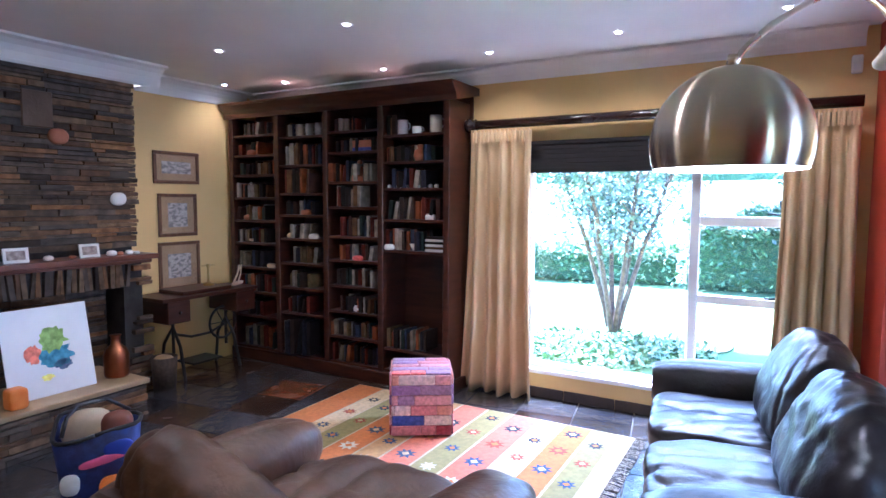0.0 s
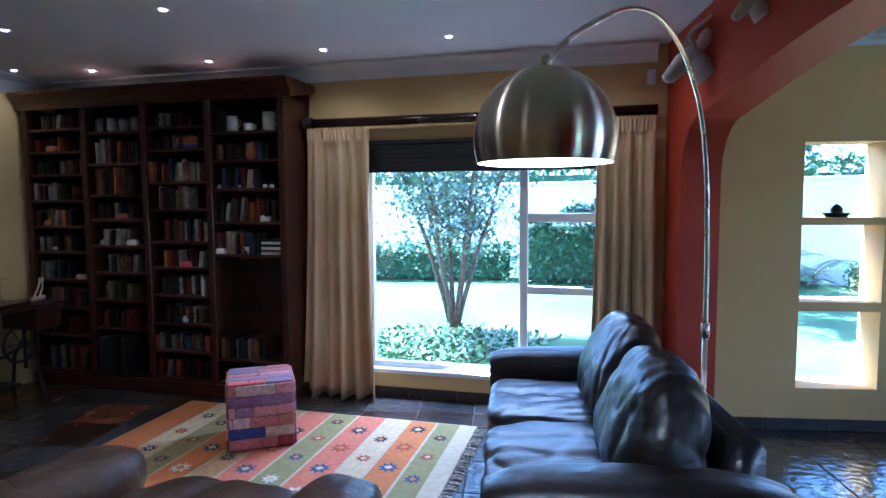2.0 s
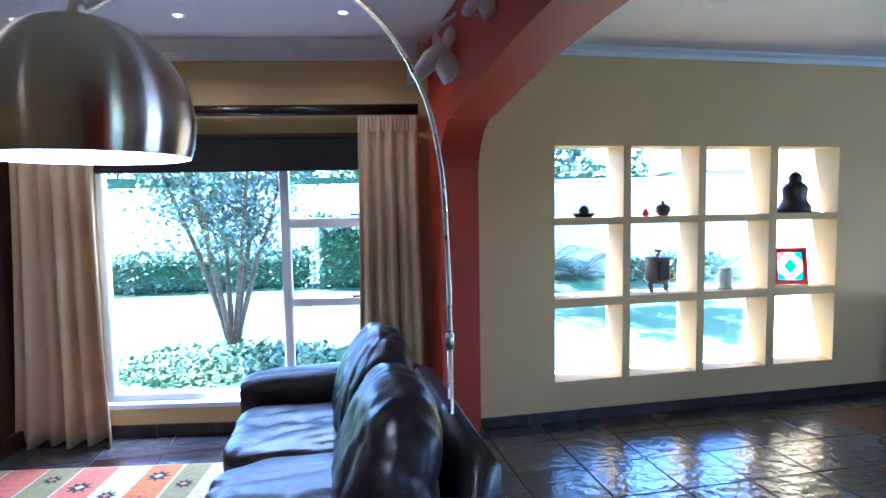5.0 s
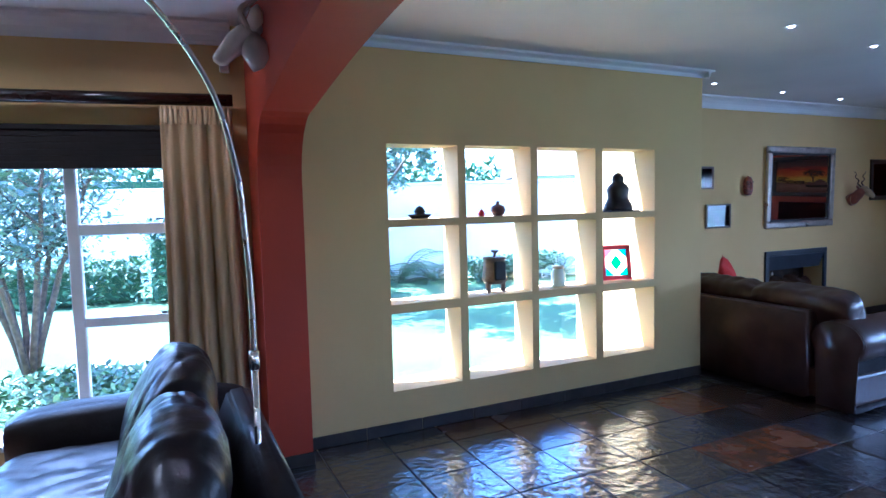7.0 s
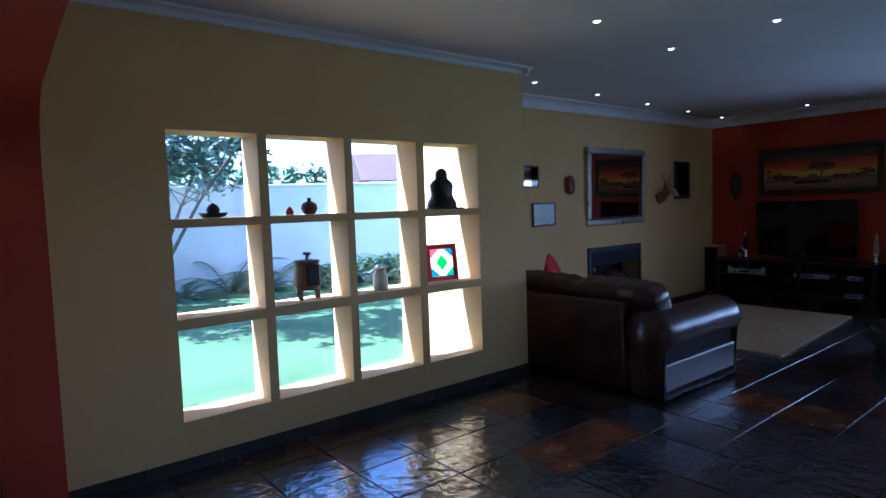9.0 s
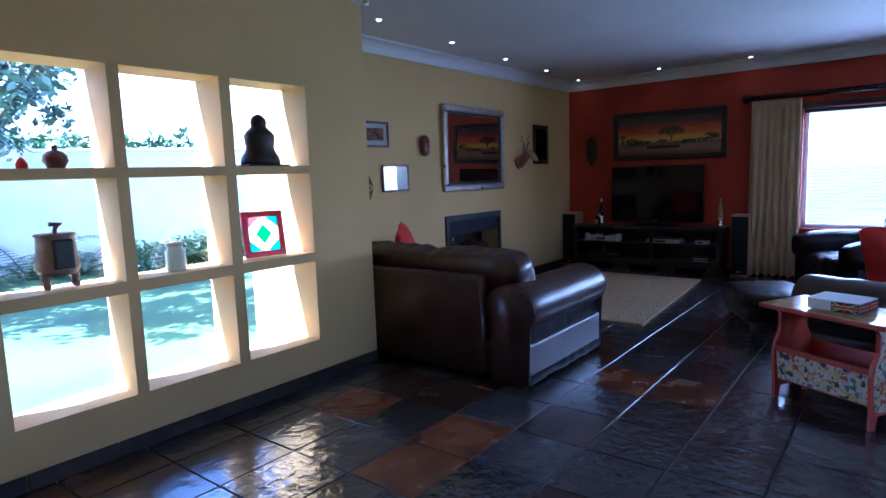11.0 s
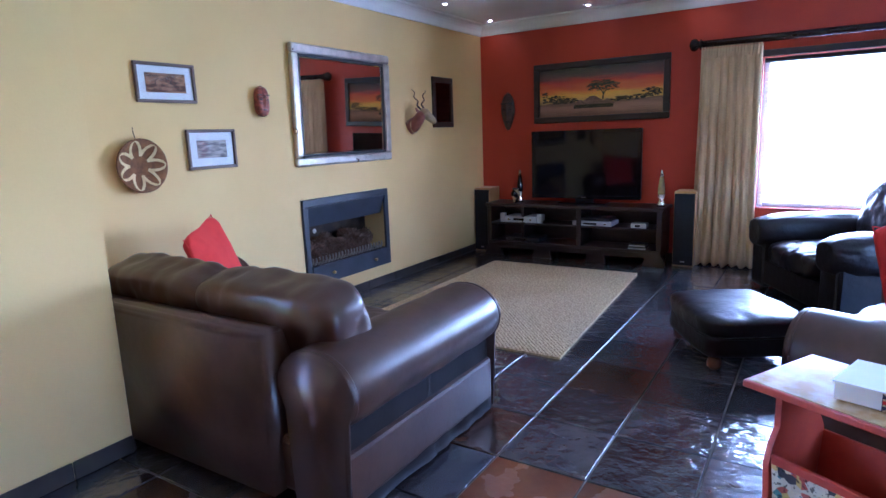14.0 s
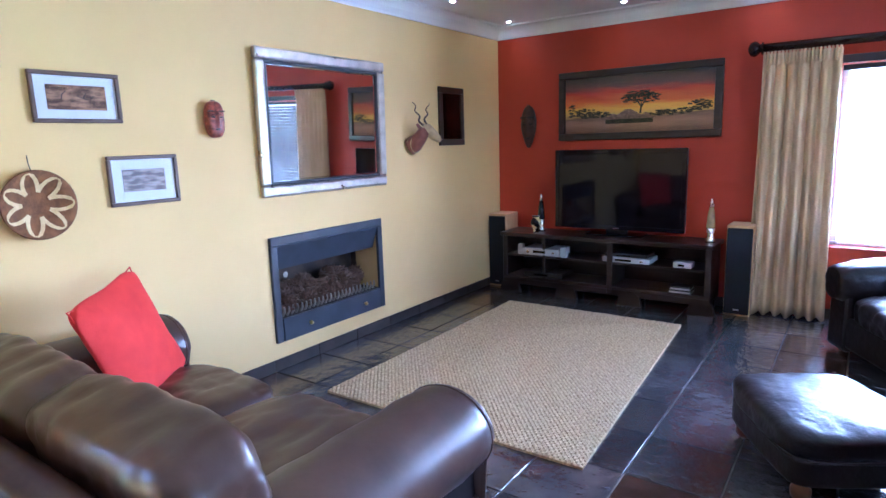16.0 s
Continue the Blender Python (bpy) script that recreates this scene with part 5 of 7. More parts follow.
# ---- main room: skirting ----
def skirting(name, length, m, h=0.08, piece=0.40):
    th = thing(name, m, "dark slate skirting tiles along the wall", "skirting", "", "structure")
    x = 0.0
    me = {}
    while x < length - 0.01:
        L = round(min(piece, length - x), 3)
        if L not in me:
            me[L] = mesh_of("skirting_tile", bx(0.002, L - 0.002, -0.014, -0.001, 0.0, h, 0.003), M_SKIRT)
        o = new("skirting_tile", me[L])
        o.parent = th
        o.matrix_basis = pose(x, 0, 0)
        x += L
    return th


skirting("baseboard", X_CORNER - X_ARCH1, pose(X_ARCH1, Y_NICHE, 0))
skirting("baseboard", Y_BACK - Y_NICHE, pose(X_CORNER, Y_NICHE, 0, 0, 0, 90))
skirting("baseboard", X_RED - X_CORNER, pose(X_CORNER, Y_BACK, 0))
skirting("baseboard", Y_BACK - Y_SOUTH, pose(X_RED, Y_BACK, 0, 0, 0, -90))
skirting("baseboard", 2.66, LM @ pose(-2.66, 0, 0))
skirting("baseboard", 0.25, pose(X_ARCH0 + 0.01, 4.72, 0), 0.075)

# ---- main room: back wall ----
FACE_S = lambda x, z: pose(x, Y_BACK, z, 0, 0, -90)     # hangs on the back wall, facing the room


def sides(th, name, w, h, fw, d0, d1, material, bevel=0.006):
    for q in ((-w / 2, w / 2, h / 2 - fw, h / 2), (-w / 2, w / 2, -h / 2, -h / 2 + fw), (-w / 2, -w / 2 + fw, -h / 2 + fw, h / 2 - fw), (w / 2 - fw, w / 2, -h / 2 + fw, h / 2 - fw)):
        part(name, bx(d0, d1, q[0], q[1], q[2], q[3], bevel, 2), material, th)


M_SILVER = mat("silver_leaf_frame", (0.40, 0.36, 0.31), (0.54, 0.49, 0.43), 0.30, 12, metal=0.85, bump=0.02, bscale=90)
mr = thing("wall_mirror", FACE_S(8.38, 1.645) @ pose(0, 0, 0, 0, 1.1, 0), "large wall mirror in a silver frame above the fireplace", "mirror")
sides(mr, "frame_side", 1.22, 0.94, 0.075, 0.002, 0.045, M_SILVER, 0.016)
sides(mr, "inner_slip", 1.07, 0.79, 0.022, 0.002, 0.034, M_BLACK)
part("mirror_glass", bx(0.004, 0.018, -0.513, 0.513, -0.373, 0.373, 0.010), M_MIRROR, mr, "silvered mirror glass")

M_FIREBLUE = mat("blue_black_steel", (0.020, 0.024, 0.034), (0.034, 0.040, 0.055), 0.42, 6, bump=0.06, bscale=120)
M_SOOT = mat("sooty_firebrick", (0.020, 0.015, 0.012), (0.07, 0.045, 0.03), 0.9, 8, bump=0.4)
fi = thing("gas_fireplace", pose(8.35, Y_BACK, 0.55), "built-in dark steel fireplace filled with pine cones", "fireplace")
part("top_bar", bx(-0.555, 0.555, -0.022, 0.004, 0.30, 0.36, 0.004), M_FIREBLUE, fi)
part("side_bar", bx(-0.555, -0.50, -0.022, 0.004, -0.36, 0.30, 0.004), M_FIREBLUE, fi)
part("side_bar", bx(0.50, 0.555, -0.022, 0.004, -0.36, 0.30, 0.004), M_FIREBLUE, fi)
part("hood", move(prism([(-0.018, 0.298), (0.06, 0.298), (0.06, 0.14), (0.035, 0.13), (-0.016, 0.285)], -0.498, 0.498), UPX), M_FIREBLUE, fi, "sloping steel hood")
part("drawer_front", bx(-0.498, 0.498, -0.026, -0.004, -0.358, -0.20, 0.004), M_FIREBLUE, fi, "steel ash drawer front")
for s in (-0.27, 0.30):
    part("drawer_knob", smooth(move(lathe([(0.006, 0), (0.008, 0.012), (0.016, 0.018), (0.012, 0.03), (0.0, 0.032)], 14), pose(s, -0.026, -0.28, 90, 0, 0))), M_BRASS, fi, "round brass knob")
part("badge", smooth(move(lathe([(0.0, 0.002), (0.02, 0.0)], 16, False), pose(-0.45, -0.024, 0.10, 90, 0, 0))), M_SILVER, fi)
part("firebox_back", bx(-0.58, 0.58, 0.31, 0.34, -0.40, 0.40), M_SOOT, fi)
part("firebox_floor", bx(-0.515, 0.515, 0.006, 0.309, -0.325, -0.20), M_SOOT, fi)
for s in (-1, 1):
    part("firebox_side", bx(s * 0.52, s * 0.57, 0.251, 0.309, -0.40, 0.40), M_SOOT, fi)
part("firebox_roof", bx(-0.515, 0.515, 0.251, 0.309, 0.331, 0.40), M_SOOT, fi)
tooth = mesh_of("grate_bar", tube([(0, 0, 0), (0.012, -0.012, 0.03), (0.004, -0.018, 0.065)], [0.008, 0.009, 0.006], 8), M_SILVER)
for k in range(24):
    o = new("grate_bar", tooth)
    o.parent = fi
    o.matrix_basis = pose(-0.46 + 0.04 * k, 0.03, -0.20)
bm = bmesh.new()
for ring in range(7):
    r = 0.045 * math.sin(math.pi * (ring + 0.9) / 7.6)
    for k in range(9):
        a = 2 * math.pi * (k + 0.5 * (ring % 2)) / 9
        z = -0.045 + 0.014 * ring
        p = [Vector((r * 0.5 * math.cos(a - 0.3), r * 0.5 * math.sin(a - 0.3), z)), Vector((r * 0.5 * math.cos(a + 0.3), r * 0.5 * math.sin(a + 0.3), z)), Vector((r * 1.25 * math.cos(a), r * 1.25 * math.sin(a), z + 0.014)), Vector((r * 0.5 * math.cos(a), r * 0.5 * math.sin(a), z + 0.022))]
        v = [bm.verts.new(q) for q in p]
        for t in ((0, 1, 2), (1, 3, 2), (3, 0, 2), (0, 3, 1)):
            bm.faces.new([v[i] for i in t])
cone = mesh_of("pine_cone", bm, mat("pine_cone_scale", (0.10, 0.055, 0.035), (0.22, 0.13, 0.085), 0.7, 60))
rng = random.Random(31)
for k in range(44):
    o = new("pine_cone", cone)
    x, layer = -0.40 + 0.80 * rng.random(), k % 3
    o.matrix_basis = pose(8.35 + x, Y_BACK + 0.075 + 0.04 * rng.random() + 0.04 * layer, 0.55 - 0.14 + 0.065 * layer * (1 - abs(x)), rng.uniform(0, 180), rng.uniform(0, 180), 0) @ Matrix.Diagonal((1.35, 1.35, 1.35, 1))
    tagged(o, "open brown pine cone heaped in the fireplace", "pine cone", "pine cones in the grate")

M_DARKFR = mat("grey_brown_frame", (0.075, 0.042, 0.028), (0.12, 0.07, 0.048), 0.45, 10, bump=0.1)
M_WHITEMT = mat("white_picture_mount", (0.66, 0.66, 0.68), (0.72, 0.72, 0.74), 0.7, 5)
M_BARK = mat("painted_bark_paper", (0.10, 0.05, 0.03), (0.40, 0.22, 0.12), 0.8, 18, lo=0.38, hi=0.62, bump=0.2, stretch=(1, 1, 3))
M_BARK2 = mat("grey_bark_paper", (0.16, 0.14, 0.14), (0.44, 0.38, 0.34), 0.8, 16, lo=0.4, hi=0.6, bump=0.2, stretch=(1, 1, 4))
a1 = picture(FACE_S(6.735, 1.76), 0.41, 0.24, (0.135, 0.058), "brown-framed bark painting with a white mount", M_DARKFR, M_WHITEMT, M_BARK, 0.02, "two small bark paintings")
a2 = picture(FACE_S(7.02, 1.345), 0.38, 0.26, (0.115, 0.058), "brown-framed grey bark painting with a white mount", M_DARKFR, M_WHITEMT, M_BARK2, 0.02, "two small bark paintings")
for x, z, l, r in ((-0.06, 0.02, 0.03, 40), (0.02, 0.0, 0.045, -20), (0.035, 0.012, 0.03, 60), (-0.07, 0.0, 0.02, 90), (0.07, 0.005, 0.02, 10)):
    part("brush_stroke", move(bx(-0.001, 0.001, -l / 2, l / 2, -0.002, 0.002), pose(0.0130, x, z, r, 0, 0)), M_IRON, a1)

bk = thing("woven_bowl", pose(6.49, Y_BACK, 1.265, 90, 0, 0) @ Matrix.Diagonal((1.14, 1.14, 1.14, 1)), "round woven brown basket bowl with a cream star", "basket")
M_RAFFIA = mat("brown_raffia", (0.13, 0.050, 0.014), (0.23, 0.098, 0.028), 0.8, 25, bump=0.5, bscale=140)
M_CREAM = mat("cream_raffia", (0.56, 0.40, 0.18), (0.68, 0.52, 0.28), 0.8, 25, bump=0.5, bscale=140)
part("coil", smooth(lathe([(0.0, 0.004), (0.06, 0.006), (0.10, 0.020), (0.135, 0.045), (0.142, 0.05), (0.136, 0.054), (0.10, 0.03), (0.06, 0.014), (0.0, 0.012)], 36)), M_RAFFIA, bk)


def dish(r):
    return 0.0145 + max(0.0, (r - 0.045)) ** 1.6 * 1.62


for k in range(7):
    a = 2 * math.pi * k / 7
    for s in (-1, 1):
        bm = bmesh.new()
        prev = None
        for i in range(9):
            f = i / 8
            r = 0.052 + 0.080 * f
            off = s * math.pi / 7 * (1 - f) ** 0.62
            zig = 0.002 * (i % 2)
            q = []
            for wdt in (-0.008, 0.008):
                rr = r + zig
                th2 = a + off + wdt / rr
                q.append(bm.verts.new((rr * math.cos(th2), rr * math.sin(th2), dish(rr) + 0.003)))
            if prev:
                bm.faces.new((prev[0], prev[1], q[1], q[0]))
            prev = q
        ob = part("petal", bm, M_CREAM, bk, "cream woven petal")
        ob.modifiers.new("thick", "SOLIDIFY").thickness = 0.002
part("hook", tube([(0, 0.14, 0.01), (-0.005, 0.17, 0.008), (-0.004, 0.20, 0.004)], 0.002, 5), M_IRON, bk)

# carved masks
M_MASKRED = mat("red_brown_mask_wood", (0.10, 0.018, 0.012), (0.34, 0.07, 0.035), 0.35, 40, bump=0.2)
M_MASKDK = mat("dark_mask_wood", (0.040, 0.018, 0.012), (0.08, 0.038, 0.024), 0.4, 14, bump=0.25)


def mask(m, w, h, material, dark, label, pointed):
    th = thing("carved_mask", m, label, "mask")
    bm = cushion(0.07, w, h, 3.0 if not pointed else 2.2, 12)
    for v in bm.verts:
        f = v.co.z / h
        if pointed and f < 0:
            v.co.y *= 1 + f * 0.9
        v.co.x = max(v.co.x, -0.03) + 0.03
        if abs(v.co.y) < w * 0.09 and -0.15 * h < v.co.z < 0.2 * h and v.co.x > 0.04:
            v.co.x += 0.014
    part("face", smooth(bm), material, th)
    for s in (-1, 1):
        part("eye", smooth(move(cushion(0.012, w * 0.24, h * 0.05, 2, 4), pose(0.062, s * w * 0.22, h * 0.06, s * 8, 0, 0))), dark, th)
        part("brow", smooth(tube([(0.058, s * w * 0.05, h * 0.12), (0.062, s * w * 0.22, h * 0.15), (0.045, s * w * 0.42, h * 0.10)], 0.006, 6)), material, th)
    part("mouth", smooth(move(cushion(0.014, w * 0.34, h * 0.06, 2, 4), pose(0.06, 0, -h * 0.27))), dark, th)
    part("headband", bx(0.02, 0.066, -w * 0.47, w * 0.47, h * 0.20, h * 0.24, 0.004), dark, th)
    part("crest", smooth(tube([(0.03, 0, h * 0.44), (0.03, -0.012, h * 0.52), (0.03, 0.012, h * 0.52), (0.03, 0, h * 0.44)], 0.005, 6)), material, th)
    return th


mask(FACE_S(7.465, 1.665), 0.115, 0.21, M_MASKRED, M_MASKDK, "small red-brown carved wooden mask on the wall", False)
mask(pose(X_RED, 5.45, 1.62, 0, 0, 180), 0.17, 0.42, M_MASKDK, M_IRON, "long dark carved wooden mask on the red wall", True)
kd = thing("kudu_head_carving", FACE_S(9.36, 1.49), "carved wooden kudu head with twisted dark horns", "carving")
M_KUDU = mat("carved_kudu_wood", (0.17, 0.05, 0.035), (0.26, 0.085, 0.05), 0.5, 18, bump=0.25)
M_KUDU_P = mat("pale_kudu_wood", (0.30, 0.20, 0.10), (0.46, 0.33, 0.17), 0.5, 18, bump=0.25)
part("neck", smooth(tube([(0.004, -0.02, -0.02), (0.05, -0.01, 0.0), (0.10, 0.0, 0.05), (0.135, 0.01, 0.10), (0.14, 0.012, 0.13)], [0.075, 0.068, 0.056, 0.05, 0.03], 16)), M_KUDU, kd)
for f in (0.025, 0.06):
    part("neck_stripe", smooth(tube([(f + 0.004 * math.cos(a), -0.012 + (0.073 - 0.1 * (f - 0.02)) * math.cos(a), -0.006 + (0.073 - 0.1 * (f - 0.02)) * math.sin(a)) for a in [2 * math.pi * k / 20 for k in range(21)]], 0.004, 5)), M_KUDU_P, kd, "pale carved stripe")
part("muzzle", smooth(tube([(0.12, 0.0, 0.135), (0.15, 0.03, 0.115), (0.185, 0.07, 0.07), (0.215, 0.105, 0.03), (0.225, 0.115, 0.015)], [0.03, 0.048, 0.040, 0.028, 0.014], 16)), M_KUDU_P, kd, "pale carved muzzle")
for s in (-1, 1):
    part("ear", smooth(move(cushion(0.016, 0.035, 0.07, 2, 6), pose(0.12, 0.01 + s * 0.055, 0.14, s * -55, 0, 0))), M_KUDU, kd)
    horn = []
    for k in range(25):
        f = k / 24
        a = f * 4.5 * math.pi * s
        horn.append((0.125 - 0.02 * f + 0.011 * math.cos(a), 0.012 + s * (0.02 + 0.085 * f) + 0.011 * math.sin(a), 0.15 + 0.185 * f))
    part("horn", smooth(tube(horn, [0.0095 - 0.0065 * k / 24 for k in range(25)], 8)), M_MASKDK, kd, "dark twisted horn")
picture(FACE_S(9.96, 1.725), 0.40, 0.52, (0.07, 0.15), "dark-framed relief of pale grasses", M_ESPRESSO, mat("maroon_mount", (0.030, 0.010, 0.012), (0.05, 0.018, 0.02), 0.6, 8), mat("pale_fibre_relief", (0.22, 0.14, 0.11), (0.70, 0.62, 0.52), 0.8, 45, lo=0.42, hi=0.58, stretch=(3, 3, 1), bump=0.4), 0.055)

# ---- main room: red wall ----
FACE_W = lambda y, z: pose(X_RED, y, z, 0, 0, 180)


def sunset_mat():
    """Painted sky: dark grey down through red and orange to yellow, then a tan plain, with brush noise."""
    m = mat("painted_sunset", (0.5, 0.5, 0.5), None, 0.35, 5)
    nt = m.node_tree
    b = nt.nodes["Principled BSDF"]
    geo = nt.nodes.new("ShaderNodeNewGeometry")
    sp = nt.nodes.new("ShaderNodeSeparateXYZ")
    nt.links.new(geo.outputs["Position"], sp.inputs[0])
    n = nt.nodes.new("ShaderNodeTexNoise")
    n.inputs["Scale"].default_value = 9
    mp = nt.nodes.new("ShaderNodeMapping")
    mp.inputs["Scale"].default_value = (1, 0.35, 2.5)
    nt.links.new(geo.outputs["Position"], mp.inputs[0])
    nt.links.new(mp.outputs[0], n.inputs["Vector"])
    a = nt.nodes.new("ShaderNodeMath")
    a.operation = "MULTIPLY_ADD"
    a.inputs[1].default_value, a.inputs[2].default_value = 0.10, -0.05
    nt.links.new(n.outputs["Fac"], a.inputs[0])
    s = nt.nodes.new("ShaderNodeMath")
    nt.links.new(sp.outputs["Z"], s.inputs[0])
    nt.links.new(a.outputs[0], s.inputs[1])
    r = nt.nodes.new("ShaderNodeMapRange")
    r.inputs["From Min"].default_value, r.inputs["From Max"].default_value = 1.545, 2.035
    nt.links.new(s.outputs[0], r.inputs["Value"])
    c = nt.nodes.new("ShaderNodeValToRGB")
    stops = [(0.0, (0.20, 0.10, 0.05)), (0.16, (0.42, 0.22, 0.12)), (0.27, (0.20, 0.12, 0.06)), (0.32, (0.80, 0.50, 0.08)), (0.42, (0.95, 0.56, 0.04)), (0.54, (0.85, 0.20, 0.02)), (0.72, (0.62, 0.05, 0.015)), (0.82, (0.16, 0.06, 0.05)), (1.0, (0.06, 0.05, 0.05))]
    while len(c.color_ramp.elements) < len(stops):
        c.color_ramp.elements.new(0.5)
    for k, (p, col) in enumerate(stops):
        c.color_ramp.elements[k].position = p
        c.color_ramp.elements[k].color = (*col, 1)
    nt.links.new(r.outputs[0], c.inputs["Fac"])
    nt.links.new(c.outputs[0], b.inputs["Base Color"])
    return m


pt = thing("sunset_painting", FACE_W(4.39, 1.79), "long black-framed painting of an acacia and huts at sunset", "painting")
sides(pt, "frame_side", 1.47, 0.64, 0.065, 0.002, 0.04, M_ESPRESSO, 0.01)
part("canvas", bx(0.003, 0.014, -0.67, 0.67, -0.255, 0.255), sunset_mat(), pt)
M_PDARK = mat("painted_dark_green", (0.020, 0.020, 0.008), (0.06, 0.055, 0.02), 0.5, 40)
M_PTHATCH = mat("painted_thatch", (0.16, 0.09, 0.05), (0.34, 0.20, 0.12), 0.5, 40)
part("painted_trunk", tube([(0.0145, 0.05, -0.09), (0.0145, 0.055, -0.03), (0.0145, 0.0, 0.05)], [0.011, 0.008, 0.004], 5), M_PDARK, pt)
part("painted_trunk", tube([(0.0145, 0.055, -0.04), (0.0145, 0.11, 0.05)], [0.007, 0.004], 5), M_PDARK, pt)
part("painted_trunk", tube([(0.0145, 0.055, -0.03), (0.0145, 0.06, 0.06)], [0.005, 0.003], 5), M_PDARK, pt)
rng = random.Random(8)
for cy, cz, ry, rz, cnt in ((0.045, 0.055, 0.175, 0.030, 70), (0.04, 0.085, 0.12, 0.028, 46), (-0.02, 0.02, 0.10, 0.015, 12), (0.12, 0.02, 0.09, 0.015, 12), (-0.60, -0.04, 0.05, 0.06, 22), (-0.46, -0.07, 0.10, 0.045, 60), (-0.33, -0.085, 0.10, 0.03, 50), (0.56, -0.05, 0.10, 0.05, 70), (0.36, -0.085, 0.16, 0.028, 60), (0.24, -0.095, 0.12, 0.022, 40)):
    bm = bmesh.new()
    for k in range(cnt):
        a, q = rng.uniform(0, 2 * math.pi), math.sqrt(rng.random())
        y, z, s = cy + ry * q * math.cos(a), cz + rz * q * math.sin(a), rng.uniform(0.008, 0.018)
        box(bm, 0.0142, 0.0148 + 0.0002 * (k % 4), max(-0.66, y - s), min(0.66, y + s), z - s * 0.4, z + s * 0.4)
    part("painted_foliage", bm, M_PDARK, pt)
for cy, w2, up in ((-0.06, 0.17, 0.085), (-0.20, 0.09, 0.05), (0.10, 0.08, 0.05)):
    part("painted_hut", move(prism([(cy - w2, -0.135), (cy + w2, -0.135), (cy + w2 * 0.15, -0.135 + up), (cy - w2 * 0.15, -0.135 + up)], 0.0150, 0.0156 + abs(cy) * 0.002), UPX), M_PTHATCH, pt)
    part("painted_hut", bx(0.0143, 0.0149, cy - w2 * 0.8, cy + w2 * 0.8, -0.175, -0.136), M_PDARK, pt)
g = part("glazing", bx(0.018, 0.019, -0.67, 0.67, -0.255, 0.255), M_GLASS, pt)
g.visible_shadow = False

un = thing("television_unit", pose(X_RED - 0.03, 4.58, 0, 0, 0, 180), "long low espresso wood television unit with open shelves", "television unit")
part("top", bx(0.0, 0.40, -0.99, 0.99, 0.565, 0.60, 0.006, 2), M_ESPRESSO, un)
part("bottom", bx(0.02, 0.385, -0.96, 0.96, 0.14, 0.17, 0.004), M_ESPRESSO, un)
part("back", bx(0.004, 0.018, -0.96, 0.96, 0.10, 0.564), M_ESPRESSO, un)
for y in (-0.945, 0.12, 0.945):
    part("upright", bx(0.02, 0.38, y - 0.025, y + 0.025, 0.10, 0.564, 0.004), M_ESPRESSO, un)
part("divider", bx(0.02, 0.37, -0.545, -0.515, 0.171, 0.564, 0.003), M_ESPRESSO, un)
part("shelf", bx(0.02, 0.37, 0.146, 0.919, 0.365, 0.385, 0.003), M_ESPRESSO, un)
part("shelf", bx(0.02, 0.37, -0.514, 0.094, 0.365, 0.385, 0.003), M_ESPRESSO, un)
part("shelf", bx(0.02, 0.37, -0.919, -0.546, 0.365, 0.385, 0.003), M_ESPRESSO, un)
for y in (-0.9, -0.3, 0.3, 0.9):
    part("bracket_foot", move(prism([(-0.11, 0.0), (0.11, 0.0), (0.09, 0.09), (0.05, 0.139), (-0.05, 0.139), (-0.09, 0.09)], 0.33, 0.378), UPX @ Matrix.Translation((y, 0, 0))), M_ESPRESSO, un)
    part("bracket_foot", bx(0.03, 0.07, y - 0.05, y + 0.05, 0.0, 0.139), M_ESPRESSO, un)
part("apron", bx(0.345, 0.375, -0.96, 0.96, 0.085, 0.139, 0.004), M_ESPRESSO, un)

M_SCREEN = mat("glossy_black_screen", (0.004, 0.004, 0.006), (0.005, 0.004, 0.007), 0.06, 3, rvar=0.02, spec=0.3)
tv = thing("television", pose(X_RED - 0.16, 4.49, 0.60, 0, 0, 180), "large flat black television, switched off, on its unit", "television")
part("housing", bx(-0.05, 0.0, -0.605, 0.605, 0.045, 0.785, 0.012, 2), M_BLACK, tv)
sides(tv, "bezel", 1.21, 0.74, 0.04, 0.0, 0.014, M_SCREEN, 0.005)
for o in tv.children:
    if o.name.startswith("bezel"):
        o.matrix_basis = pose(0, 0, 0.415)
part("screen", bx(0.001, 0.007, -0.565, 0.565, 0.085, 0.745), M_SCREEN, tv, "dark glossy screen")
part("neck", bx(-0.04, -0.005, -0.10, 0.10, 0.012, 0.05, 0.006), M_BLACK, tv)
part("foot", bx(-0.11, 0.10, -0.26, 0.26, 0.0, 0.012, 0.005, 2), M_SCREEN, tv)
part("maker_mark", bx(0.0142, 0.0148, -0.03, 0.03, 0.058, 0.064), M_SILVER, tv)

M_OAKV = mat("pale_oak_veneer", (0.50, 0.29, 0.12), (0.60, 0.37, 0.17), 0.4, 5, stretch=(6, 6, 1), bump=0.05)
M_GRILLE = mat("black_speaker_cloth", (0.008, 0.008, 0.010), (0.016, 0.016, 0.02), 0.9, 200, bump=0.3, bscale=400)
spk = thing("floor_speaker", pose(10.72, 3.43, 0, 0, 0, 180), "tall pale wood speaker with a black cloth front", "speaker", "pair of speakers")
part("cabinet", bx(-0.13, 0.13, -0.10, 0.10, 0.0, 0.755, 0.004), M_OAKV, spk)
part("grille", bx(0.131, 0.148, -0.094, 0.094, 0.02, 0.735, 0.006, 2), M_GRILLE, spk, "black cloth grille")
part("badge", bx(0.1485, 0.150, -0.022, 0.022, 0.05, 0.062), M_SILVER, spk)
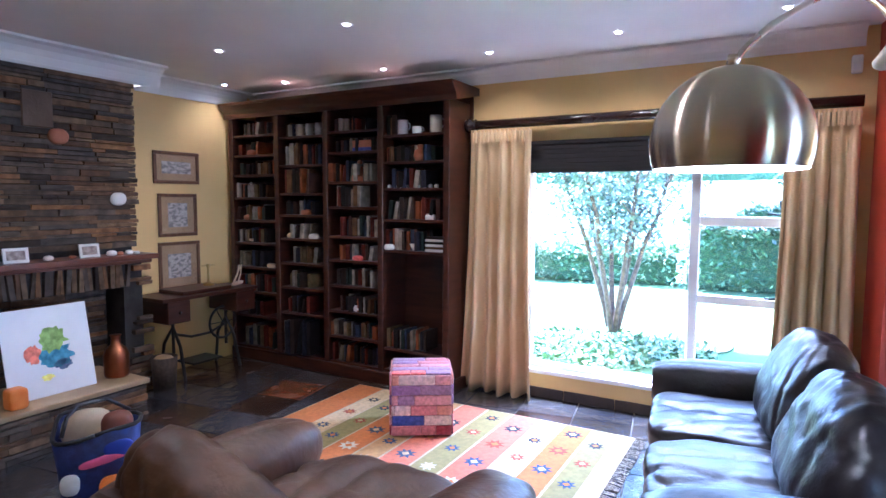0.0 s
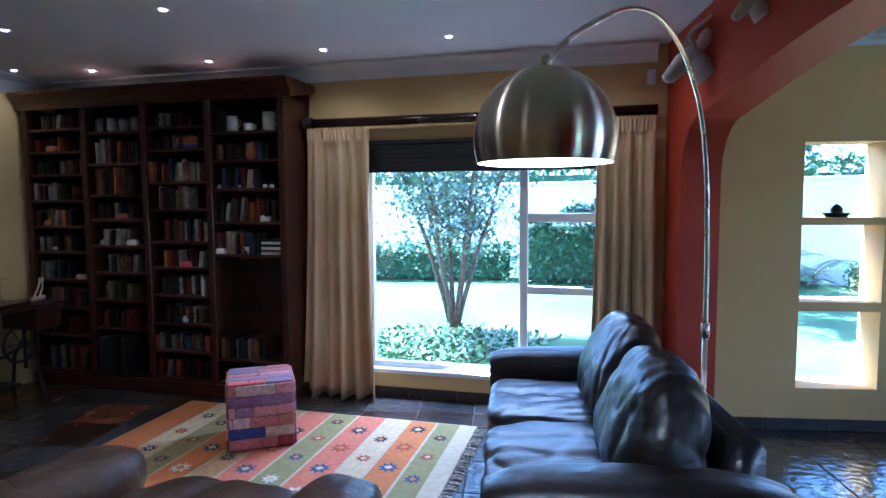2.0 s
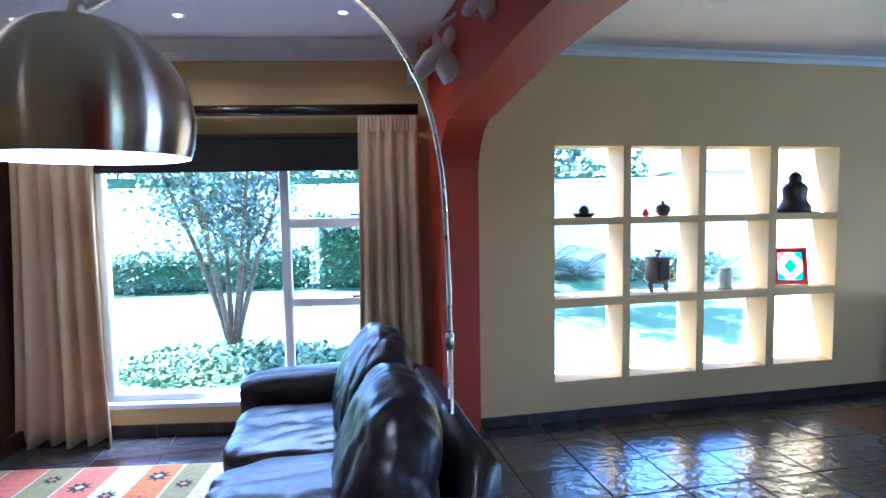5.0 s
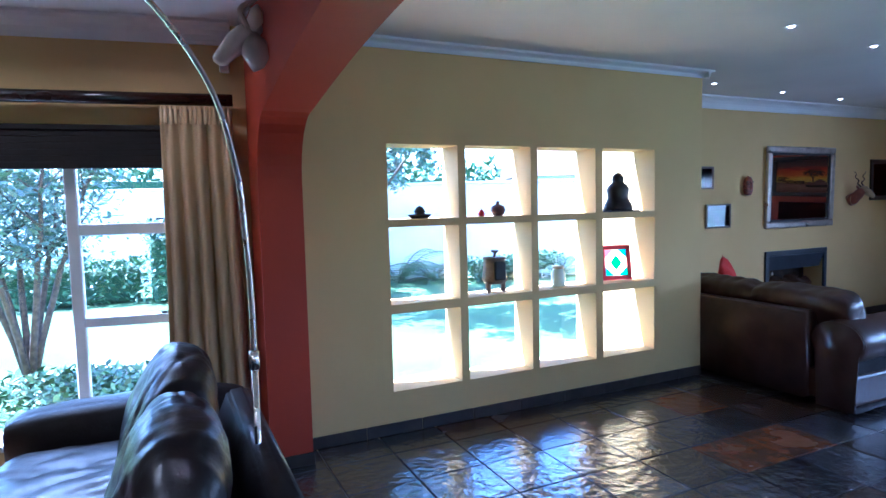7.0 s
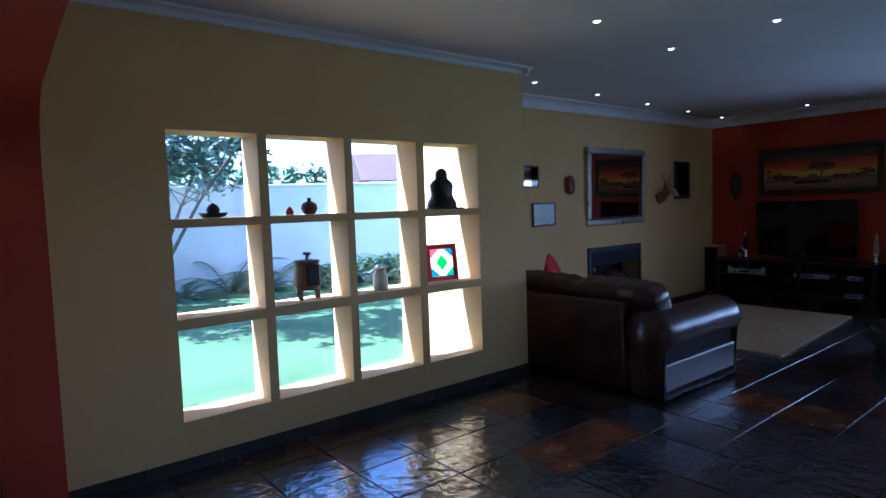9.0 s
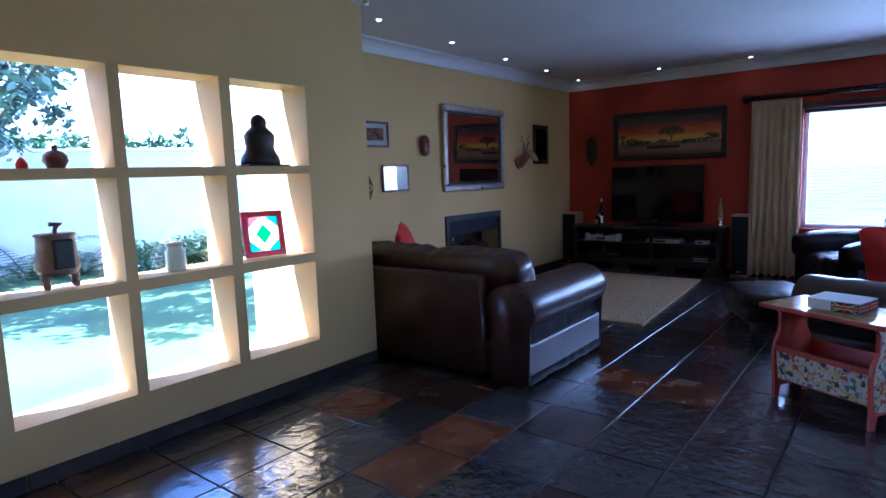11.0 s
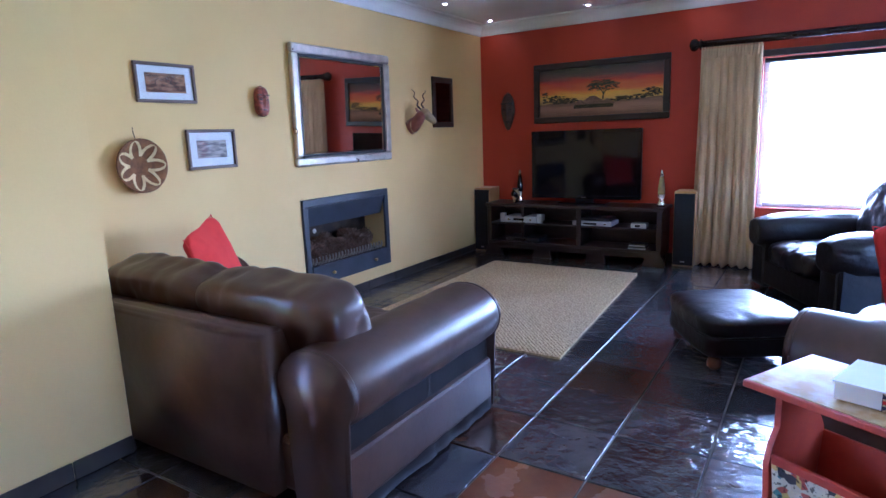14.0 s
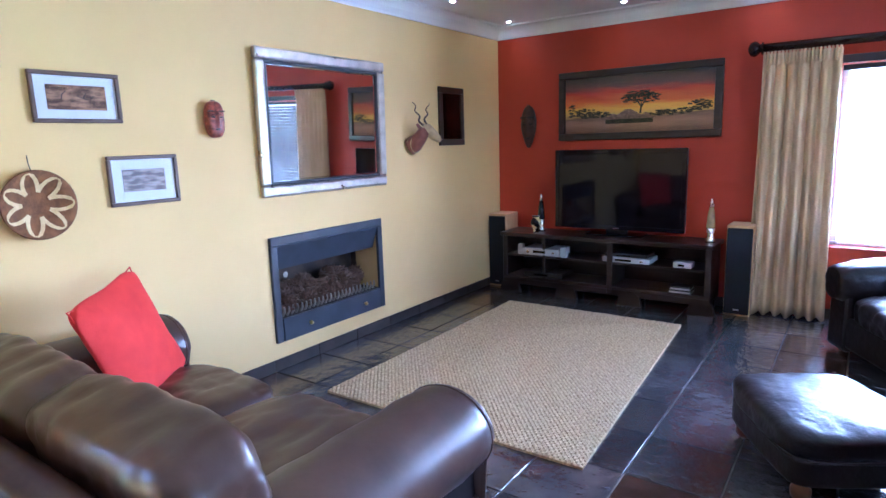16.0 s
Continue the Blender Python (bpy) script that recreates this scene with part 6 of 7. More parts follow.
copy_thing(spk, pose(10.72, 5.69, 0, 0, 0, 180))


def lava(m, label, liquid):
    th = thing("lava_lamp", m, label, "lava lamp", "pair of lava lamps")
    part("base", smooth(lathe([(0.0, 0.0), (0.042, 0.0), (0.036, 0.02), (0.024, 0.06), (0.034, 0.12)], 20)), M_STEEL, th, "polished steel base")
    part("bottle", smooth(lathe([(0.034, 0.12), (0.036, 0.14), (0.030, 0.22), (0.018, 0.30)], 20)), liquid, th, "tapered liquid bottle")
    part("cap", smooth(lathe([(0.018, 0.30), (0.015, 0.33), (0.009, 0.365), (0.0, 0.368)], 20)), M_STEEL, th, "pointed steel cap")


lava(pose(10.62, 3.66, 0.60), "steel lava lamp with clear and amber liquid", mat("amber_liquid", (0.22, 0.16, 0.08), (0.40, 0.30, 0.12), 0.1, 8))
lava(pose(10.64, 5.22, 0.60), "steel lava lamp with dark liquid", M_SCREEN)
vs = thing("painted_vase", pose(10.56, 5.24, 0.60), "small round black and gold painted vase", "vase")
part("body", smooth(lathe([(0.0, 0.0), (0.03, 0.0), (0.026, 0.03), (0.05, 0.08), (0.05, 0.11), (0.03, 0.14), (0.036, 0.155), (0.0, 0.15)], 20)), mat("gold_black_lacquer", (0.015, 0.012, 0.012), (0.62, 0.48, 0.24), 0.25, 14, lo=0.5, hi=0.54), vs)
part("rim", smooth(lathe([(0.034, 0.150), (0.040, 0.158), (0.034, 0.162)], 20)), M_BLACK, vs)


def hifi(name, y, z, w, h, d, material, label, knob=True):
    th = thing(name, pose(X_RED - 0.40, y, z, 0, 0, 180), label, "electronics")
    part("case", bx(-d, 0, -w / 2, w / 2, 0.004, h, 0.004), material, th)
    part("display", bx(0.0005, 0.003, -w * 0.22, w * 0.12, h * 0.35, h * 0.7), M_SCREEN, th)
    if knob:
        part("dial", smooth(move(lathe([(0.0, 0.008), (0.014, 0.008), (0.016, 0.0)], 14), pose(0.0, -w * 0.36, h * 0.5, 0, 90, 0))), M_STEEL, th)
        part("button", bx(0.0, 0.004, w * 0.30, w * 0.36, h * 0.4, h * 0.6), M_STEEL, th)
    return th


M_SILVERP = mat("silver_plastic", (0.42, 0.42, 0.43), (0.50, 0.50, 0.51), 0.35, 6)
hifi("amplifier", 5.14, 0.386, 0.38, 0.07, 0.26, M_SILVERP, "silver amplifier on the unit's upper shelf")
for s in (-1, 1):
    solo("small_speaker", bx(-0.05, 0.0, -0.028, 0.028, 0.0, 0.10, 0.004), M_SILVERP, pose(X_RED - 0.39, 5.14 + s * 0.225, 0.386, 0, 0, 180), "small silver desk speaker beside the amplifier", "speaker", "two small speakers")
hifi("disc_player", 4.32, 0.386, 0.42, 0.05, 0.26, M_SILVERP, "silver disc player on the unit's shelf")
hifi("decoder", 4.32, 0.437, 0.38, 0.035, 0.24, M_BLACK, "black decoder box stacked on a disc player", False)
hifi("router_box", 3.84, 0.386, 0.15, 0.05, 0.12, M_SILVERP, "small pale box on the unit's shelf", False)
for k in range(4):
    solo("disc_case", bx(-0.13, 0, -0.09 + 0.004 * k, 0.09 - 0.003 * k, 0, 0.014, 0.001), (M_SILVERP, M_BLACK)[k % 2], pose(X_RED - 0.40, 3.85, 0.171 + 0.0145 * k, 0, 0, 180), "disc case lying in a short stack", "disc case", "stacked disc cases")
hifi("recorder", 5.12, 0.171, 0.40, 0.05, 0.26, M_BLACK, "black recorder on the unit's lower shelf", False)

# ---- main room: floor things ----
def jute():
    """A thick basket-woven rug: rows of raised loops in one mesh."""
    th = thing("jute_rug", Matrix(), "thick natural beige woven jute rug on the slate", "rug")
    corners = [Vector((7.71, 5.25)), Vector((10.08, 5.27)), Vector((10.08, 3.74)), Vector((7.70, 3.60))]
    m = mat("jute_yarn", (0.38, 0.27, 0.145), (0.68, 0.53, 0.31), 0.95, 60, bump=0.6, bscale=200, fine=0.3)
    part("backing", prism([tuple(c) for c in corners], 0.0, 0.012), m, th)
    nx, ny = 66, 110
    verts, faces = [], []
    r = random.Random(3)
    for i in range(nx):
        for j in range(ny):
            f0, f1, g0, g1 = i / nx, (i + 0.94) / nx, j / ny, (j + 0.9) / ny
            if j % 2:
                f0, f1 = min(1, f0 + 0.5 / nx), min(1, f1 + 0.5 / nx)
            q = [corners[0].lerp(corners[1], f).lerp(corners[3].lerp(corners[2], f), g) for f, g in ((f0, g0), (f1, g0), (f1, g1), (f0, g1))]
            c = sum(q, Vector((0, 0))) / 4
            h = 0.020 + r.uniform(-0.003, 0.003)
            k = len(verts)
            verts += [(p.x, p.y, 0.011) for p in q]
            verts += [(*(c + (p - c) * 0.62), h) for p in q]
            faces += [(k + 4, k + 5, k + 6, k + 7)] + [(k + e, k + (e + 1) % 4, k + 4 + (e + 1) % 4, k + 4 + e) for e in range(4)]
    me = bpy.data.meshes.new("weave")
    me.from_pydata(verts, [], faces)
    me.materials.append(m)
    ob = new("weave", me)
    ob.parent = th
    tagged(ob, kind="stuff")


jute()

fs = thing("leather_footstool", pose(8.29, 2.72, 0, 0, 0, 31) @ Matrix.Diagonal((0.88, 0.92, 0.98, 1)), "black leather footstool with a padded top on bun feet", "footstool")
part("cushion_top", smooth(move(cushion(0.80, 0.66, 0.14, 4.5, 16, 0.008, 4), pose(0, 0, 0.265))), M_LEATHER_B, fs)
part("body", smooth(move(cushion(0.76, 0.62, 0.15, 8, 12, 0.003, 5), pose(0, 0, 0.155))), M_LEATHER_B, fs)
part("piping", smooth(tube([(0.385 * math.copysign(abs(math.cos(a)) ** 0.4, math.cos(a)), 0.315 * math.copysign(abs(math.sin(a)) ** 0.4, math.sin(a)), 0.21) for a in [2 * math.pi * k / 48 for k in range(49)]], 0.007, 6)), M_LEATHER_B, fs)
M_BUN = mat("red_brown_bun_foot", (0.10, 0.03, 0.015), (0.16, 0.05, 0.025), 0.35, 8)
for sx in (-1, 1):
    for sy in (-1, 1):
        part("bun_foot", smooth(move(lathe([(0.02, 0.0), (0.042, 0.02), (0.045, 0.05), (0.03, 0.09)], 14), pose(sx * 0.30, sy * 0.23, 0.0))), M_BUN, fs)

M_REDC = mat("red_cushion_cloth", (0.50, 0.016, 0.010), (0.58, 0.028, 0.018), 0.85, 12, bump=0.3, bscale=200)


def scatter(m, s, label):
    th = thing("scatter_cushion", m, label, "cushion", "red scatter cushions")
    part("cover", smooth(cushion(s, s, 0.14, 7, 16, 0.006, 3, 0.85)), M_REDC, th)
    part("seam", smooth(tube([(x * s * 0.515, y * s * 0.515, 0) for x, y in ((-1, -1), (-0.5, -0.92), (0, -0.9), (0.5, -0.92), (1, -1), (0.92, -0.5), (0.9, 0), (0.92, 0.5), (1, 1), (0.5, 0.92), (0, 0.9), (-0.5, 0.92), (-1, 1), (-0.92, 0.5), (-0.9, 0), (-0.92, -0.5), (-1, -1))], 0.004, 5)), M_REDC, th)
    return th


_ax = Vector((0.38, 0.30, 0.06)).normalized()
_az = _ax.cross(Vector((-0.19, 0.07, 0.49))).normalized()
LEAN = Matrix((_ax, _az.cross(_ax), _az)).transposed().to_4x4()
scatter(Matrix.Translation((6.60, 5.28, 0.655)) @ LEAN, 0.54, "plain red scatter cushion leaning on the leather sofa")
scatter(pose(7.88, 1.86, 0.655, 72, 0, -52), 0.48, "plain red scatter cushion on the second sofa")

# decorated magazine table
M_REDP = mat("orange_red_paint", (0.42, 0.050, 0.022), (0.50, 0.075, 0.035), 0.4, 12, bump=0.1)


def collage():
    """Pasted paper scraps: cells of cream, yellow and small coloured pictures."""
    m = mat("pasted_paper_collage", (0.5, 0.5, 0.5), None, 0.35, 5)
    nt = m.node_tree
    b = nt.nodes["Principled BSDF"]
    geo = nt.nodes.new("ShaderNodeNewGeometry")
    v = nt.nodes.new("ShaderNodeTexVoronoi")
    v.inputs["Scale"].default_value = 40
    nt.links.new(geo.outputs["Position"], v.inputs["Vector"])
    sp = nt.nodes.new("ShaderNodeSeparateColor")
    nt.links.new(v.outputs["Color"], sp.inputs[0])
    c = nt.nodes.new("ShaderNodeValToRGB")
    c.color_ramp.interpolation = "CONSTANT"
    stops = [(0.0, (0.62, 0.56, 0.38)), (0.30, (0.60, 0.45, 0.12)), (0.45, (0.66, 0.60, 0.46)), (0.62, (0.05, 0.05, 0.06)), (0.70, (0.45, 0.09, 0.05)), (0.77, (0.20, 0.16, 0.30)), (0.83, (0.55, 0.50, 0.36)), (0.93, (0.10, 0.22, 0.22))]
    while len(c.color_ramp.elements) < len(stops):
        c.color_ramp.elements.new(0.5)
    for k, (p, col) in enumerate(stops):
        c.color_ramp.elements[k].position = p
        c.color_ramp.elements[k].color = (*col, 1)
    nt.links.new(sp.outputs[0], c.inputs["Fac"])
    n = nt.nodes.new("ShaderNodeTexNoise")
    n.inputs["Scale"].default_value = 70
    nt.links.new(geo.outputs["Position"], n.inputs["Vector"])
    r = nt.nodes.new("ShaderNodeValToRGB")
    r.color_ramp.elements[0].position, r.color_ramp.elements[1].position = 0.36, 0.42
    r.color_ramp.elements[0].color = (0.12, 0.10, 0.10, 1)
    nt.links.new(n.outputs["Fac"], r.inputs["Fac"])
    x = nt.nodes.new("ShaderNodeMix")
    x.data_type, x.blend_type = "RGBA", "MULTIPLY"
    x.inputs["Factor"].default_value = 0.9
    nt.links.new(c.outputs[0], x.inputs["A"])
    nt.links.new(r.outputs[0], x.inputs["B"])
    nt.links.new(x.outputs["Result"], b.inputs["Base Color"])
    return m


M_COLLAGE = collage()
M_COLLAGE_TOP = mat("varnished_yellow_collage", (0.50, 0.30, 0.09), (0.62, 0.46, 0.22), 0.16, 14, lo=0.4, hi=0.6, coat=0.5)
# local x along the long side, y across
TB = pose(6.49, 2.10, 0, 0, 0, 62)
tb = thing("magazine_table", TB, "orange-red painted magazine table pasted with comic paper", "side table")
part("top", bx(-0.34, 0.34, -0.20, 0.20, 0.535, 0.560, 0.005, 2), M_REDP, tb)
part("top_paper", bx(-0.33, 0.33, -0.19, 0.19, 0.5605, 0.562), M_COLLAGE_TOP, tb, "varnished pasted paper top")
prof = [(-0.15, 0.0), (-0.115, 0.0), (-0.10, 0.07), (0.10, 0.07), (0.115, 0.0), (0.15, 0.0), (0.15, 0.10), (0.165, 0.28), (0.15, 0.34), (0.115, 0.40), (0.115, 0.50), (0.15, 0.534), (-0.15, 0.534), (-0.115, 0.50), (-0.115, 0.40), (-0.15, 0.34), (-0.165, 0.28), (-0.15, 0.10)]
for s in (-1, 1):
    e = part("end_panel", move(prism(prof, min(s * 0.255, s * 0.275), max(s * 0.255, s * 0.275)), UPX), M_REDP, tb)
    part("end_paper", move(prism([(y * 0.9, 0.085 + (z - 0.07) * 0.94) for y, z in prof if z > 0.05], s * 0.2755 if s > 0 else -0.277, 0.277 if s > 0 else -0.2755), UPX), M_COLLAGE, e, "pasted comic paper")
for s in (-1, 1):
    w3 = part("trough_side", move(bx(-0.254, 0.254, -0.008, 0.008, 0.0, 0.20, 0.003), pose(0, s * 0.125, 0.12, -s * 8, 0, 0)), M_REDP, tb)
    part("trough_paper", move(bx(-0.25, 0.25, s * 0.0085 if s > 0 else -0.0095, 0.0095 if s > 0 else -0.0085, 0.005, 0.17), pose(0, s * 0.125, 0.12, -s * 8, 0, 0)), M_COLLAGE, w3, "pasted comic paper")
part("trough_floor", bx(-0.254, 0.254, -0.115, 0.115, 0.11, 0.122), M_REDP, tb)
# boxed book with a striped flag spine
fb = thing("flag_book_box", TB @ pose(0.02, 0.0, 0.563, 0, 0, 10), "white boxed book with a red and blue flag pattern", "book")
part("page_block", bx(-0.15, 0.10, -0.11, 0.11, 0.003, 0.058, 0.003), M_CERAMIC, fb)
part("cover", bx(-0.155, 0.105, -0.115, 0.115, 0.0583, 0.062), M_WHITEMT, fb)
M_FLAGB = mat("dark_flag_blue", (0.020, 0.016, 0.04), None, 0.4)
part("flag_side", bx(-0.15, -0.02, 0.1105, 0.1125, 0.004, 0.058), M_FLAGB, fb)
for x0, x1, z0, z1, mt in ((-0.148, -0.022, 0.026, 0.036, M_REDC), (-0.092, -0.078, 0.004, 0.058, M_REDC), (-0.148, -0.022, 0.0375, 0.0415, M_CREAM), (-0.148, -0.022, 0.0205, 0.0245, M_CREAM)):
    part("flag_stripe", bx(x0, x1, 0.1127, 0.1140 + z0 * 0.01, z0, z1), mt, fb)
for sg in (-1, 1):
    for s2 in (-1, 1):
        part("flag_ray", move(bx(-0.028, 0.028, 0.1128, 0.1134, -0.003, 0.003), pose(-0.085 + sg * 0.036, 0, 0.031 + s2 * 0.015, 0, -sg * s2 * 25, 0)), M_CREAM, fb)
part("flag_side", bx(-0.1565, -0.1555, -0.11, 0.11, 0.004, 0.058), M_FLAGB, fb)
for z0, z1, mt in ((0.026, 0.036, M_REDC), (0.039, 0.043, M_CREAM), (0.019, 0.023, M_CREAM)):
    part("flag_stripe", bx(-0.1580, -0.1568, -0.11, 0.11, z0, z1), mt, fb)
part("flag_stripe", bx(-0.1584, -0.1581, -0.012, 0.012, 0.004, 0.058), M_REDC, fb)

# ---- niche ornaments ----
NZ = [0.29, 0.88, 1.45]
YN = Y_NICHE + 0.11
M_BRONZE = mat("dark_bronze", (0.020, 0.016, 0.016), (0.05, 0.04, 0.035), 0.45, 12, metal=0.4, bump=0.15)
bd = smooth(lathe([(0.0, 0.0), (0.13, 0.0), (0.13, 0.02), (0.125, 0.045), (0.105, 0.075), (0.092, 0.11), (0.098, 0.15), (0.102, 0.185), (0.082, 0.215), (0.056, 0.235), (0.050, 0.248), (0.054, 0.268), (0.050, 0.290), (0.036, 0.308), (0.018, 0.320), (0.0, 0.326)], 22))
bmesh.ops.scale(bd, vec=(1.0, 0.75, 0.95), verts=bd.verts)
solo("seated_statue", bd, M_BRONZE, pose(4.94, YN, NZ[2] + 0.012), "dark bronze seated statue in an upper niche", "statue")
solo("statue_base", bx(-0.15, 0.15, -0.085, 0.085, 0.0, 0.011, 0.003), M_BRONZE, pose(4.95, YN, NZ[2] + 0.0005), "thin dark base plate under the statue", "stand")
solo("incense_dish", smooth(lathe([(0.0, 0.0), (0.06, 0.0), (0.085, 0.025), (0.08, 0.03), (0.035, 0.03), (0.04, 0.05), (0.025, 0.075), (0.0, 0.09)], 20)), M_BRONZE, pose(3.17, YN, NZ[2] + 0.001), "dark bronze lidded dish in a niche", "dish")
solo("clay_jar", smooth(lathe([(0.0, 0.0), (0.035, 0.0), (0.055, 0.035), (0.05, 0.065), (0.03, 0.08), (0.012, 0.085), (0.014, 0.105), (0.0, 0.11)], 20)), mat("dark_red_clay", (0.05, 0.02, 0.018), (0.16, 0.05, 0.04), 0.5, 20), pose(3.80, YN, NZ[2] + 0.001), "round dark clay jar with a knobbed lid", "jar")
solo("red_figurine", smooth(lathe([(0.0, 0.0), (0.022, 0.0), (0.026, 0.02), (0.012, 0.045), (0.0, 0.055)], 14)), M_REDC, pose(3.66, YN, NZ[2] + 0.001), "tiny red figurine in a niche", "figurine")
dr = thing("footed_drum", pose(3.76, YN, NZ[1] + 0.001), "carved wooden drum on two stubby feet with dark panel", "drum")
M_DRUM = mat("grey_carved_wood", (0.16, 0.11, 0.085), (0.32, 0.24, 0.18), 0.6, 14, bump=0.3)
part("barrel", smooth(lathe([(0.0, 0.07), (0.075, 0.07), (0.095, 0.10), (0.085, 0.18), (0.08, 0.25), (0.09, 0.255), (0.085, 0.265), (0.0, 0.265)], 20)), M_DRUM, dr)
part("panel", bx(-0.045, 0.045, -0.098, -0.07, 0.10, 0.24, 0.01, 2), M_IRON, dr, "dark front panel")
for s in (-1, 1):
    part("foot", smooth(tube([(s * 0.055, -0.01, 0.09), (s * 0.065, -0.015, 0.05), (s * 0.06, -0.02, 0.02), (s * 0.065, -0.035, 0.018)], [0.028, 0.02, 0.018, 0.016], 10)), M_DRUM, dr)
part("lid_knob", smooth(tube([(0, 0, 0.26), (0.005, 0, 0.29), (0.03, 0, 0.305), (-0.02, 0, 0.31)], 0.011, 8)), M_DRUM, dr)
jr = thing("glass_jar", pose(4.35, YN + 0.02, NZ[1] + 0.001), "greenish glass jar with a cork lid in a niche", "jar")
part("glass", smooth(lathe([(0.0, 0.0), (0.05, 0.0), (0.055, 0.01), (0.055, 0.11), (0.042, 0.125), (0.042, 0.14)], 20, False)), mat("milky_green_glass", (0.60, 0.70, 0.63), (0.70, 0.78, 0.71), 0.22, 6), jr)
part("lid", smooth(lathe([(0.0, 0.138), (0.046, 0.138), (0.046, 0.158), (0.0, 0.158)], 18)), M_PALEW, jr, "cork lid")
sg = thing("stained_glass_panel", pose(4.94, YN + 0.01, NZ[1] + 0.004, 0, 0, -12) @ pose(0, 0, 0, -9, 0, 0), "red-framed stained glass panel standing in a niche", "stained glass")
W2, H2 = 0.135, 0.29
for q in ((-W2, W2, 0, 0.034), (-W2, W2, H2 - 0.034, H2), (-W2, -W2 + 0.034, 0.034, H2 - 0.034), (W2 - 0.034, W2, 0.034, H2 - 0.034)):
    part("frame_side", bx(q[0], q[1], -0.012, 0.012, q[2], q[3], 0.004), mat("bright_red_paint", (0.60, 0.012, 0.02), None, 0.3), sg)
cx, cz = 0.0, H2 / 2
for nm, col, pts in (("green_pane", (0.15, 0.75, 0.30), [(0.0, -0.06), (0.05, 0.0), (0.0, 0.06), (-0.05, 0.0)]),
                     ("blue_pane", (0.15, 0.45, 0.85), [(-0.099, -0.109), (-0.02, -0.109), (-0.099, -0.04)]), ("blue_pane", (0.15, 0.45, 0.85), [(0.099, 0.109), (0.02, 0.109), (0.099, 0.04)]),
                     ("pink_pane", (0.80, 0.30, 0.45), [(-0.099, 0.109), (-0.02, 0.109), (-0.099, 0.04)]), ("teal_pane", (0.10, 0.60, 0.62), [(0.099, -0.109), (0.02, -0.109), (0.099, -0.04)]),
                     ("clear_pane", (0.85, 0.88, 0.85), [(-0.02, 0.109), (0.02, 0.109), (0.0, 0.062)]), ("clear_pane", (0.85, 0.88, 0.85), [(-0.02, -0.109), (0.02, -0.109), (0.0, -0.062)])):
    o = part(nm, move(prism([(cx + x, cz + z) for x, z in pts], -0.002, 0.002), UPY), clear("tinted_" + nm, col), sg)
    loop = [(cx + x, -0.003, cz + z) for x, z in pts]
    part("lead_came", tube(loop + loop[:1], 0.003, 5), M_IRON, sg)

# ---- garden ----
def leaves(name, pts, size, material, parent, seed, droop=0.0, aspect=0.5):
    """Many small pointed leaves at the given places, in one mesh of kind stuff."""
    r = random.Random(seed)
    verts, faces = [], []
    for p in pts:
        a, b = r.uniform(0, 2 * math.pi), r.uniform(-1.0, 0.9) - droop
        d = Vector((math.cos(a) * math.cos(b), math.sin(a) * math.cos(b), math.sin(b)))
        s = d.cross(Vector((r.uniform(-1, 1), r.uniform(-1, 1), 1))).normalized()
        L = size * r.uniform(0.6, 1.3)
        k = len(verts)
        p = Vector(p)
        verts += [p, p + d * L * 0.5 + s * L * aspect * 0.5, p + d * L, p + d * L * 0.5 - s * L * aspect * 0.5]
        faces.append((k, k + 1, k + 2, k + 3))
    me = bpy.data.meshes.new(name)
    me.from_pydata([tuple(v) for v in verts], [], faces)
    me.materials.append(material)
    ob = new(name, me)
    if parent is not None:
        ob.parent = parent
    return tagged(ob, kind="stuff")


def leaf_mat(name, a, b):
    m = mat(name, a, b, 0.45, 3)
    nt = m.node_tree
    bs = nt.nodes["Principled BSDF"]
    g = nt.nodes.new("ShaderNodeNewGeometry")
    h = nt.nodes.new("ShaderNodeHueSaturation")
    mr2 = nt.nodes.new("ShaderNodeMapRange")
    mr2.inputs["To Min"].default_value, mr2.inputs["To Max"].default_value = 0.55, 1.5
    nt.links.new(g.outputs["Random Per Island"], mr2.inputs["Value"])
    nt.links.new(mr2.outputs[0], h.inputs["Value"])
    nt.links.new(bs.inputs["Base Color"].links[0].from_socket, h.inputs["Color"])
    nt.links.new(h.outputs[0], bs.inputs["Base Color"])
    return m


M_LEAF = leaf_mat("shrub_leaf", (0.070, 0.120, 0.095), (0.12, 0.19, 0.15))
M_LEAF2 = leaf_mat("hedge_leaf", (0.045, 0.095, 0.045), (0.085, 0.15, 0.065))
M_BARKT = mat("grey_brown_bark", (0.045, 0.035, 0.030), (0.10, 0.08, 0.065), 0.9, 20, bump=0.5, bscale=60)


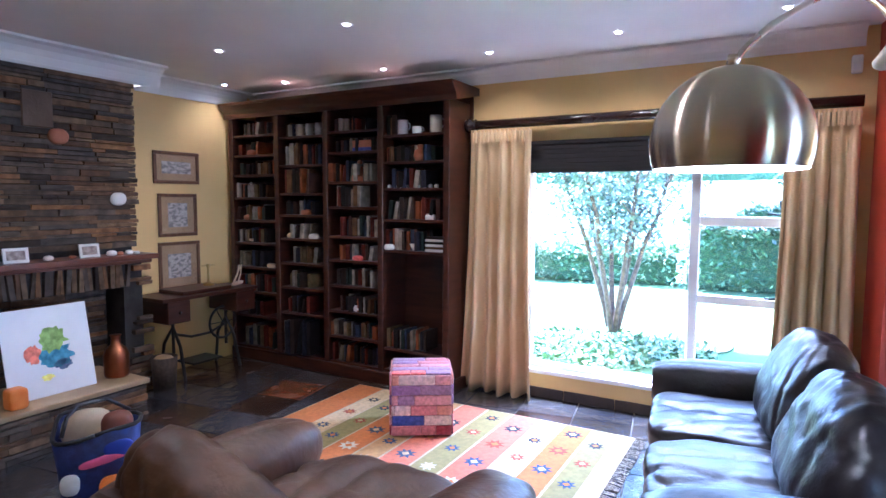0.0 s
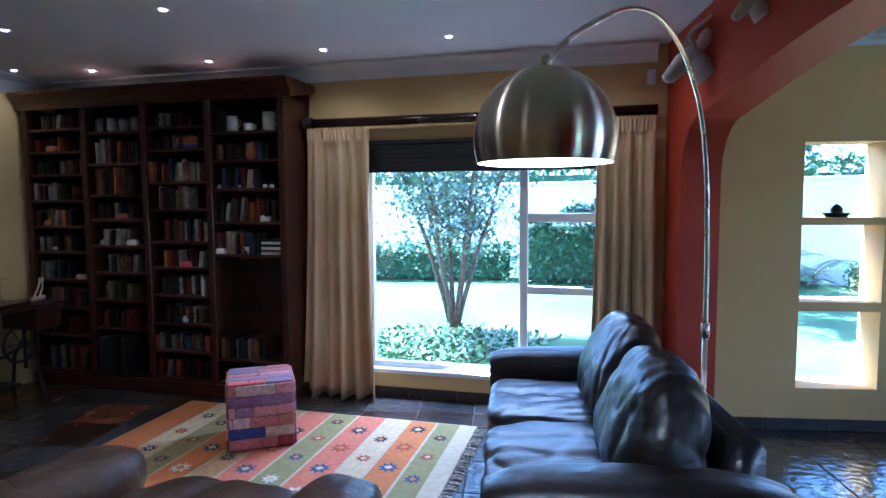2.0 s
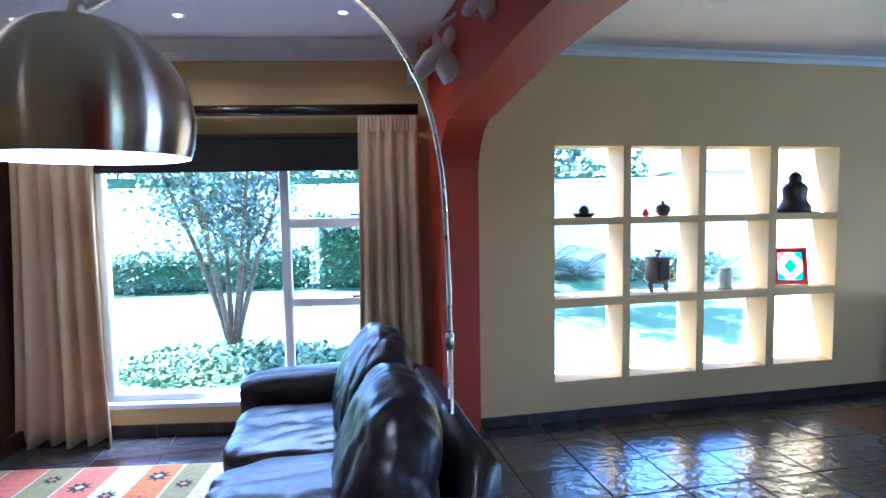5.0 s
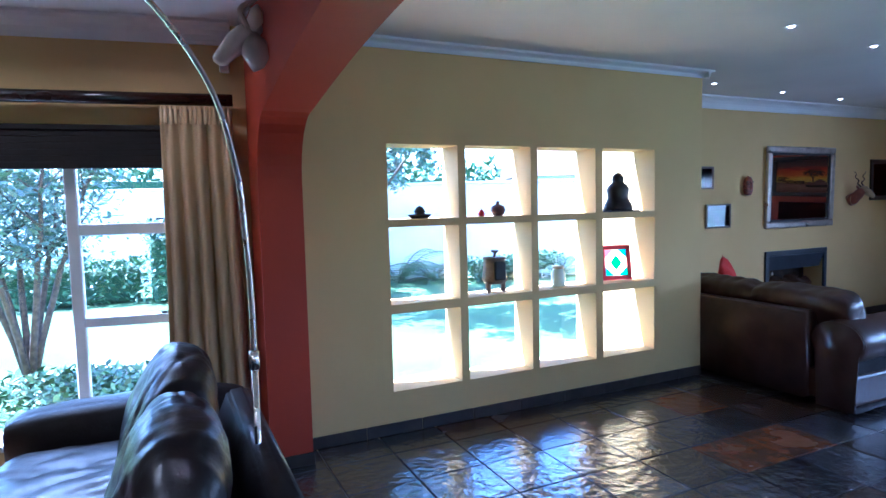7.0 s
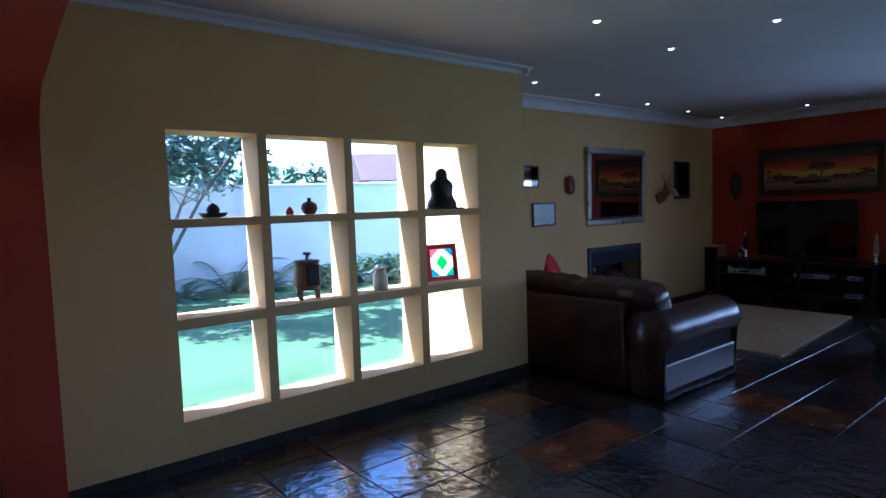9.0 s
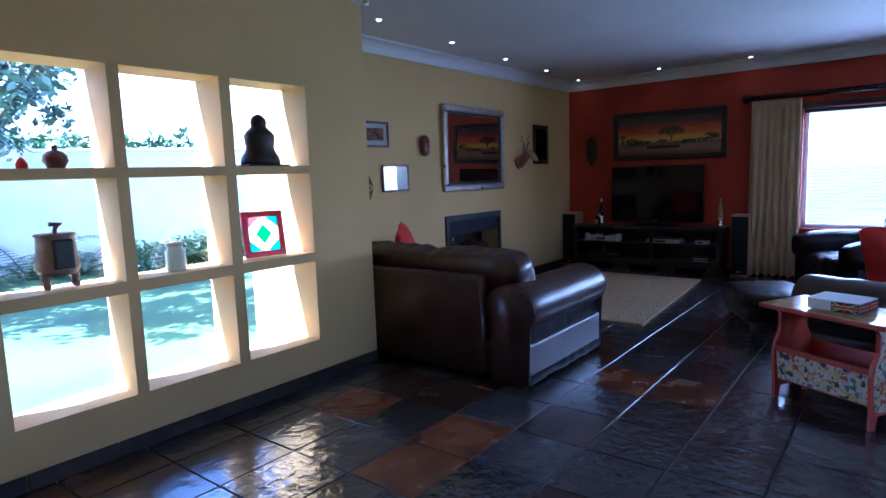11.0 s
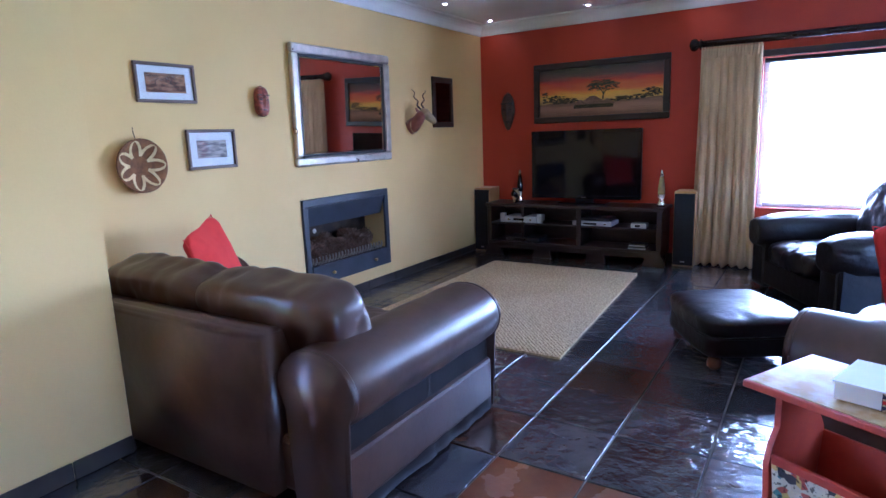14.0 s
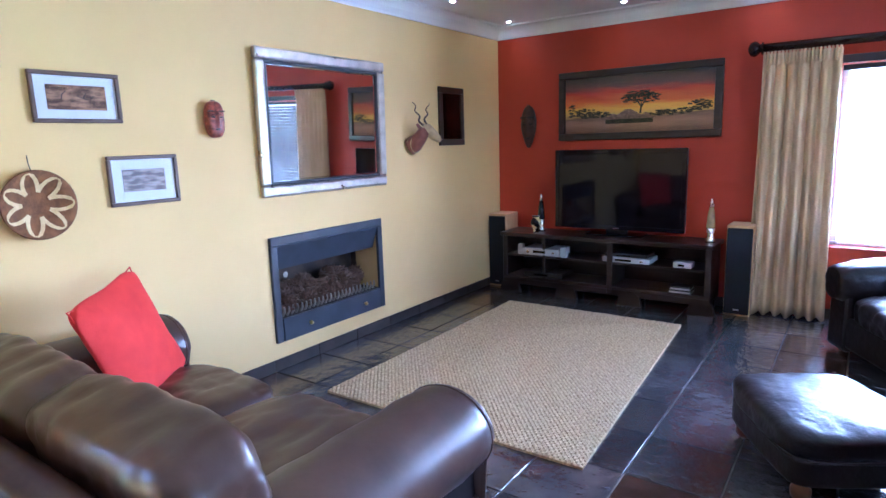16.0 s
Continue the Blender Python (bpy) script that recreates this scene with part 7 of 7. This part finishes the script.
def shrub_tree(m, stems, height, spread, nleaf, label, seed, size=0.075, low=0.35, name="garden_tree"):
    r = random.Random(seed)
    th = thing(name, m, label, "tree", "garden trees")
    tips = []
    for k in range(stems):
        a = 2 * math.pi * (k + r.uniform(-0.25, 0.25)) / stems
        out = spread * r.uniform(0.55, 1.0)
        pts = []
        for i in range(9):
            f = i / 8
            rad = out * (0.85 * f + 0.15 * f ** 1.4)
            pts.append(Vector((rad * math.cos(a) + 0.05 * r.uniform(-1, 1) * f, rad * math.sin(a) + 0.05 * r.uniform(-1, 1) * f, height * (f ** 0.85) * r.uniform(0.96, 1.0))))
        trunk = part("trunk", smooth(tube(pts, [0.032 * (1 - 0.85 * i / 8) + 0.004 for i in range(9)], 8)), M_BARKT, th)
        for i in range(3, 9):
            for q in range(3):
                d = Vector((r.uniform(-1, 1), r.uniform(-1, 1), r.uniform(0.1, 1.0))).normalized()
                L = spread * r.uniform(0.25, 0.55)
                p = pts[i]
                tw = [p, p + d * L * 0.5 + Vector((0, 0, 0.02)), p + d * L + Vector((0, 0, 0.08))]
                part("limb", tube(tw, [0.010, 0.007, 0.003], 5), M_BARKT, trunk)
                tips += [tw[1], tw[2], tw[2]] + ([p] if i > 4 else [])
    pts = []
    for k in range(nleaf):
        t = r.choice(tips)
        p = t + Vector((r.gauss(0, 0.13), r.gauss(0, 0.13), r.gauss(0, 0.10)))
        if p.z > height * low:
            pts.append(p)
    tagged(leaves("crown", pts, size, M_LEAF, th, seed + 1), "loose crown of small glossy leaves")
    return th


shrub_tree(pose(0.32, 8.03, GROUND_Z), 7, 2.9, 1.05, 9000, "many-stemmed garden shrub with an open leafy crown", 5, 0.080, 0.28)
rng = random.Random(2)
pts = []
for k in range(2600):
    a, q = rng.uniform(0, 2 * math.pi), math.sqrt(rng.random())
    pts.append((0.30 + 1.15 * q * math.cos(a), 7.75 + 0.75 * q * math.sin(a), GROUND_Z + 0.22 * rng.random() * (1 - 0.5 * q)))
tagged(leaves("groundcover_bed", pts, 0.09, M_LEAF2, None, 3), "low leafy groundcover round the shrub's foot", "plants")


def hedge(name, x0, x1, y0, y1, h, n, label, seed, size=0.11, m=None):
    r = random.Random(seed)
    pts = []
    for k in range(n):
        x, y = r.uniform(x0, x1), y0 + (y1 - y0) * r.random() ** 2
        top = h * (0.82 + 0.2 * noise.noise(Vector((x * 0.9, y, seed))) + 0.12 * noise.noise(Vector((x * 3, y * 3, seed))))
        z = top * (1 - r.random() ** 1.6) if r.random() < 0.75 else top
        pts.append((x, y + 0.15 * noise.noise(Vector((x * 2, z * 2, seed))), GROUND_Z + max(0.02, z)))
    # Dark box behind the leaves; the shade inside the hedge is its colour.
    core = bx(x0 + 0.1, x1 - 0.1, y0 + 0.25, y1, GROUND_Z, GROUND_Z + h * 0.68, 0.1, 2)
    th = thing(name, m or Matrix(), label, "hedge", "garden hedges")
    part("shade_core", core, mat(name + "_shade", (0.03, 0.06, 0.03), (0.05, 0.09, 0.04), 0.9, 8, bump=0.8, bscale=30), th)
    leaves("foliage", pts, size, M_LEAF2, th, seed)
    return th


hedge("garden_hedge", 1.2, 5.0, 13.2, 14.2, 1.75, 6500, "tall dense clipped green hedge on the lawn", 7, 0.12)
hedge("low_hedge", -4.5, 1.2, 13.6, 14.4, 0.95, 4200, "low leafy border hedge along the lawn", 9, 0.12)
WALLM = pose(5.7, 14.35, 0, 0, 0, -23)
gw = thing("garden_wall", WALLM, "white plastered garden boundary wall", "wall", "", "structure")
part("wall_run", bx(-14, 16, 0, 0.2, GROUND_Z, 2.0), M_OUTWALL, gw)
part("coping", bx(-14, 16, -0.03, 0.23, 2.0, 2.06, 0.01), M_OUTWALL, gw)


def fern(m, n, length, label, seed):
    r = random.Random(seed)
    th = thing("fern_plant", m, label, "plant", "border plants")
    for k in range(n):
        a = 2 * math.pi * k / n + r.uniform(-0.2, 0.2)
        L, lift = length * r.uniform(0.7, 1.1), r.uniform(0.5, 1.25)
        spine = []
        for i in range(8):
            f = i / 7
            spine.append(Vector((L * 0.75 * f * math.cos(a), L * 0.75 * f * math.sin(a), L * (lift * f - 0.75 * f * f))))
        fr = part("frond", tube(spine, [0.012 * (1 - 0.8 * i / 7) for i in range(8)], 4), M_BARKT, th)
        bm = bmesh.new()
        side = Vector((-math.sin(a), math.cos(a), 0))
        for i in range(1, 22):
            f = i / 22
            j = min(6, int(f * 7))
            p = spine[j].lerp(spine[j + 1], f * 7 - j)
            wl = L * 0.22 * math.sin(math.pi * min(1, f + 0.08)) + 0.03
            d = (spine[j + 1] - spine[j]).normalized()
            for s in (-1, 1):
                tip = p + side * s * wl + d * wl * 0.4 - Vector((0, 0, wl * 0.3))
                v = [bm.verts.new(p - d * 0.014), bm.verts.new(p + d * 0.014), bm.verts.new(tip)]
                bm.faces.new(v)
        part("leaflet_row", bm, M_LEAF2, fr)
    return th


for x, y, n, L, sd in ((6.15, 13.4, 16, 1.7, 1), (6.9, 13.2, 14, 1.4, 2), (8.9, 12.45, 12, 1.0, 3), (9.6, 12.2, 14, 1.5, 4), (5.2, 13.2, 10, 0.7, 5), (11.2, 11.2, 14, 1.9, 6)):
    fern(pose(x, y, GROUND_Z), n, L, "large arching fern against the white garden wall", sd)
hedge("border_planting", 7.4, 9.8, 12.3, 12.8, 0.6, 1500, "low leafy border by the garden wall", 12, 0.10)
shrub_tree(pose(4.25, 11.9, GROUND_Z), 7, 4.2, 3.6, 22000, "spreading garden tree over the lawn", 15, 0.17, 0.32)
nh = thing("neighbour_house", pose(23.5, 26, 0, 0, 0, -25), "distant white house with a low brown tiled roof", "house")
part("house_wall", bx(-5, 5, 0, 6, GROUND_Z, 2.9), M_OUTWALL, nh)
part("house_roof", move(prism([(-0.8, 2.9), (6.8, 2.9), (3.0, 4.6)], -5.6, 5.6), UPX), mat("brown_roof_tile", (0.06, 0.035, 0.025), (0.10, 0.058, 0.042), 0.8, 3, bump=0.5, bscale=12), nh, "brown tiled roof")
for x in (-3, 0.2, 3):
    wn = part("house_window", bx(x - 0.7, x + 0.7, -0.03, 0.01, 1.3, 2.5), M_ALU, nh)
    part("house_pane", bx(x - 0.62, x + 0.62, -0.04, -0.031, 1.38, 2.42), M_SCREEN, wn)
solo("round_paving_stone", smooth(lathe([(0.0, 0.0), (0.46, 0.0), (0.48, 0.03), (0.46, 0.06), (0.0, 0.065)], 36)), mat("pale_concrete", (0.50, 0.48, 0.44), (0.62, 0.60, 0.56), 0.85, 6, bump=0.3), pose(1.20, 8.50, GROUND_Z), "round pale concrete slab set on the lawn", "paving stone")
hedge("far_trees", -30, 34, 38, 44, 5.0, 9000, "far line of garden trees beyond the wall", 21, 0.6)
# ---- floor tiles ----
TX, TY, PX, PY = 6.11, 2.64, 0.416, 0.397
gap = 0.0045
tile_floor = thing("floor", Matrix(), "sealed dark slate floor tiles with rust brown ones among them", "floor", "", "structure")
tile_meshes = {}
rng = random.Random(11)
for key, mt in (("dark", M_SLATE), ("rust", M_RUST), ("brown", M_BROWN_SLATE)):
    tile_meshes[key] = []
    for q in range(3):
        bm = bx(gap, PX - gap, gap, PY - gap, -0.011, 0.0, 0.002)
        tile_meshes[key].append(mesh_of("tile", bm, mt))
RUST = {(0, 0), (0, 1), (-3, 2), (-3, 4), (-4, 2), (-8, 1), (-12, 3), (3, -3), (-18, 3), (-20, 5)}
BROWN = {(-2, 3), (-2, 4), (-1, 3), (-5, 4), (-6, 4), (1, -1), (-2, 1), (-4, 0), (-21, 3), (-19, 6), (-22, 5)}
rest = bmesh.new()
count = 0
for i in range(-27, 12):
    for j in range(-14, 11):
        x, y = TX + i * PX, TY + j * PY
        lx, ly, _ = LM.inverted() @ Vector((x + PX / 2, y + PY / 2, 0))
        inside_l = -5.4 < lx and ly < 0.12 and ly > -6.6 and x < 2.35
        inside_r = x > 1.9 and x < 10.9 and y < (Y_NICHE if x < X_CORNER - 0.3 else Y_BACK) and y > -2.3
        if not (inside_l or inside_r):
            continue
        key = "rust" if (i, j) in RUST else "brown" if (i, j) in BROWN or rng.random() < 0.10 else "dark"
        near = (-4.6 < x < 2.3 and 1.9 < y < 6.3) or (2.2 < x < 10.9 and 1.6 < y)
        if near and count < 330:
            count += 1
            t = new("tile", tile_meshes[key][count % 3])
            t.parent = tile_floor
            t.matrix_basis = pose(x, y, rng.uniform(-0.0015, 0.0))
        else:
            box(rest, x + gap, x + PX - gap, y + gap, y + PY - gap, -0.011, rng.uniform(-0.002, 0))
tagged(part("more_tiles", rest, M_SLATE, tile_floor), kind="stuff")
